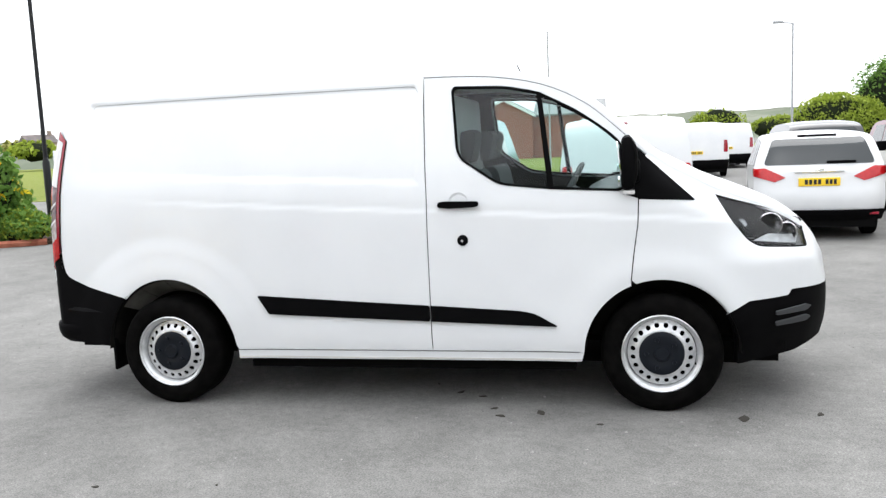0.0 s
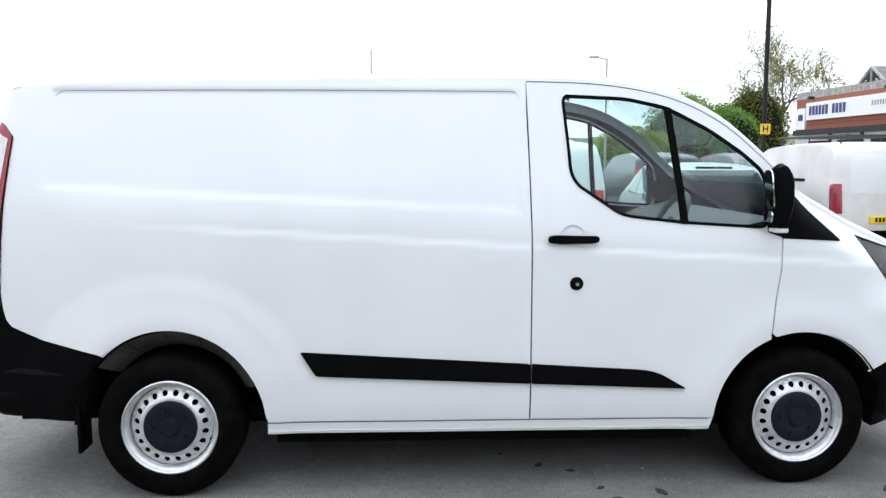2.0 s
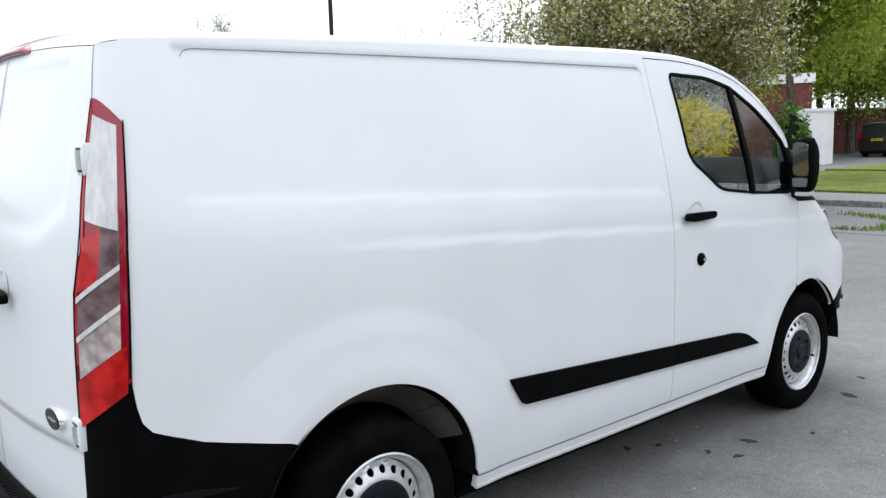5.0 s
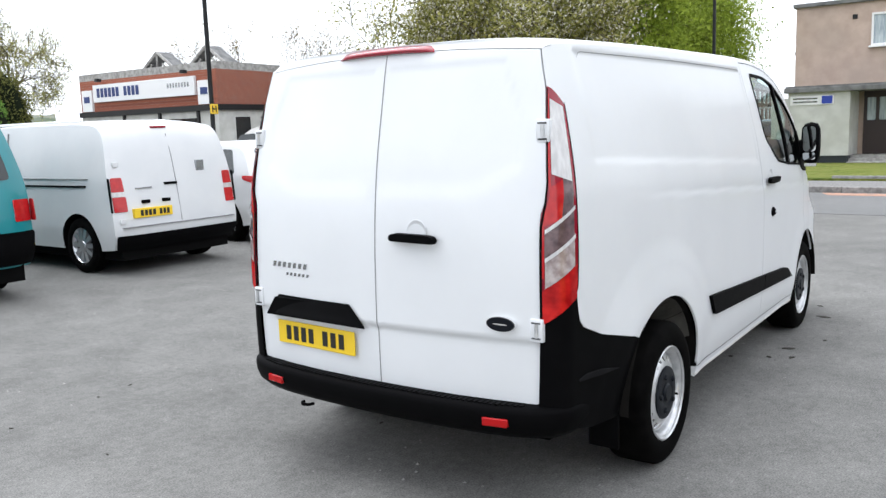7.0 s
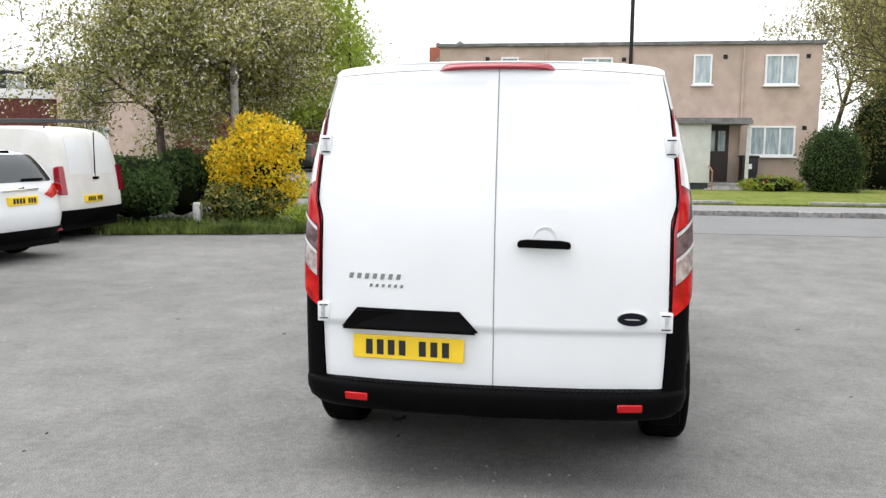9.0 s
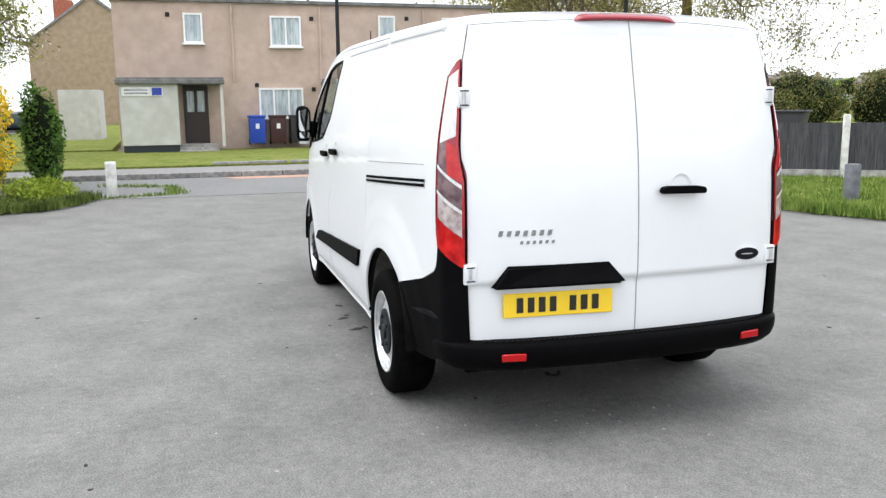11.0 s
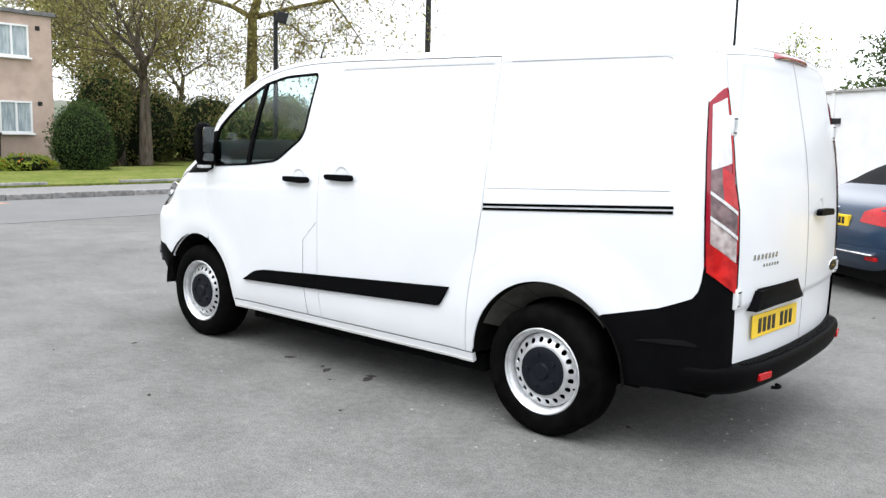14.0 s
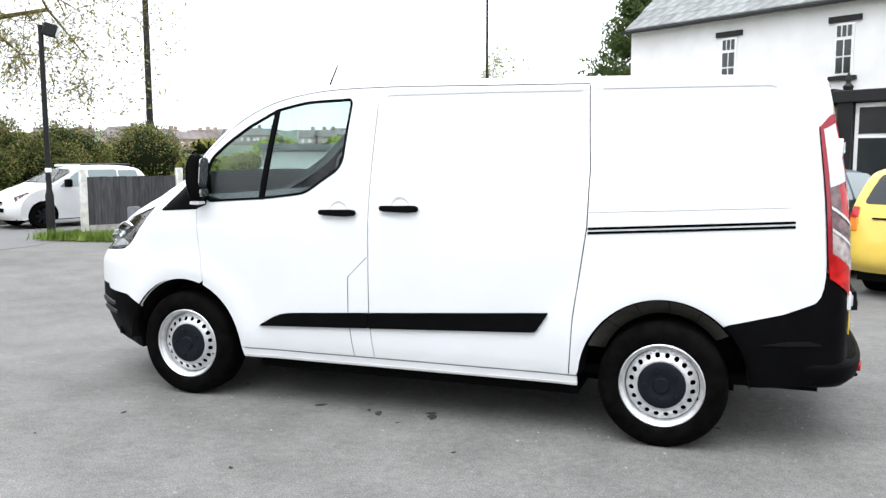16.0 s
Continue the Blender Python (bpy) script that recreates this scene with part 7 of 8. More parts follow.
# champagne people carrier
V5 = [(0.10, 0.30), (0.0, 0.42), (0.0, 0.62), (0.05, 0.95), (0.12, 1.05), (0.30, 1.50), (0.50, 1.66), (1.4, 1.72), (2.5, 1.68), (2.9, 1.58), (3.7, 1.08), (4.35, 0.92), (4.58, 0.7), (4.6, 0.38), (4.5, 0.28)]
bv, br = vehicle("people_carrier", "champagne people carrier with dark rear window", (-5.0, 6.35, 0), 90, 1.82, V5, (0.88, 3.6), 0.32, BEIGE,
    windows=[[(0.6, 1.12), (1.5, 1.12), (1.5, 1.54), (0.75, 1.52)], [(1.6, 1.12), (2.5, 1.12), (2.5, 1.56), (1.6, 1.56)]], rear_window=(1.10, 1.52, 0.72, 0.64),
    lamps=[([(0.76, 0.86), (0.90, 0.86), (0.84, 1.35), (0.76, 1.3)], REDL)], bumper=(0.34, 0.56, BEIGE), plate=(0.2, 0.82), belt=1.0, tumble=0.17, plan=0.12, group="parked row by the yard")
for (y0, z0, w, h, mt, nm) in ((0, 0.62, 1.7, 0.03, BLACKPL, "bumper_gap"), (0, 1.03, 1.3, 0.03, CHROME, "tailgate_strip"), (-0.2, 1.12, 0.5, 0.03, BLACKPL, "rear_wiper")):
    bm = bmesh.new()
    x = br(y0, z0)[0]
    box(bm, x - 0.04, x + 0.12, y0 - w / 2, y0 + w / 2, z0 - h / 2, z0 + h / 2, 0.006)
    part(nm, bm, mt, bv)

vehicle("blue_hatchback", "bright blue hatchback beside the planted corner", (-6.75, 9.2, 0), 90, 1.70, V5, (0.88, 3.6), 0.32, paint("bright_blue_paint", (0.02, 0.07, 0.32)), rear_window=(1.10, 1.45, 0.62, 0.54), lamps=[([(0.68, 0.86), (0.82, 0.86), (0.78, 1.2), (0.68, 1.2)], REDL)], belt=1.0, tumble=0.17, plan=0.12, group="parked row by the yard", step=0.1)
# second row: white vans, black car, maroon people carrier
for x, y in ((5.57, 24.4), (7.45, 31.4)):
    vehicle("panel_van", "white panel van in the second row", (x, y, 0), 90, 1.85, V2, (0.78, 4.0), 0.33, WHITE2, lamps=[([(0.74, 0.86), (0.88, 0.86), (0.87, 1.26), (0.76, 1.26)], DKRED)], bumper=(0.30, 0.60, BLACKPL), plate=(0.2, 0.8), belt=1.1, cat="van", group="second row of vehicles", step=0.12)
vehicle("black_car", "black hatchback in the second row", (7.6, 15.5, 0), 90, 1.80, V5, (0.88, 3.6), 0.32, BLACKC, rear_window=(1.10, 1.52, 0.72, 0.64), lamps=[([(0.76, 0.86), (0.90, 0.86), (0.84, 1.35), (0.76, 1.3)], REDL)], plate=(0, 0.8), belt=1.0, group="second row of vehicles", step=0.12)
vehicle("people_carrier", "maroon people carrier facing the yard", (10.3, 19.4, 0), -90, 1.85, V5, (0.88, 3.6), 0.32, MAROON, windows=[[(0.6, 1.12), (1.5, 1.12), (1.5, 1.54), (0.75, 1.52)], [(1.6, 1.12), (2.5, 1.12), (2.5, 1.56), (1.6, 1.56)]], belt=1.0, tumble=0.17, windscreen=((3.62, 1.13), (2.95, 1.55)), front_lamps=[([(4.2, 0.72), (4.5, 0.66), (4.48, 0.8), (4.2, 0.9)], CLEARL)], group="second row of vehicles", step=0.12)
vehicle("white_car", "white hatchback in the second row", (12.9, 15.5, 0), -90, 1.8, V3, (0.88, 3.53), 0.31, WHITE2, windows=[[(1.33, 1.0), (2.15, 0.98), (2.15, 1.40), (1.38, 1.39)]], belt=0.95, tumble=0.17, windscreen=((3.25, 1.07), (2.68, 1.36)), group="second row of vehicles", step=0.12)

# blue soft-top
V6 = [(0.14, 0.28), (0.02, 0.38), (0.0, 0.56), (0.05, 0.78), (0.10, 0.92), (0.75, 1.02), (1.2, 1.32), (1.6, 1.40), (2.2, 1.38), (2.45, 1.32), (3.05, 0.98), (3.95, 0.82), (4.25, 0.62), (4.3, 0.34), (4.2, 0.25)]
uv, ur = vehicle("soft_top_car", "metallic blue convertible with raised black soft top", (0.22, -4.72, 0), 233, 1.76, V6, (0.80, 3.32), 0.315, BLUE,
    pane=PALEGLASS, windows=[[(0.98, 0.97), (1.95, 0.97), (1.95, 1.30), (1.28, 1.28)], [(2.0, 0.97), (2.95, 0.95), (2.46, 1.28), (2.0, 1.30)]], lamps=[([(0.40, 0.74), (0.87, 0.70), (0.88, 0.88), (0.62, 0.90), (0.42, 0.84)], REDL)],
    side_lamps=[([(0.09, 0.70), (0.30, 0.74), (0.42, 0.86), (0.13, 0.90)], REDL)], bumper=(0.28, 0.50, BLUE), plate=(0.0, 0.68), belt=0.92, tumble=0.2, plan=0.18, roof_mat=SOFT, roof_from=lambda p: 0.78 < p[0] < 2.4 and p[1] > 1.0, mirrors=(2.75, 0.98))
for (y0, z0, w, h, mt, nm) in ((0, 0.44, 1.3, 0.015, CHROME, "bumper_strip"), (0, 0.845, 0.12, 0.04, CHROME, "badge"), (-0.6, 0.40, 0.14, 0.04, REDREF, "reflector"), (0.6, 0.40, 0.14, 0.04, REDREF, "reflector")):
    bm = bmesh.new()
    x = ur(y0, z0)[0]
    box(bm, x - 0.045, x + 0.02, y0 - w / 2, y0 + w / 2, z0 - h / 2, z0 + h / 2, 0.004)
    part(nm, bm, mt, uv)

# small yellow hatchback
V7 = [(0.10, 0.28), (0.0, 0.36), (0.0, 0.52), (0.06, 0.80), (0.10, 0.92), (0.28, 1.28), (0.46, 1.40), (1.2, 1.45), (1.9, 1.42), (2.15, 1.34), (2.7, 0.98), (3.15, 0.84), (3.35, 0.62), (3.37, 0.34), (3.28, 0.25)]
yv, yr = vehicle("small_hatchback", "small yellow hatchback with orange tail lamps", (-2.04, -4.17, 0), 235, 1.52, V7, (0.62, 2.82), 0.27, YELLOW,
    windows=[[(0.55, 0.98), (1.25, 0.98), (1.25, 1.32), (0.68, 1.30)], [(1.3, 0.98), (2.35, 0.96), (2.0, 1.30), (1.3, 1.33)]], rear_window=(0.99, 1.30, 0.62, 0.52),
    lamps=[([(0.64, 0.70), (0.75, 0.70), (0.745, 0.95), (0.65, 0.95)], AMBER)], bumper=(0.28, 0.60, YELLOW), plate=(0.0, 0.62), belt=0.92, tumble=0.13, plan=0.1)
for k in (1, -1):
    sheet("lamp_top", rounded([(k * 0.65, 0.84), (k * 0.745, 0.84), (k * 0.735, 0.95), (k * 0.65, 0.95)][::k], 0.01, 2), [], yr, REDL, yv, "", 0.08, 0.01, True, 0.018)
bm = bmesh.new()
box(bm, yr(0.3, 0.84)[0] - 0.012, yr(0.3, 0.84)[0] + 0.01, 0.25, 0.48, 0.835, 0.85)
part("lettering_bar", bm, BLACKPL, yv, "", False)

# white hatchback on the road behind the fence
V8 = [(0.12, 0.28), (0.0, 0.40), (0.0, 0.60), (0.06, 0.90), (0.22, 1.22), (0.38, 1.44), (1.0, 1.50), (1.9, 1.48), (2.2, 1.40), (2.85, 1.02), (3.5, 0.86), (3.82, 0.62), (3.85, 0.34), (3.75, 0.22)]
V9 = [(x * 0.88, z * 0.88) for x, z in V8]
sc = lambda p: [(x * 0.88, z * 0.88) for x, z in p]
hv, _ = vehicle("white_hatchback", "white hatchback with black wheels behind the fence", (13.11, -11.2, 0.004), 70, 1.50, V9, (0.57, 2.71), 0.265, WHITE2,
    windows=[sc([(0.5, 0.99), (1.1, 0.98), (1.1, 1.36), (0.62, 1.36)]), sc([(1.15, 0.98), (1.9, 0.97), (1.9, 1.38), (1.15, 1.38)]), sc([(1.95, 0.97), (2.68, 0.98), (2.2, 1.33), (1.95, 1.38)])], belt=0.84, tumble=0.14, plan=0.20, windscreen=((2.45, 0.93), (1.98, 1.23)), pane=PALEGLASS,
    front_lamps=[(sc([(3.30, 0.74), (3.66, 0.64), (3.70, 0.76), (3.40, 0.88)]), GREYL), (sc([(3.42, 0.77), (3.62, 0.69), (3.64, 0.76), (3.46, 0.83)]), CLEARL), (sc([(3.58, 0.36), (3.74, 0.36), (3.74, 0.46), (3.60, 0.48)]), BLACKPL)], mirrors=(2.15, 0.86), spokes=7, rim=CAP)
for y0, y1, z0, z1, nm in ((-0.38, 0.38, 0.36, 0.44, "lower_grille"), (-0.28, 0.28, 0.54, 0.58, "upper_grille")):
    bm = bmesh.new()
    box(bm, 3.34, 3.40, y0, y1, z0, z1, 0.01)
    part(nm, bm, BLACKPL, hv, "black grille slot")
# cars up the side road
vehicle("black_car", "black people carrier on the side road", (40.6, 14.3, 0.012), 4, 1.80, V5, (0.88, 3.6), 0.32, BLACKC, windows=[[(0.6, 1.12), (1.5, 1.12), (1.5, 1.54), (0.75, 1.52)], [(1.6, 1.12), (2.5, 1.12), (2.5, 1.56), (1.6, 1.56)]], rear_window=(1.10, 1.52, 0.72, 0.64), lamps=[([(0.76, 0.86), (0.90, 0.86), (0.84, 1.35), (0.76, 1.3)], DKRED)], plate=(0, 0.8), belt=1.0, tumble=0.17, group="cars on the side road", step=0.12)
for i, (mt, lb) in enumerate(((BLUE, "dark blue hatchback on the side road"), (REDC, "red hatchback on the side road"), (BLACKC, "dark hatchback on the side road"))):
    vehicle("parked_car", lb, (61 + 6 * i, 13.6 + 0.9 * i, 0.012), 9, 1.75, V8, (0.65, 3.08), 0.30, mt, windows=[[(0.5, 0.99), (1.9, 0.97), (1.9, 1.38), (0.62, 1.36)]], rear_window=(1.0, 1.36, 0.62, 0.55), belt=0.95, tumble=0.16, group="cars on the side road", step=0.14)

# ---- trees, hedges, bushes ----
def leafm(name, a, b, scale=2.0, tr=0.0):
    m = mat(name, a, 0.7, spec=0.2)
    n, l = m.node_tree.nodes, m.node_tree.links
    geo = n.new("ShaderNodeNewGeometry")
    ramp = n.new("ShaderNodeValToRGB")
    ramp.color_ramp.elements[0].color, ramp.color_ramp.elements[1].color = (*a, 1), (*b, 1)
    l.new(geo.outputs["Random Per Island"], ramp.inputs["Fac"])
    l.new(ramp.outputs["Color"], n["Principled BSDF"].inputs["Base Color"])
    thin = n.new("ShaderNodeBsdfTranslucent")
    l.new(ramp.outputs["Color"], thin.inputs["Color"])
    both = n.new("ShaderNodeMixShader")
    both.inputs[0].default_value = 0.42
    l.new(n["Principled BSDF"].outputs[0], both.inputs[1])
    l.new(thin.outputs[0], both.inputs[2])
    l.new(both.outputs[0], n["Material Output"].inputs["Surface"])
    return m


LF_OLIVE = leafm("olive_spring_leaf", (0.12, 0.13, 0.03), (0.46, 0.44, 0.15))
LF_GREEN = leafm("fresh_green_leaf", (0.16, 0.22, 0.025), (0.36, 0.44, 0.06))
LF_MOSS = leafm("brownish_green_leaf", (0.07, 0.08, 0.018), (0.22, 0.22, 0.06))
LF_DARK = leafm("dark_green_leaf", (0.03, 0.055, 0.018), (0.08, 0.13, 0.035))
LF_BRIGHT = leafm("bright_green_leaf", (0.08, 0.17, 0.03), (0.2, 0.34, 0.07))
LF_YELLOW = leafm("golden_leaf", (0.72, 0.46, 0.015), (0.92, 0.72, 0.05))
LF_BLOSSOM = leafm("pale_blossom", (0.60, 0.57, 0.48), (0.82, 0.79, 0.72))
LF_BROWN = leafm("brown_bud_leaf", (0.15, 0.12, 0.05), (0.30, 0.25, 0.10))
LF_CONIF = leafm("conifer_needles", (0.05, 0.085, 0.025), (0.13, 0.17, 0.06))
BARK = mat("grey_brown_bark", (0.10, 0.08, 0.06), 0.95, spec=0.1)
vary(BARK, (0.06, 0.05, 0.038), (0.15, 0.125, 0.095), 9, 6, bump=0.7, bscale=30, stretch=(1, 1, 0.25), dist=0.02)
MOSSBARK = mat("mossy_bark", (0.11, 0.09, 0.03), 0.95, spec=0.1)
vary(MOSSBARK, (0.06, 0.05, 0.03), (0.17, 0.14, 0.04), 6, 6, bump=0.7, bscale=30, stretch=(1, 1, 0.25), dist=0.02)
# near-black green painted in for the shade inside bushes
CORE = mat("inner_shade_dark", (0.012, 0.016, 0.008), 1.0, spec=0.05)


def leaves(name, pts, size, material, parent, rng, label="", jitter=0.0, flat=0.3):
    n = len(pts)
    if n == 0:
        return None
    pts = pts + rng.normal(0, jitter, pts.shape) if jitter else pts
    d = rng.normal(0, 1, (n, 3))
    d /= np.linalg.norm(d, axis=1)[:, None]
    e = np.cross(d, rng.normal(0, 1, (n, 3)))
    e /= np.linalg.norm(e, axis=1)[:, None]
    s = size * (0.6 + 0.8 * rng.random(n))[:, None]
    v = np.stack([pts - d * s, pts + e * s * 0.45, pts + d * s, pts - e * s * 0.45], 1)
    me = bpy.data.meshes.new(name)
    me.vertices.add(4 * n)
    me.vertices.foreach_set("co", v.reshape(-1))
    me.loops.add(4 * n)
    me.loops.foreach_set("vertex_index", np.arange(4 * n, dtype=np.int32))
    me.polygons.add(n)
    me.polygons.foreach_set("loop_start", np.arange(0, 4 * n, 4, dtype=np.int32))
    me.update(calc_edges=True)
    me.materials.append(material)
    ob = new(name, me)
    ob.parent = parent
    if label:
        ob["label"] = label
    return ob


def skeleton_tree(rng, height, trunk_r, fork, spread, levels, kids, droop=0.0, lean=(0, 0), up=0.35):
    """Branch pieces (p0, p1, r0, r1) and twig tips."""
    segs, tips = [], []

    def grow(p, d, length, r, lev):
        n = 3 if lev < 2 else 2
        for i in range(n):
            d = (d + rng.normal(0, 0.10 + 0.05 * lev, 3) + np.array([0, 0, 0.03 - droop * lev])).astype(float)
            d /= np.linalg.norm(d)
            q = p + d * length / n
            r1 = r * (0.86 if lev < 2 else 0.75)
            segs.append((p, q, r, r1, lev))
            p, r = q, r1
            if lev >= levels - 1:
                tips.append(q)
            if lev < levels and (i > 0 or lev > 0):
                k = kids if lev > 0 else kids + 1
                for _ in range(k if i == n - 1 else max(1, k - 1)):
                    a = rng.random() * 6.283
                    o = np.cross(d, [math.cos(a), math.sin(a), 0.3])
                    o /= np.linalg.norm(o) + 1e-9
                    nd = d * (1 - spread) + o * spread + np.array([0, 0, up * 0.3])
                    nd /= np.linalg.norm(nd)
                    grow(p, nd, length * (0.62 + 0.2 * rng.random()), r * 0.62, lev + 1)

    d0 = np.array([lean[0], lean[1], 1.0])
    d0 /= np.linalg.norm(d0)
    p = np.zeros(3)
    q = p + d0 * fork
    segs.append((p, q, trunk_r, trunk_r * 0.8, 0))
    grow(q, d0, (height - fork) * 0.5, trunk_r * 0.8, 0)
    return segs, np.array(tips)


def tree(label, loc, height, trunk_r, fork, foliage, seed, spread=0.55, levels=4, kids=2, squash=1.0, lean=(0, 0), bark=None, twig_r=0.004, jitter=0.3, width=1.0, droop=0.0, up=0.35):
    """foliage: list of (material, leaves a tip, leaf size, name)."""
    rng = np.random.default_rng(seed)
    t = thing("tree", label, "tree", loc)
    segs, tips = skeleton_tree(rng, height, trunk_r, fork, spread, levels, kids, droop, lean, up)
    top = max(s[1][2] for s in segs)
    k = np.array([width * height / top, width * height / top, height / top])
    bm = bmesh.new()
    tw = bmesh.new()
    for p, q, r0, r1, lev in segs:
        if lev <= 1:
            tube(bm, p * k, q * k, r0, r1, 9 if lev == 0 else 6, False)
        else:
            tube(tw, p * k, q * k, max(r0, twig_r), max(r1, twig_r), 4 if lev < 3 else 3, False)
    part("trunk", bm, bark or BARK, t, "rough trunk and main limbs")
    part("branchwork", tw, bark or BARK, t, "thin branching twigs")
    for m, n, s, nm in foliage:
        pts = np.repeat(tips * k, n, axis=0) if n >= 1 else (tips * k)[rng.random(len(tips)) < n]
        leaves(nm, pts + rng.normal(0, jitter, pts.shape), s, m, t, rng)
    return t


def lumps(rng, n, radii, k=26, lo=0.72, full=False):
    """Points on a lumpy round mass."""
    c = rng.normal(0, 1, (k, 3))
    c /= np.linalg.norm(c, axis=1)[:, None]
    if not full:
        c[:, 2] = np.abs(c[:, 2]) * 0.95 - 0.25
    r = lo + (1 - lo) * rng.random(k)
    i = rng.integers(0, k, n)
    d = rng.normal(0, 1, (n, 3))
    d /= np.linalg.norm(d, axis=1)[:, None]
    p = c[i] * r[i][:, None] * 0.72 + d * 0.36 * (0.75 + 0.35 * rng.random((n, 1)))
    return p * np.array(radii)


def bush(name, label, loc, radii, foliage, seed, cat="bush", core=True, k=26, group="", full=False, fill=0.66, lo=0.72):
    rng = np.random.default_rng(seed)
    b = thing(name, label, cat, loc, 0, group)
    for m, n, s, nm in foliage:
        p = lumps(np.random.default_rng(seed), n, radii, k, lo, full)
        p = p[p[:, 2] > -radii[2] * 0.95]
        leaves(nm, p, s, m, b, rng, jitter=0.03)
    # solid dark core added to stand for shade between the leaves
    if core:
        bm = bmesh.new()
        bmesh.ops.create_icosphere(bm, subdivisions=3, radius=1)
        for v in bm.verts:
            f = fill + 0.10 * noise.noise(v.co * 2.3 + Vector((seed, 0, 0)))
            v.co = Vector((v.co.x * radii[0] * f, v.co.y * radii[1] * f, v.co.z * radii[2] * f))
        part("shade_core", bm, CORE, b, "dark core painted as the shade inside")
    return b


tree("blossoming crab apple with olive spring leaves and pale flowers", (12.6, 8.2, 0.05), 5.9, 0.13, 1.1, [(LF_OLIVE, 15, 0.046, "leaves"), (LF_BLOSSOM, 7, 0.034, "blossom")], 21, 0.6, 4, 3, jitter=0.15, width=0.92, twig_r=0.008)
tree("blossoming crab apple with olive spring leaves and pale flowers", (13.2, 6.7, 0.05), 5.4, 0.11, 1.1, [(LF_OLIVE, 15, 0.046, "leaves"), (LF_BLOSSOM, 7, 0.034, "blossom")], 23, 0.6, 4, 3, jitter=0.16, width=1.0, twig_r=0.008)
tree("fresh green roadside tree", (21.5, 8.8, 0.1), 7.6, 0.16, 1.9, [(LF_GREEN, 12, 0.075, "leaves")], 25, 0.55, 4, 3, jitter=0.28, width=0.9)
tree("fresh green roadside tree", (39.0, 18.6, 0.0), 10.5, 0.25, 2.4, [(LF_GREEN, 16, 0.095, "leaves")], 26, 0.55, 4, 3, jitter=0.4)
tree("fresh green roadside tree", (47.0, 18.4, 0.0), 12.0, 0.28, 2.8, [(LF_GREEN, 16, 0.10, "leaves")], 27, 0.55, 4, 3, jitter=0.45)
tree("fresh green roadside tree", (52.0, 17.6, 0.0), 11.5, 0.28, 2.8, [(LF_GREEN, 15, 0.10, "leaves")], 28, 0.55, 4, 3, jitter=0.45)
for i, (x, y, h, f) in enumerate(((36.0, 19.5, 9.5, 2.2), (43.0, 20.5, 12.0, 2.0), (50.0, 21.5, 12.5, 2.2), (51.5, 17.6, 11.0, 1.8), (44.5, 18.8, 9.5, 1.5))):
    tree("fresh green roadside tree", (x, y, 0.2), h, 0.24, f, [(LF_GREEN, 15, 0.105, "leaves")], 180 + i, 0.58, 4, 3, jitter=0.5, width=1.1)
tree("sparse grey spring tree", (31.0, 19.5, 0.1), 9.5, 0.2, 3.0, [(LF_BROWN, 1, 0.06, "foliage")], 29, 0.5, 5, 2, jitter=0.15, up=0.6)
tree("pale budding tree by the showroom", (35.5, 72.0, 0.0), 13.6, 0.32, 3.0, [(LF_OLIVE, 7, 0.085, "leaves")], 30, 0.56, 5, 2, jitter=0.3, width=0.9, up=0.45, twig_r=0.022)
tree("bare budding tree behind the showroom", (33, 40, 0.0), 9.5, 0.2, 3.0, [(LF_BROWN, 0.6, 0.07, "foliage")], 31, 0.5, 5, 2, jitter=0.15, up=0.6)
tree("bare budding tree behind the showroom", (36, 36, 0.0), 9.0, 0.2, 3.0, [(LF_BROWN, 0.6, 0.07, "foliage")], 32, 0.5, 5, 2, jitter=0.15, up=0.6)
for i, (x, y, h) in enumerate(((36.5, -12.6, 10.5), (34.5, -14.4, 10.0), (28.0, -12.6, 5.6), (31.5, -17.5, 8.6))):
    tree("brownish budding tree behind the houses", (x, y, 0.1), h, 0.17, 1.6, [(LF_BROWN, 3 if i < 2 else 1, 0.08, "foliage"), (LF_OLIVE, 7 if i < 2 else 2, 0.075, "leaves")], 40 + i, 0.55, 5, 2, jitter=0.3, up=0.4)
tree("spreading spring tree with many upright stems", (26.6, -12.8, 0.14), 8.2, 0.27, 2.3, [(LF_BROWN, 1, 0.045, "foliage"), (LF_OLIVE, 2, 0.05, "leaves")], 50, 0.46, 5, 2, jitter=0.25, width=1.25, up=0.5, twig_r=0.010)
tree("tall bare tree with mossy trunk", (27.4, -18.3, 0.14), 12.0, 0.33, 3.4, [(LF_OLIVE, 1.5, 0.075, "leaves"), (LF_BROWN, 0.8, 0.07, "foliage")], 52, 0.72, 6, 2, jitter=0.3, bark=MOSSBARK, width=1.35, twig_r=0.010, droop=0.12)
tree("far sparse tree beyond the inn", (22.0, -72.0, 0.0), 11.5, 0.25, 4.0, [(LF_GREEN, 1.0, 0.16, "leaves")], 54, 0.5, 4, 2, jitter=0.5, twig_r=0.02)

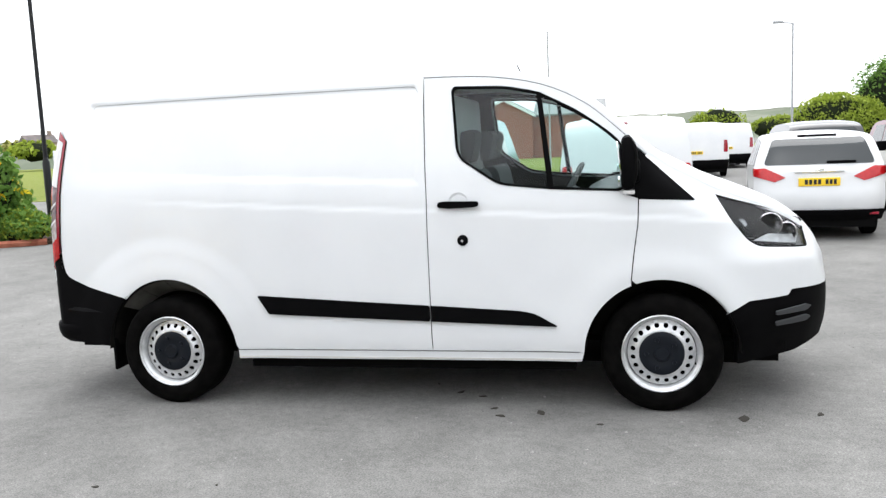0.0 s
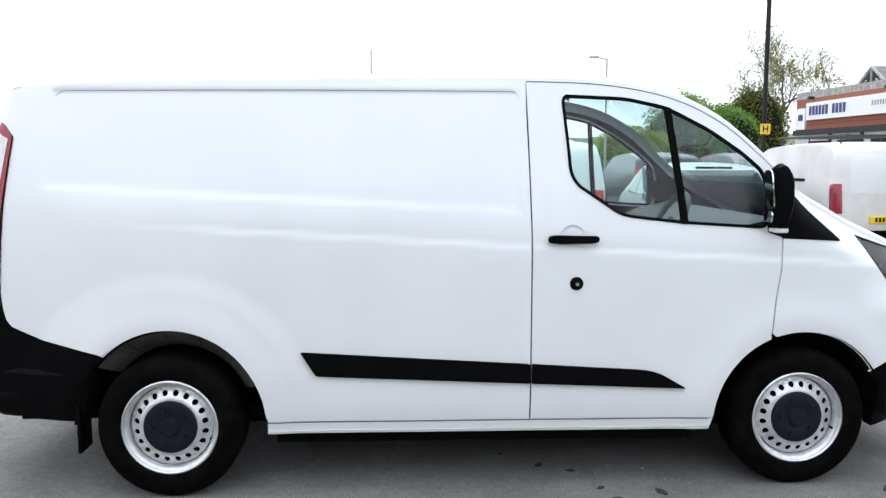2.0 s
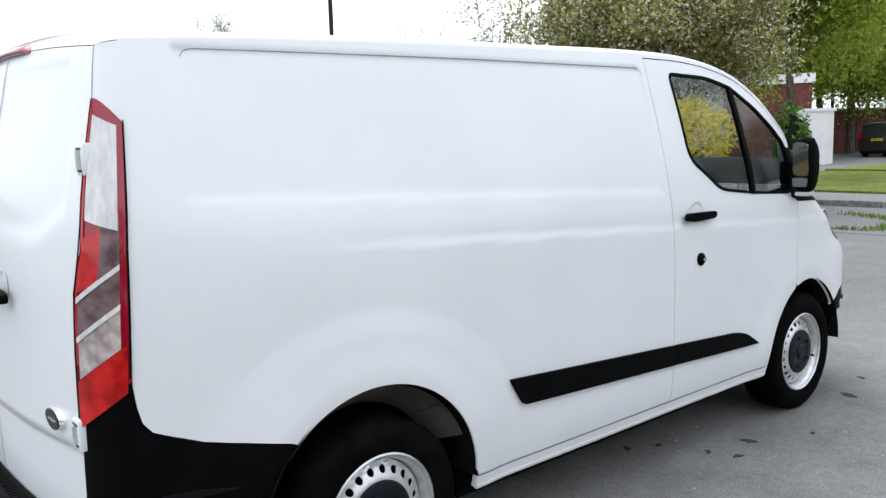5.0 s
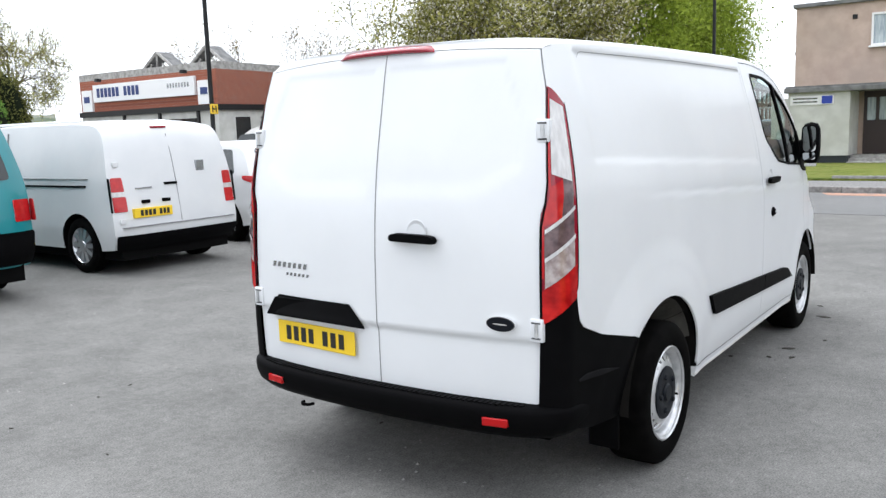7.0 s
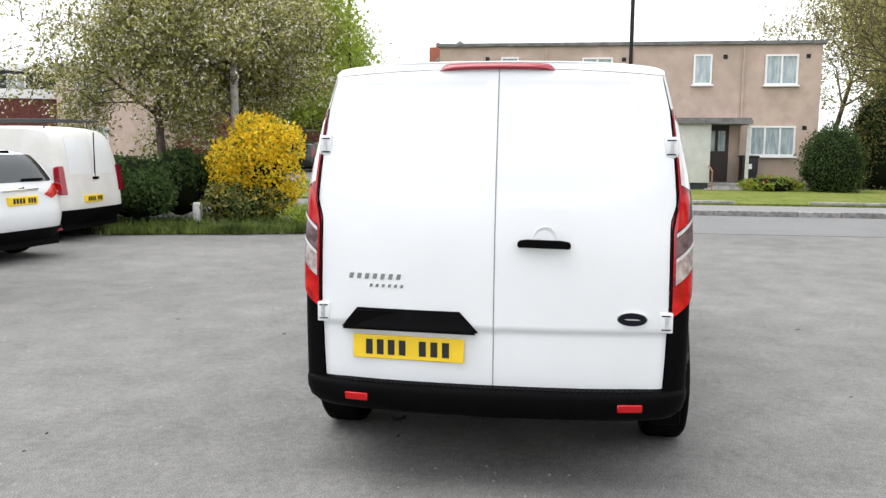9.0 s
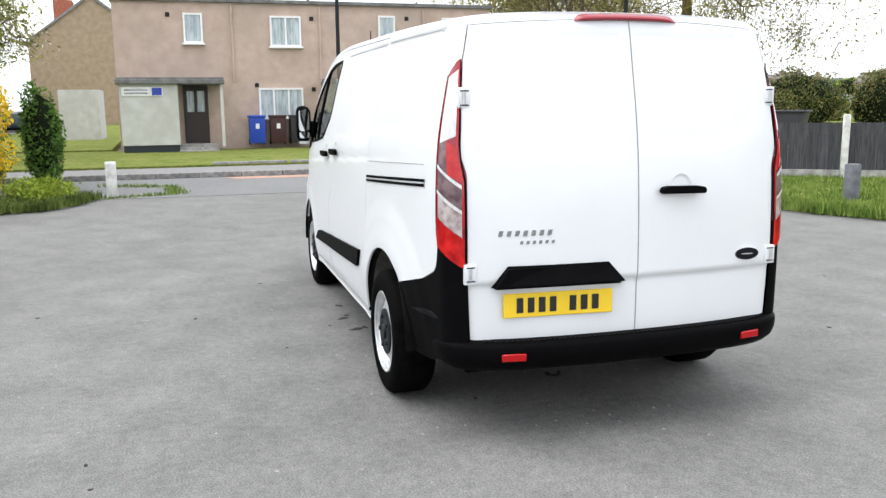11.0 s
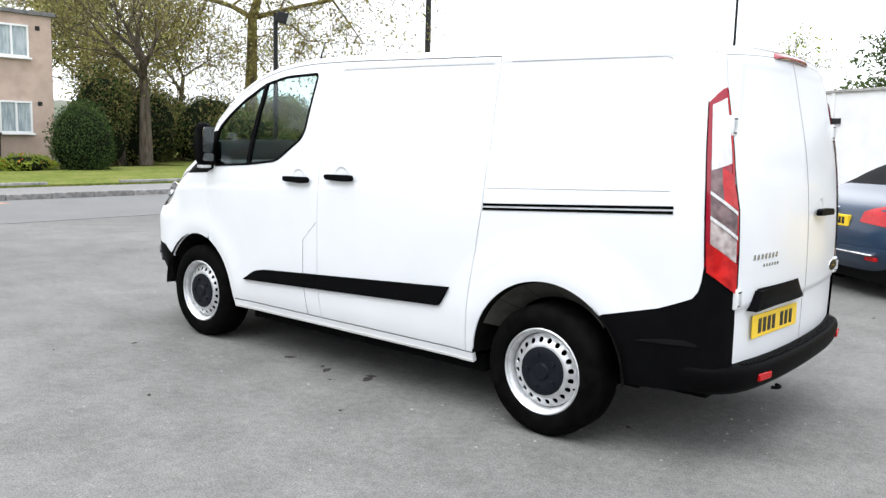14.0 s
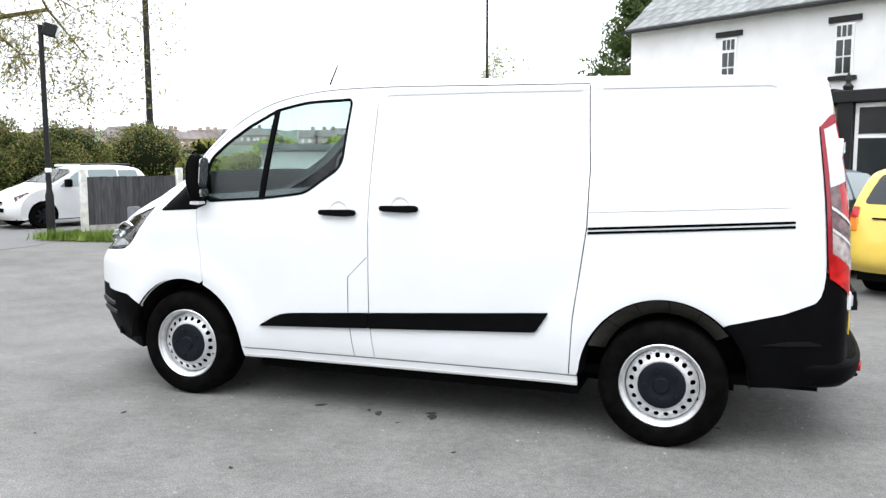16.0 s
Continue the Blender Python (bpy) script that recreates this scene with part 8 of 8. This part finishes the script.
# conifer by the inn
cf = thing("conifer", "ragged olive green conifer beside the inn", "tree", (3.3, -27.0, 0))
rng = np.random.default_rng(60)
bm = bmesh.new()
tube(bm, (0, 0, 0), (0, 0, 7.2), 0.22, 0.03, 8)
part("trunk", bm, BARK, cf)
cp = []
for i in range(240):
    z = 1.2 + 6.2 * rng.random() ** 0.8
    R = (7.9 - z) * 0.62 * (0.55 + 0.55 * rng.random())
    a = rng.random() * 6.283
    for k in range(80):
        u = rng.random() ** 0.6
        cp.append((math.cos(a) * R * u + rng.normal(0, 0.10), math.sin(a) * R * u + rng.normal(0, 0.10), z + 0.62 * u * u + rng.normal(0, 0.09) - 0.15 * u))
leaves("needles", np.array(cp), 0.085, LF_CONIF, cf, rng)

bush("golden_bush", "bright yellow golden-leaved shrub with green lower growth", (11.5, 5.62, 1.02), (1.05, 1.02, 1.18), [(LF_YELLOW, 15000, 0.045, "golden_leaves"), (LF_BRIGHT, 2500, 0.045, "green_leaves")], 70, k=30, full=True, fill=0.40, lo=0.6)
bush("bed_shrub", "olive green shrub round the golden bush", (11.35, 5.95, 0.42), (0.95, 1.0, 0.55), [(LF_OLIVE, 5000, 0.045, "leaves"), (LF_DARK, 4000, 0.045, "dark_leaves")], 170, k=26, full=True)
bush("dark_shrub", "dark green evergreen shrub", (10.2, 7.45, 0.55), (0.65, 0.65, 0.62), [(LF_DARK, 6000, 0.05, "leaves")], 71)
bush("dark_shrub", "dark green evergreen shrub", (10.6, 7.9, 0.7), (1.0, 0.9, 0.85), [(LF_DARK, 7000, 0.05, "leaves")], 72)
bush("dark_shrub", "dark green evergreen shrub", (11.7, 7.4, 0.75), (0.9, 0.9, 0.95), [(LF_DARK, 6000, 0.05, "leaves")], 73)
bush("dark_shrub", "dark green evergreen shrub", (11.3, 9.6, 0.8), (1.3, 1.3, 0.95), [(LF_DARK, 8000, 0.055, "leaves")], 74)
bush("young_conifer", "small green upright shrub in the bed", (13.6, 4.62, 1.0), (0.50, 0.46, 1.15), [(LF_BRIGHT, 5200, 0.045, "leaves"), (LF_DARK, 1200, 0.045, "leaves")], 75, full=True, lo=0.5)
bush("low_weeds", "low green weeds round the bollards", (10.9, 4.4, 0.15), (0.8, 0.7, 0.35), [(LF_GREEN, 2500, 0.035, "leaves")], 76, core=False, cat="weeds")
bush("round_hedge", "clipped round dark green bush", (23.7, -8.85, 1.0), (0.96, 1.04, 1.36), [(LF_DARK, 18000, 0.042, "leaves")], 77, k=220, full=True, fill=0.8)
for i, (x, y, rx, ry, rz_) in enumerate(((31.5, -16.0, 1.6, 2.2, 1.9), (25.0, -16.5, 1.5, 2.2, 1.4), (25.2, -20.0, 1.6, 2.4, 1.3), (27.6, -11.6, 1.2, 1.3, 2.3), (29.5, -14.0, 1.6, 2.4, 2.1), (30.0, -18.0, 1.7, 2.5, 1.9), (30.0, -22.0, 1.7, 2.5, 2.0), (29.5, -26.0, 1.7, 2.6, 1.9), (28.5, -30.5, 1.7, 2.8, 1.9))):
    bush("hedgerow", "dense mixed hedge under the trees", (x, y, rz_ * 0.75), (rx, ry, rz_), [(LF_DARK, 9000, 0.06, "dark_leaves"), (LF_BROWN, 6000, 0.06, "leaves"), (LF_OLIVE, 2500, 0.06, "pale_leaves")], 80 + i, cat="hedge", group="hedgerow by the field", k=44, full=True, fill=0.72)
# tall clipped evergreens beyond the second row
for i, (x, y, rx, ry, rz_, m) in enumerate(((21.0, 55.0, 3.2, 3.0, 3.6, LF_BRIGHT), (25.0, 57.5, 3.0, 2.8, 3.3, LF_BRIGHT), (29.0, 61.5, 2.7, 2.4, 4.5, LF_MOSS), (16.5, 52.0, 3.2, 2.6, 2.2, LF_GREEN))):
    bush("tall_evergreen", "tall dense evergreen hedge", (x, y, rz_ * 0.72), (rx, ry, rz_), [(m, 24000, 0.115, "leaves")], 90 + i, cat="tree", group="tall evergreens", k=70, full=True, fill=0.82)
for i in range(9):
    a = -0.06 + 0.075 * i
    bush("distant_tree", "distant green treetop beyond the yard", (2 + 75 * math.sin(a + 0.05), 80 * math.cos(a), 1.6), (3.4, 3.0, 1.6 + 0.8 * (i % 3)), [(LF_GREEN, 6000, 0.14, "leaves")], 100 + i, cat="tree", group="distant trees", k=18)
for i in range(8):
    bush("distant_tree", "distant green treetop beyond the garages", (12 + 6.5 * i, -46 - 3.5 * (i % 3), 0.6), (3.2, 3.0, 1.2 + 0.5 * (i % 2)), [(LF_OLIVE, 4000, 0.13, "leaves")], 120 + i, cat="tree", group="distant trees", k=18)
bush("palm_lily", "spiky green palm-like shrub in the corner", (-8.9, 8.1, 0.9), (0.7, 0.7, 1.2), [(LF_BRIGHT, 4500, 0.09, "leaves"), (LF_YELLOW, 300, 0.09, "pale_leaves")], 140, k=20)
bush("corner_shrub", "light green shrub in the corner", (-8.15, 8.1, 0.3), (0.65, 0.5, 0.42), [(LF_BRIGHT, 3500, 0.05, "leaves"), (LF_GREEN, 2000, 0.05, "leaves")], 141)
bush("corner_shrub", "light green shrub in the corner", (-9.4, 7.9, 0.5), (0.9, 0.7, 0.6), [(LF_BRIGHT, 4000, 0.05, "leaves")], 142)
bush("garden_plants", "low garden plants with orange flowers", (23.6, -7.0, 0.35), (0.6, 1.1, 0.35), [(LF_GREEN, 3000, 0.05, "leaves"), (leafm("orange_petals", (0.7, 0.12, 0.02), (0.8, 0.3, 0.05)), 160, 0.045, "flowers")], 143, cat="plants")

# distant wooded hills with rows of houses
HILL = mat("hazy_hill", (0.14, 0.16, 0.12), 1.0, spec=0.0)
vary(HILL, (0.10, 0.125, 0.085), (0.20, 0.21, 0.17), 0.06, 7, second=(0.22, 0.21, 0.19), sscale=0.02)
def hill(name, cx, cy, a0, a1, r, h, seed):
    def fn(u, v):
        a = radians(a0 + (a1 - a0) * u)
        rr = r + 160 * v
        z = h * (0.25 + 0.75 * smooth01(0, 1, v)) * (0.8 + 0.3 * noise.noise(Vector((u * 7, v * 3, seed)))) + 0.5
        z += (noise.noise(Vector((u * 90, v * 30, seed + 9))) + 0.3) * 0.9
        return (cx + rr * math.cos(a), cy + rr * math.sin(a), z if v > 0 else -1)
    return tagged(patch(name, fn, 240, 12, HILL, None, ""), "distant hazy hillside with trees and houses", "hill", kind="structure")
hill("backdrop", 0, 0, 60, 175, 190, 12, 1)
hill("backdrop", 0, 0, -95, -20, 190, 12.5, 2)
FARW = mat("far_house_wall", (0.30, 0.25, 0.22), 0.95)
vary(FARW, (0.24, 0.17, 0.14), (0.36, 0.29, 0.25), 0.3, rnd=0.35)
FARR = mat("far_house_roof", (0.14, 0.12, 0.115), 0.95)
vary(FARR, (0.11, 0.10, 0.10), (0.18, 0.15, 0.14), 0.5, rnd=0.35)
rng = np.random.default_rng(5)
for i in range(64):
    a = radians(rng.uniform(100, 150)) if i < 24 else radians(rng.uniform(-72, -34))
    R = rng.uniform(150, 186)
    x, y, z = R * math.cos(a), R * math.sin(a), (R - 120) * 0.06 + 0.6
    hs = thing("distant_house", "distant brick terraced house on the hillside", "house", (x, y, z), math.degrees(a) + 90 + rng.uniform(-35, 35), group="houses on the hill")
    hs.scale = (0.68, 0.68, 0.68)
    w = rng.uniform(2, 4.6)
    bm = bmesh.new()
    prism(bm, [(-3.5, 0), (3.5, 0), (3.5, 3.0), (-3.5, 3.0)], "x", -w, w)
    part("wall", bm, FARW, hs, "", False)
    bm = bmesh.new()
    prism(bm, [(-3.8, 2.9), (3.8, 2.9), (0, 5.0)], "x", -w - 0.2, w + 0.2)
    part("roof", bm, FARR, hs, "", False)
    bm = bmesh.new()
    box(bm, -w + 0.4, -w + 1.3, -0.4, 0.4, 4.4, 6.0)
    part("chimney", bm, FARW, hs, "", False)
    for k in range(int(w)):
        bm = bmesh.new()
        box(bm, -w + 2 * k + 0.5, -w + 2 * k + 1.3, 3.45, 3.6, 1.2, 2.2)
        part("window", bm, UPVC, hs, "", False)
for i in range(40):
    a = radians(rng.uniform(98, 152)) if i < 16 else radians(rng.uniform(-74, -32))
    R = rng.uniform(105, 180)
    bush("distant_tree", "distant round green hillside tree", (R * math.cos(a), R * math.sin(a), 1.2 + (R - 105) * 0.045), (4.5, 4.5, 2.4), [(LF_GREEN if i % 2 else LF_OLIVE, 500, 0.55, "leaves")], 200 + i, cat="tree", group="hillside trees", k=14)

# ---- street furniture and small things ----
POSTB = mat("black_lamp_column", (0.012, 0.012, 0.013), 0.5, spec=0.25)
POSTG = mat("galvanised_column", (0.34, 0.35, 0.36), 0.6)
TIMBER = mat("pale_timber", (0.55, 0.38, 0.17), 0.8)
vary(TIMBER, (0.48, 0.32, 0.13), (0.66, 0.48, 0.24), 4, 6, stretch=(8, 1, 8), bump=0.2, bscale=30, rnd=0.1)
TIMBERG = mat("weathered_timber_top", (0.55, 0.50, 0.42), 0.85)
vary(TIMBERG, (0.45, 0.41, 0.34), (0.66, 0.60, 0.5), 4, 6, stretch=(8, 1, 8), rnd=0.1)
FENCEM = mat("dark_grey_fence_paint", (0.065, 0.065, 0.072), 0.85, spec=0.15)
vary(FENCEM, (0.05, 0.05, 0.056), (0.085, 0.085, 0.092), 5, 5, stretch=(6, 6, 0.6), bump=0.2, bscale=25, rnd=0.15)
BOLLARD = mat("grey_painted_bollard", (0.11, 0.115, 0.13), 0.8)
vary(BOLLARD, (0.09, 0.093, 0.105), (0.15, 0.155, 0.17), 8, 5)
WHITEC = mat("white_painted_concrete", (0.68, 0.68, 0.66), 0.9)
vary(WHITEC, (0.5, 0.5, 0.47), (0.76, 0.76, 0.74), 7, 6, bump=0.3, bscale=60)
BIN = mat("dark_wheelie_bin", (0.02, 0.02, 0.024), 0.55)
BINR = mat("maroon_wheelie_bin", (0.05, 0.015, 0.014), 0.6)
BINB = mat("blue_wheelie_bin", (0.015, 0.06, 0.42), 0.5)
GRIT = mat("yellow_grit_bin", (0.80, 0.48, 0.02), 0.55)


def lamp_post(label, x, y, h, r0, r1, material, arm=None, base=None, head=True):
    o = thing("street_lamp" if head else "post", label, "lamp post" if head else "post", (x, y, 0))
    bm = bmesh.new()
    zb = base[0] if base else 0
    if base:
        lathe(bm, [(base[1], 0), (base[1], zb - 0.1), (r0, zb)], 14, "z")
    tube(bm, (0, 0, zb), (0, 0, h), r0, r1, 12)
    part("column", bm, material, o)
    if arm:
        ax, ay = arm
        bm = bmesh.new()
        tube(bm, (0, 0, h - 0.03), (ax, ay, h + 0.05), r1 * 0.8, r1 * 0.7, 8)
        part("arm", bm, material, o)
        bm = bmesh.new()
        n = math.hypot(ax, ay)
        box(bm, -0.1, 0.32, -0.1, 0.1, -0.04, 0.06, 0.02, 2)
        hd = part("lantern", bm, material, o, "lamp head")
        hd.location = (ax, ay, h + 0.05)
        hd.rotation_euler = (0, 0, math.atan2(ay, ax))
    return o


p = lamp_post("black column with a small floodlight at the lawn", 11.59, -6.8, 3.86, 0.05, 0.045, POSTB, base=(0.9, 0.075))
bm = bmesh.new()
box(bm, 0.02, 0.26, -0.14, 0.14, -0.12, 0.10, 0.02)
fl = part("floodlight", bm, POSTB, p, "square floodlight")
fl.location, fl.rotation_euler = (-0.05, 0.0, 3.82), (0, 0.3, radians(215))
bm = bmesh.new()
box(bm, 0.24, 0.27, -0.12, 0.12, -0.1, 0.08)
o = part("floodlight_glass", bm, CLEARL, fl)
bm = bmesh.new()
lathe(bm, [(0.052, 1.22), (0.058, 1.24), (0.058, 1.28), (0.052, 1.30)], 14, "z")
part("band", bm, UPVC, p, "white band")
lamp_post("tall dark lighting mast beyond the fence", 30.4, -33.3, 30, 0.18, 0.10, POSTB, base=(3.5, 0.22))
p = lamp_post("black lamp column on the far footway", 18.6, -2.05, 8.5, 0.055, 0.045, POSTB, arm=(-0.7, 0), base=(1.4, 0.10))
bm = bmesh.new()
lathe(bm, [(0.062, 2.05), (0.066, 2.06), (0.066, 2.26), (0.062, 2.27)], 12, "z")
part("notice", bm, UPVC, p, "white notice band")
p = lamp_post("tall black column with a small yellow sign", 8.34, 12.07, 11, 0.048, 0.042, POSTB, base=(1.5, 0.09))
bm = bmesh.new()
box(bm, -0.105, 0.105, -0.075, -0.06, 2.04, 2.25, 0.008)
sg = part("sign_plate", bm, mat("sign_yellow", (0.75, 0.50, 0.04), 0.5), p, "small yellow sign with black bars", False)
for x in (-0.045, 0.045):
    bm = bmesh.new()
    box(bm, x - 0.013, x + 0.013, -0.082, -0.074, 2.075, 2.215)
    part("sign_bar", bm, INK, sg, "", False)
bm = bmesh.new()
box(bm, -0.045, 0.045, -0.083, -0.074, 2.132, 2.158)
part("sign_bar", bm, INK, sg, "", False)
lamp_post("grey lamp column with a side arm far off", 10.3, 33.8, 6.1, 0.05, 0.04, POSTG, arm=(-0.5, 0))
lamp_post("thin pole with a perched dark ornament", -0.71, 39.4, 7.15, 0.05, 0.04, POSTG, head=False)
lamp_post("black lamp column by the planted corner", -8.7, 9.6, 9, 0.042, 0.036, POSTB, base=(1.6, 0.075))
lamp_post("grey lamp column behind the blossom trees", 12.27, 6.47, 3.2, 0.09, 0.08, CONC, base=(0.6, 0.11))
lamp_post("thin dark column by the inn", 6.85, -19.18, 9.0, 0.04, 0.03, POSTB, base=(1.5, 0.07))
for x, y in ((56.3, 21.4), (38.7, 10.8), (46.0, 19.0)):
    lamp_post("dark column on the side road", x, y, 9.5, 0.10, 0.07, POSTB, head=False)
lamp_post("street lamp behind the houses", 31.4, -3.06, 8.2, 0.06, 0.05, POSTB, arm=(-0.6, 0.1))

# fence of concrete posts and dark boards
fence = thing("fence", "dark grey boarded fence between concrete posts", "fence")
fd = Vector((-0.577, -0.817))
for k in range(7):
    c = Vector((11.38, -7.42)) + fd * 1.83 * k
    bm = bmesh.new()
    box(bm, -0.065, 0.065, -0.065, 0.065, 0, 1.28, 0.015)
    po = part("concrete_post", bm, WHITEC, fence, "pale concrete post")
    po.location, po.rotation_euler = (c.x, c.y, 0.0), (0, 0, math.atan2(fd.y, fd.x))
    if k == 6:
        break
    bm = bmesh.new()
    box(bm, 0.07, 1.76, -0.03, 0.03, 0.02, 0.2, 0.005)
    gb = part("gravel_board", bm, CONC, fence, "")
    gb.location, gb.rotation_euler = po.location, po.rotation_euler
    for i in range(14):
        bm = bmesh.new()
        x0 = 0.07 + 1.69 * i / 14
        box(bm, x0, x0 + 0.117, -0.012 + 0.006 * (i % 2), 0.012 + 0.006 * (i % 2), 0.2, 1.12 + 0.004 * ((i * 7) % 3))
        bo = part("board", bm, FENCEM, fence, "", False)
        bo.location, bo.rotation_euler = po.location, po.rotation_euler
# bollards
for x, y, h in ((10.0, -7.15, 0.6), (8.95, -7.25, 0.62), (3.35, -9.75, 0.62), (6.0, -7.6, 0.6)):
    bm = bmesh.new()
    lathe(bm, [(0.001, h), (0.10, h), (0.115, h - 0.02), (0.115, 0.0)], 18, "z")
    o = tagged(part("bollard", bm, BOLLARD), "round dark grey painted wooden bollard in the grass", "bollard", group="bollards at the lawn")
    o.location = (x, y, 0)
for x, y, h, w in ((10.75, 6.65, 0.42, 0.07), (11.35, 4.70, 0.42, 0.08), (11.35, 3.25, 0.62, 0.085)):
    bm = bmesh.new()
    prism(bm, rounded([(-w, 0), (w, 0), (w, h), (-w, h)], [0, 0, 0.05, 0.05], 4), "y", -w, w, 0.012)
    o = tagged(part("bollard", bm, WHITEC if h > 0.5 or x < 11 else CONC), "stubby whitewashed concrete bollard", "bollard", group="bollards at the bed")
    o.location = (x, y, 0)

# picnic table
pt = thing("picnic_table", "pale timber picnic table with fixed benches on the grass", "picnic table", (4.15, -10.5, 0.05), 18)
for i in range(5):
    bm = bmesh.new()
    box(bm, -0.95, 0.95, -0.36 + 0.147 * i, -0.225 + 0.147 * i, 0.72, 0.76, 0.006)
    part("table_plank", bm, TIMBERG, pt, "")
for s_ in (1, -1):
    for i in range(2):
        bm = bmesh.new()
        box(bm, -0.95, 0.95, s_ * 0.70 - 0.14 + 0.145 * i, s_ * 0.70 - 0.01 + 0.145 * i, 0.42, 0.455, 0.006)
        part("bench_plank", bm, TIMBERG, pt, "")
for x in (-0.68, 0.68):
    for s_ in (1, -1):
        bm = bmesh.new()
        prism(bm, [(s_ * 0.28, 0.72), (s_ * 0.38, 0.72), (s_ * 0.72, 0.0), (s_ * 0.61, 0.0)], "x", x - 0.022, x + 0.022)
        part("leg", bm, TIMBER, pt, "", False)
    bm = bmesh.new()
    box(bm, x + 0.024, x + 0.064, -0.82, 0.82, 0.34, 0.42)
    part("cross_rail", bm, TIMBER, pt, "", False)
    bm = bmesh.new()
    box(bm, x + 0.024, x + 0.064, -0.36, 0.36, 0.63, 0.72)
    part("top_rail", bm, TIMBER, pt, "", False)
    bm = bmesh.new()
    tube(bm, (x * 0.9, 0, 0.40), (x * 0.25, 0, 0.70), 0.025, 0.025, 6)
    part("brace", bm, TIMBER, pt)


def wheelie(label, x, y, z, material, rz=180):
    b = thing("wheelie_bin", label, "bin", (x, y, z), rz, "wheelie bins")
    bm = bmesh.new()
    prism(bm, [(-0.24, 0.06), (0.24, 0.06), (0.29, 0.92), (-0.29, 0.92)], "y", -0.26, 0.26, 0.02)
    part("body", bm, material, b)
    bm = bmesh.new()
    box(bm, -0.33, 0.32, -0.29, 0.29, 0.92, 1.0, 0.025, 2)
    part("lid", bm, material, b)
    for s_ in (1, -1):
        bm = bmesh.new()
        lathe(bm, [(0.001, -0.03), (0.09, -0.03), (0.1, 0.0), (0.09, 0.03), (0.001, 0.03)], 14)
        w = part("wheel", bm, RUBBER, b)
        w.location = (-0.22, s_ * 0.24, 0.10)
    bm = bmesh.new()
    box(bm, 0.275, 0.295, -0.06, 0.06, 0.55, 0.72)
    part("label_plate", bm, UPVC, b, "white label")


wheelie("dark red wheelie bin against the pink wall", 25.1, -1.0, 0.28, BINR)
wheelie("black wheelie bin against the pink wall", 25.1, -1.68, 0.28, BIN)
wheelie("black wheelie bin beside the front door", 25.0, -6.55, 0.28, BIN)
wheelie("blue wheelie bin against the pink wall", 25.1, -0.3, 0.28, BINB)

gb = thing("grit_bin", "yellow roadside grit bin", "bin", (-8.1, 10.9, 0), 25)
bm = bmesh.new()
prism(bm, [(-0.45, 0), (0.45, 0), (0.55, 0.62), (-0.55, 0.62)], "y", -0.4, 0.4, 0.03)
part("body", bm, GRIT, gb)
bm = bmesh.new()
prism(bm, [(-0.6, 0.62), (0.6, 0.62), (0.5, 0.80), (-0.5, 0.86)], "y", -0.45, 0.45, 0.03)
part("lid", bm, GRIT, gb, "sloping lid")
sk = thing("skip", "low black steel skip behind the fence", "skip", (19.8, -17.0, 0), 42)
bm = bmesh.new()
prism(bm, [(-0.8, 0.12), (0.8, 0.12), (1.05, 1.2), (-1.05, 1.2)], "y", -0.7, 0.7, 0.02)
part("body", bm, BIN, sk)
bm = bmesh.new()
box(bm, -1.12, 1.12, -0.76, 0.76, 1.2, 1.28, 0.015)
part("rim", bm, BIN, sk, "flat dark rim")
bm = bmesh.new()
box(bm, 0.35, 1.1, 0.77, 0.79, 1.2, 1.27)
part("pale_strip", bm, UPVC, sk, "", False)
# hanging basket at the inn
hb_ = thing("hanging_basket", "hanging basket with trailing plants", "plant", (-2.22, -16.45, 2.24))
bm = bmesh.new()
lathe(bm, [(0.001, -0.2), (0.12, -0.17), (0.2, -0.05), (0.22, 0.0)], 14, "z")
part("basket", bm, SOIL, hb_)
leaves("leaves", lumps(np.random.default_rng(9), 500, (0.32, 0.32, 0.16)), 0.04, LF_OLIVE, hb_, np.random.default_rng(9))
bm = bmesh.new()
tube(bm, (0, 0, 0), (0, 0, 0.42), 0.006, 0.006, 6)
part("chain", bm, BLACKP, hb_)

# slates of the inn's roof: single pieces where the yard sees them, the rest joined
bm = bmesh.new()
prism(bm, [(-0.02, 0.012), (0.40, 0.335), (0.40, 0.320), (-0.02, -0.020)], "x", 0.0, 0.40)
bmesh.ops.recalc_face_normals(bm, faces=bm.faces)
slme = bpy.data.meshes.new("slate")
bm.to_mesh(slme)
bm.free()
slme.materials.append(SLATE)
rest = bmesh.new()
for r in range(11):
    t = r / 11
    y0_, z0_ = -0.26 + 4.26 * t, 5.285 + 3.385 * t
    for c in range(40):
        xx = -0.02 + 0.406 * c + (0.2 if r % 2 else 0)
        if c < 27:
            o = new("slate", slme)
            o.parent = pr
            o.location = (xx, y0_, z0_ + 0.006 * ((c * 7 + r * 3) % 5) / 4)
        else:
            n0 = len(rest.verts)
            prism(rest, [(y0_ - 0.02, z0_ + 0.012), (y0_ + 0.40, z0_ + 0.335), (y0_ + 0.40, z0_ + 0.320), (y0_ - 0.02, z0_ - 0.020)], "x", xx, min(xx + 0.40, 16.2))
far_slates = part("far_slates", rest, SLATE, pr, "", False)
tagged(far_slates, kind="stuff")
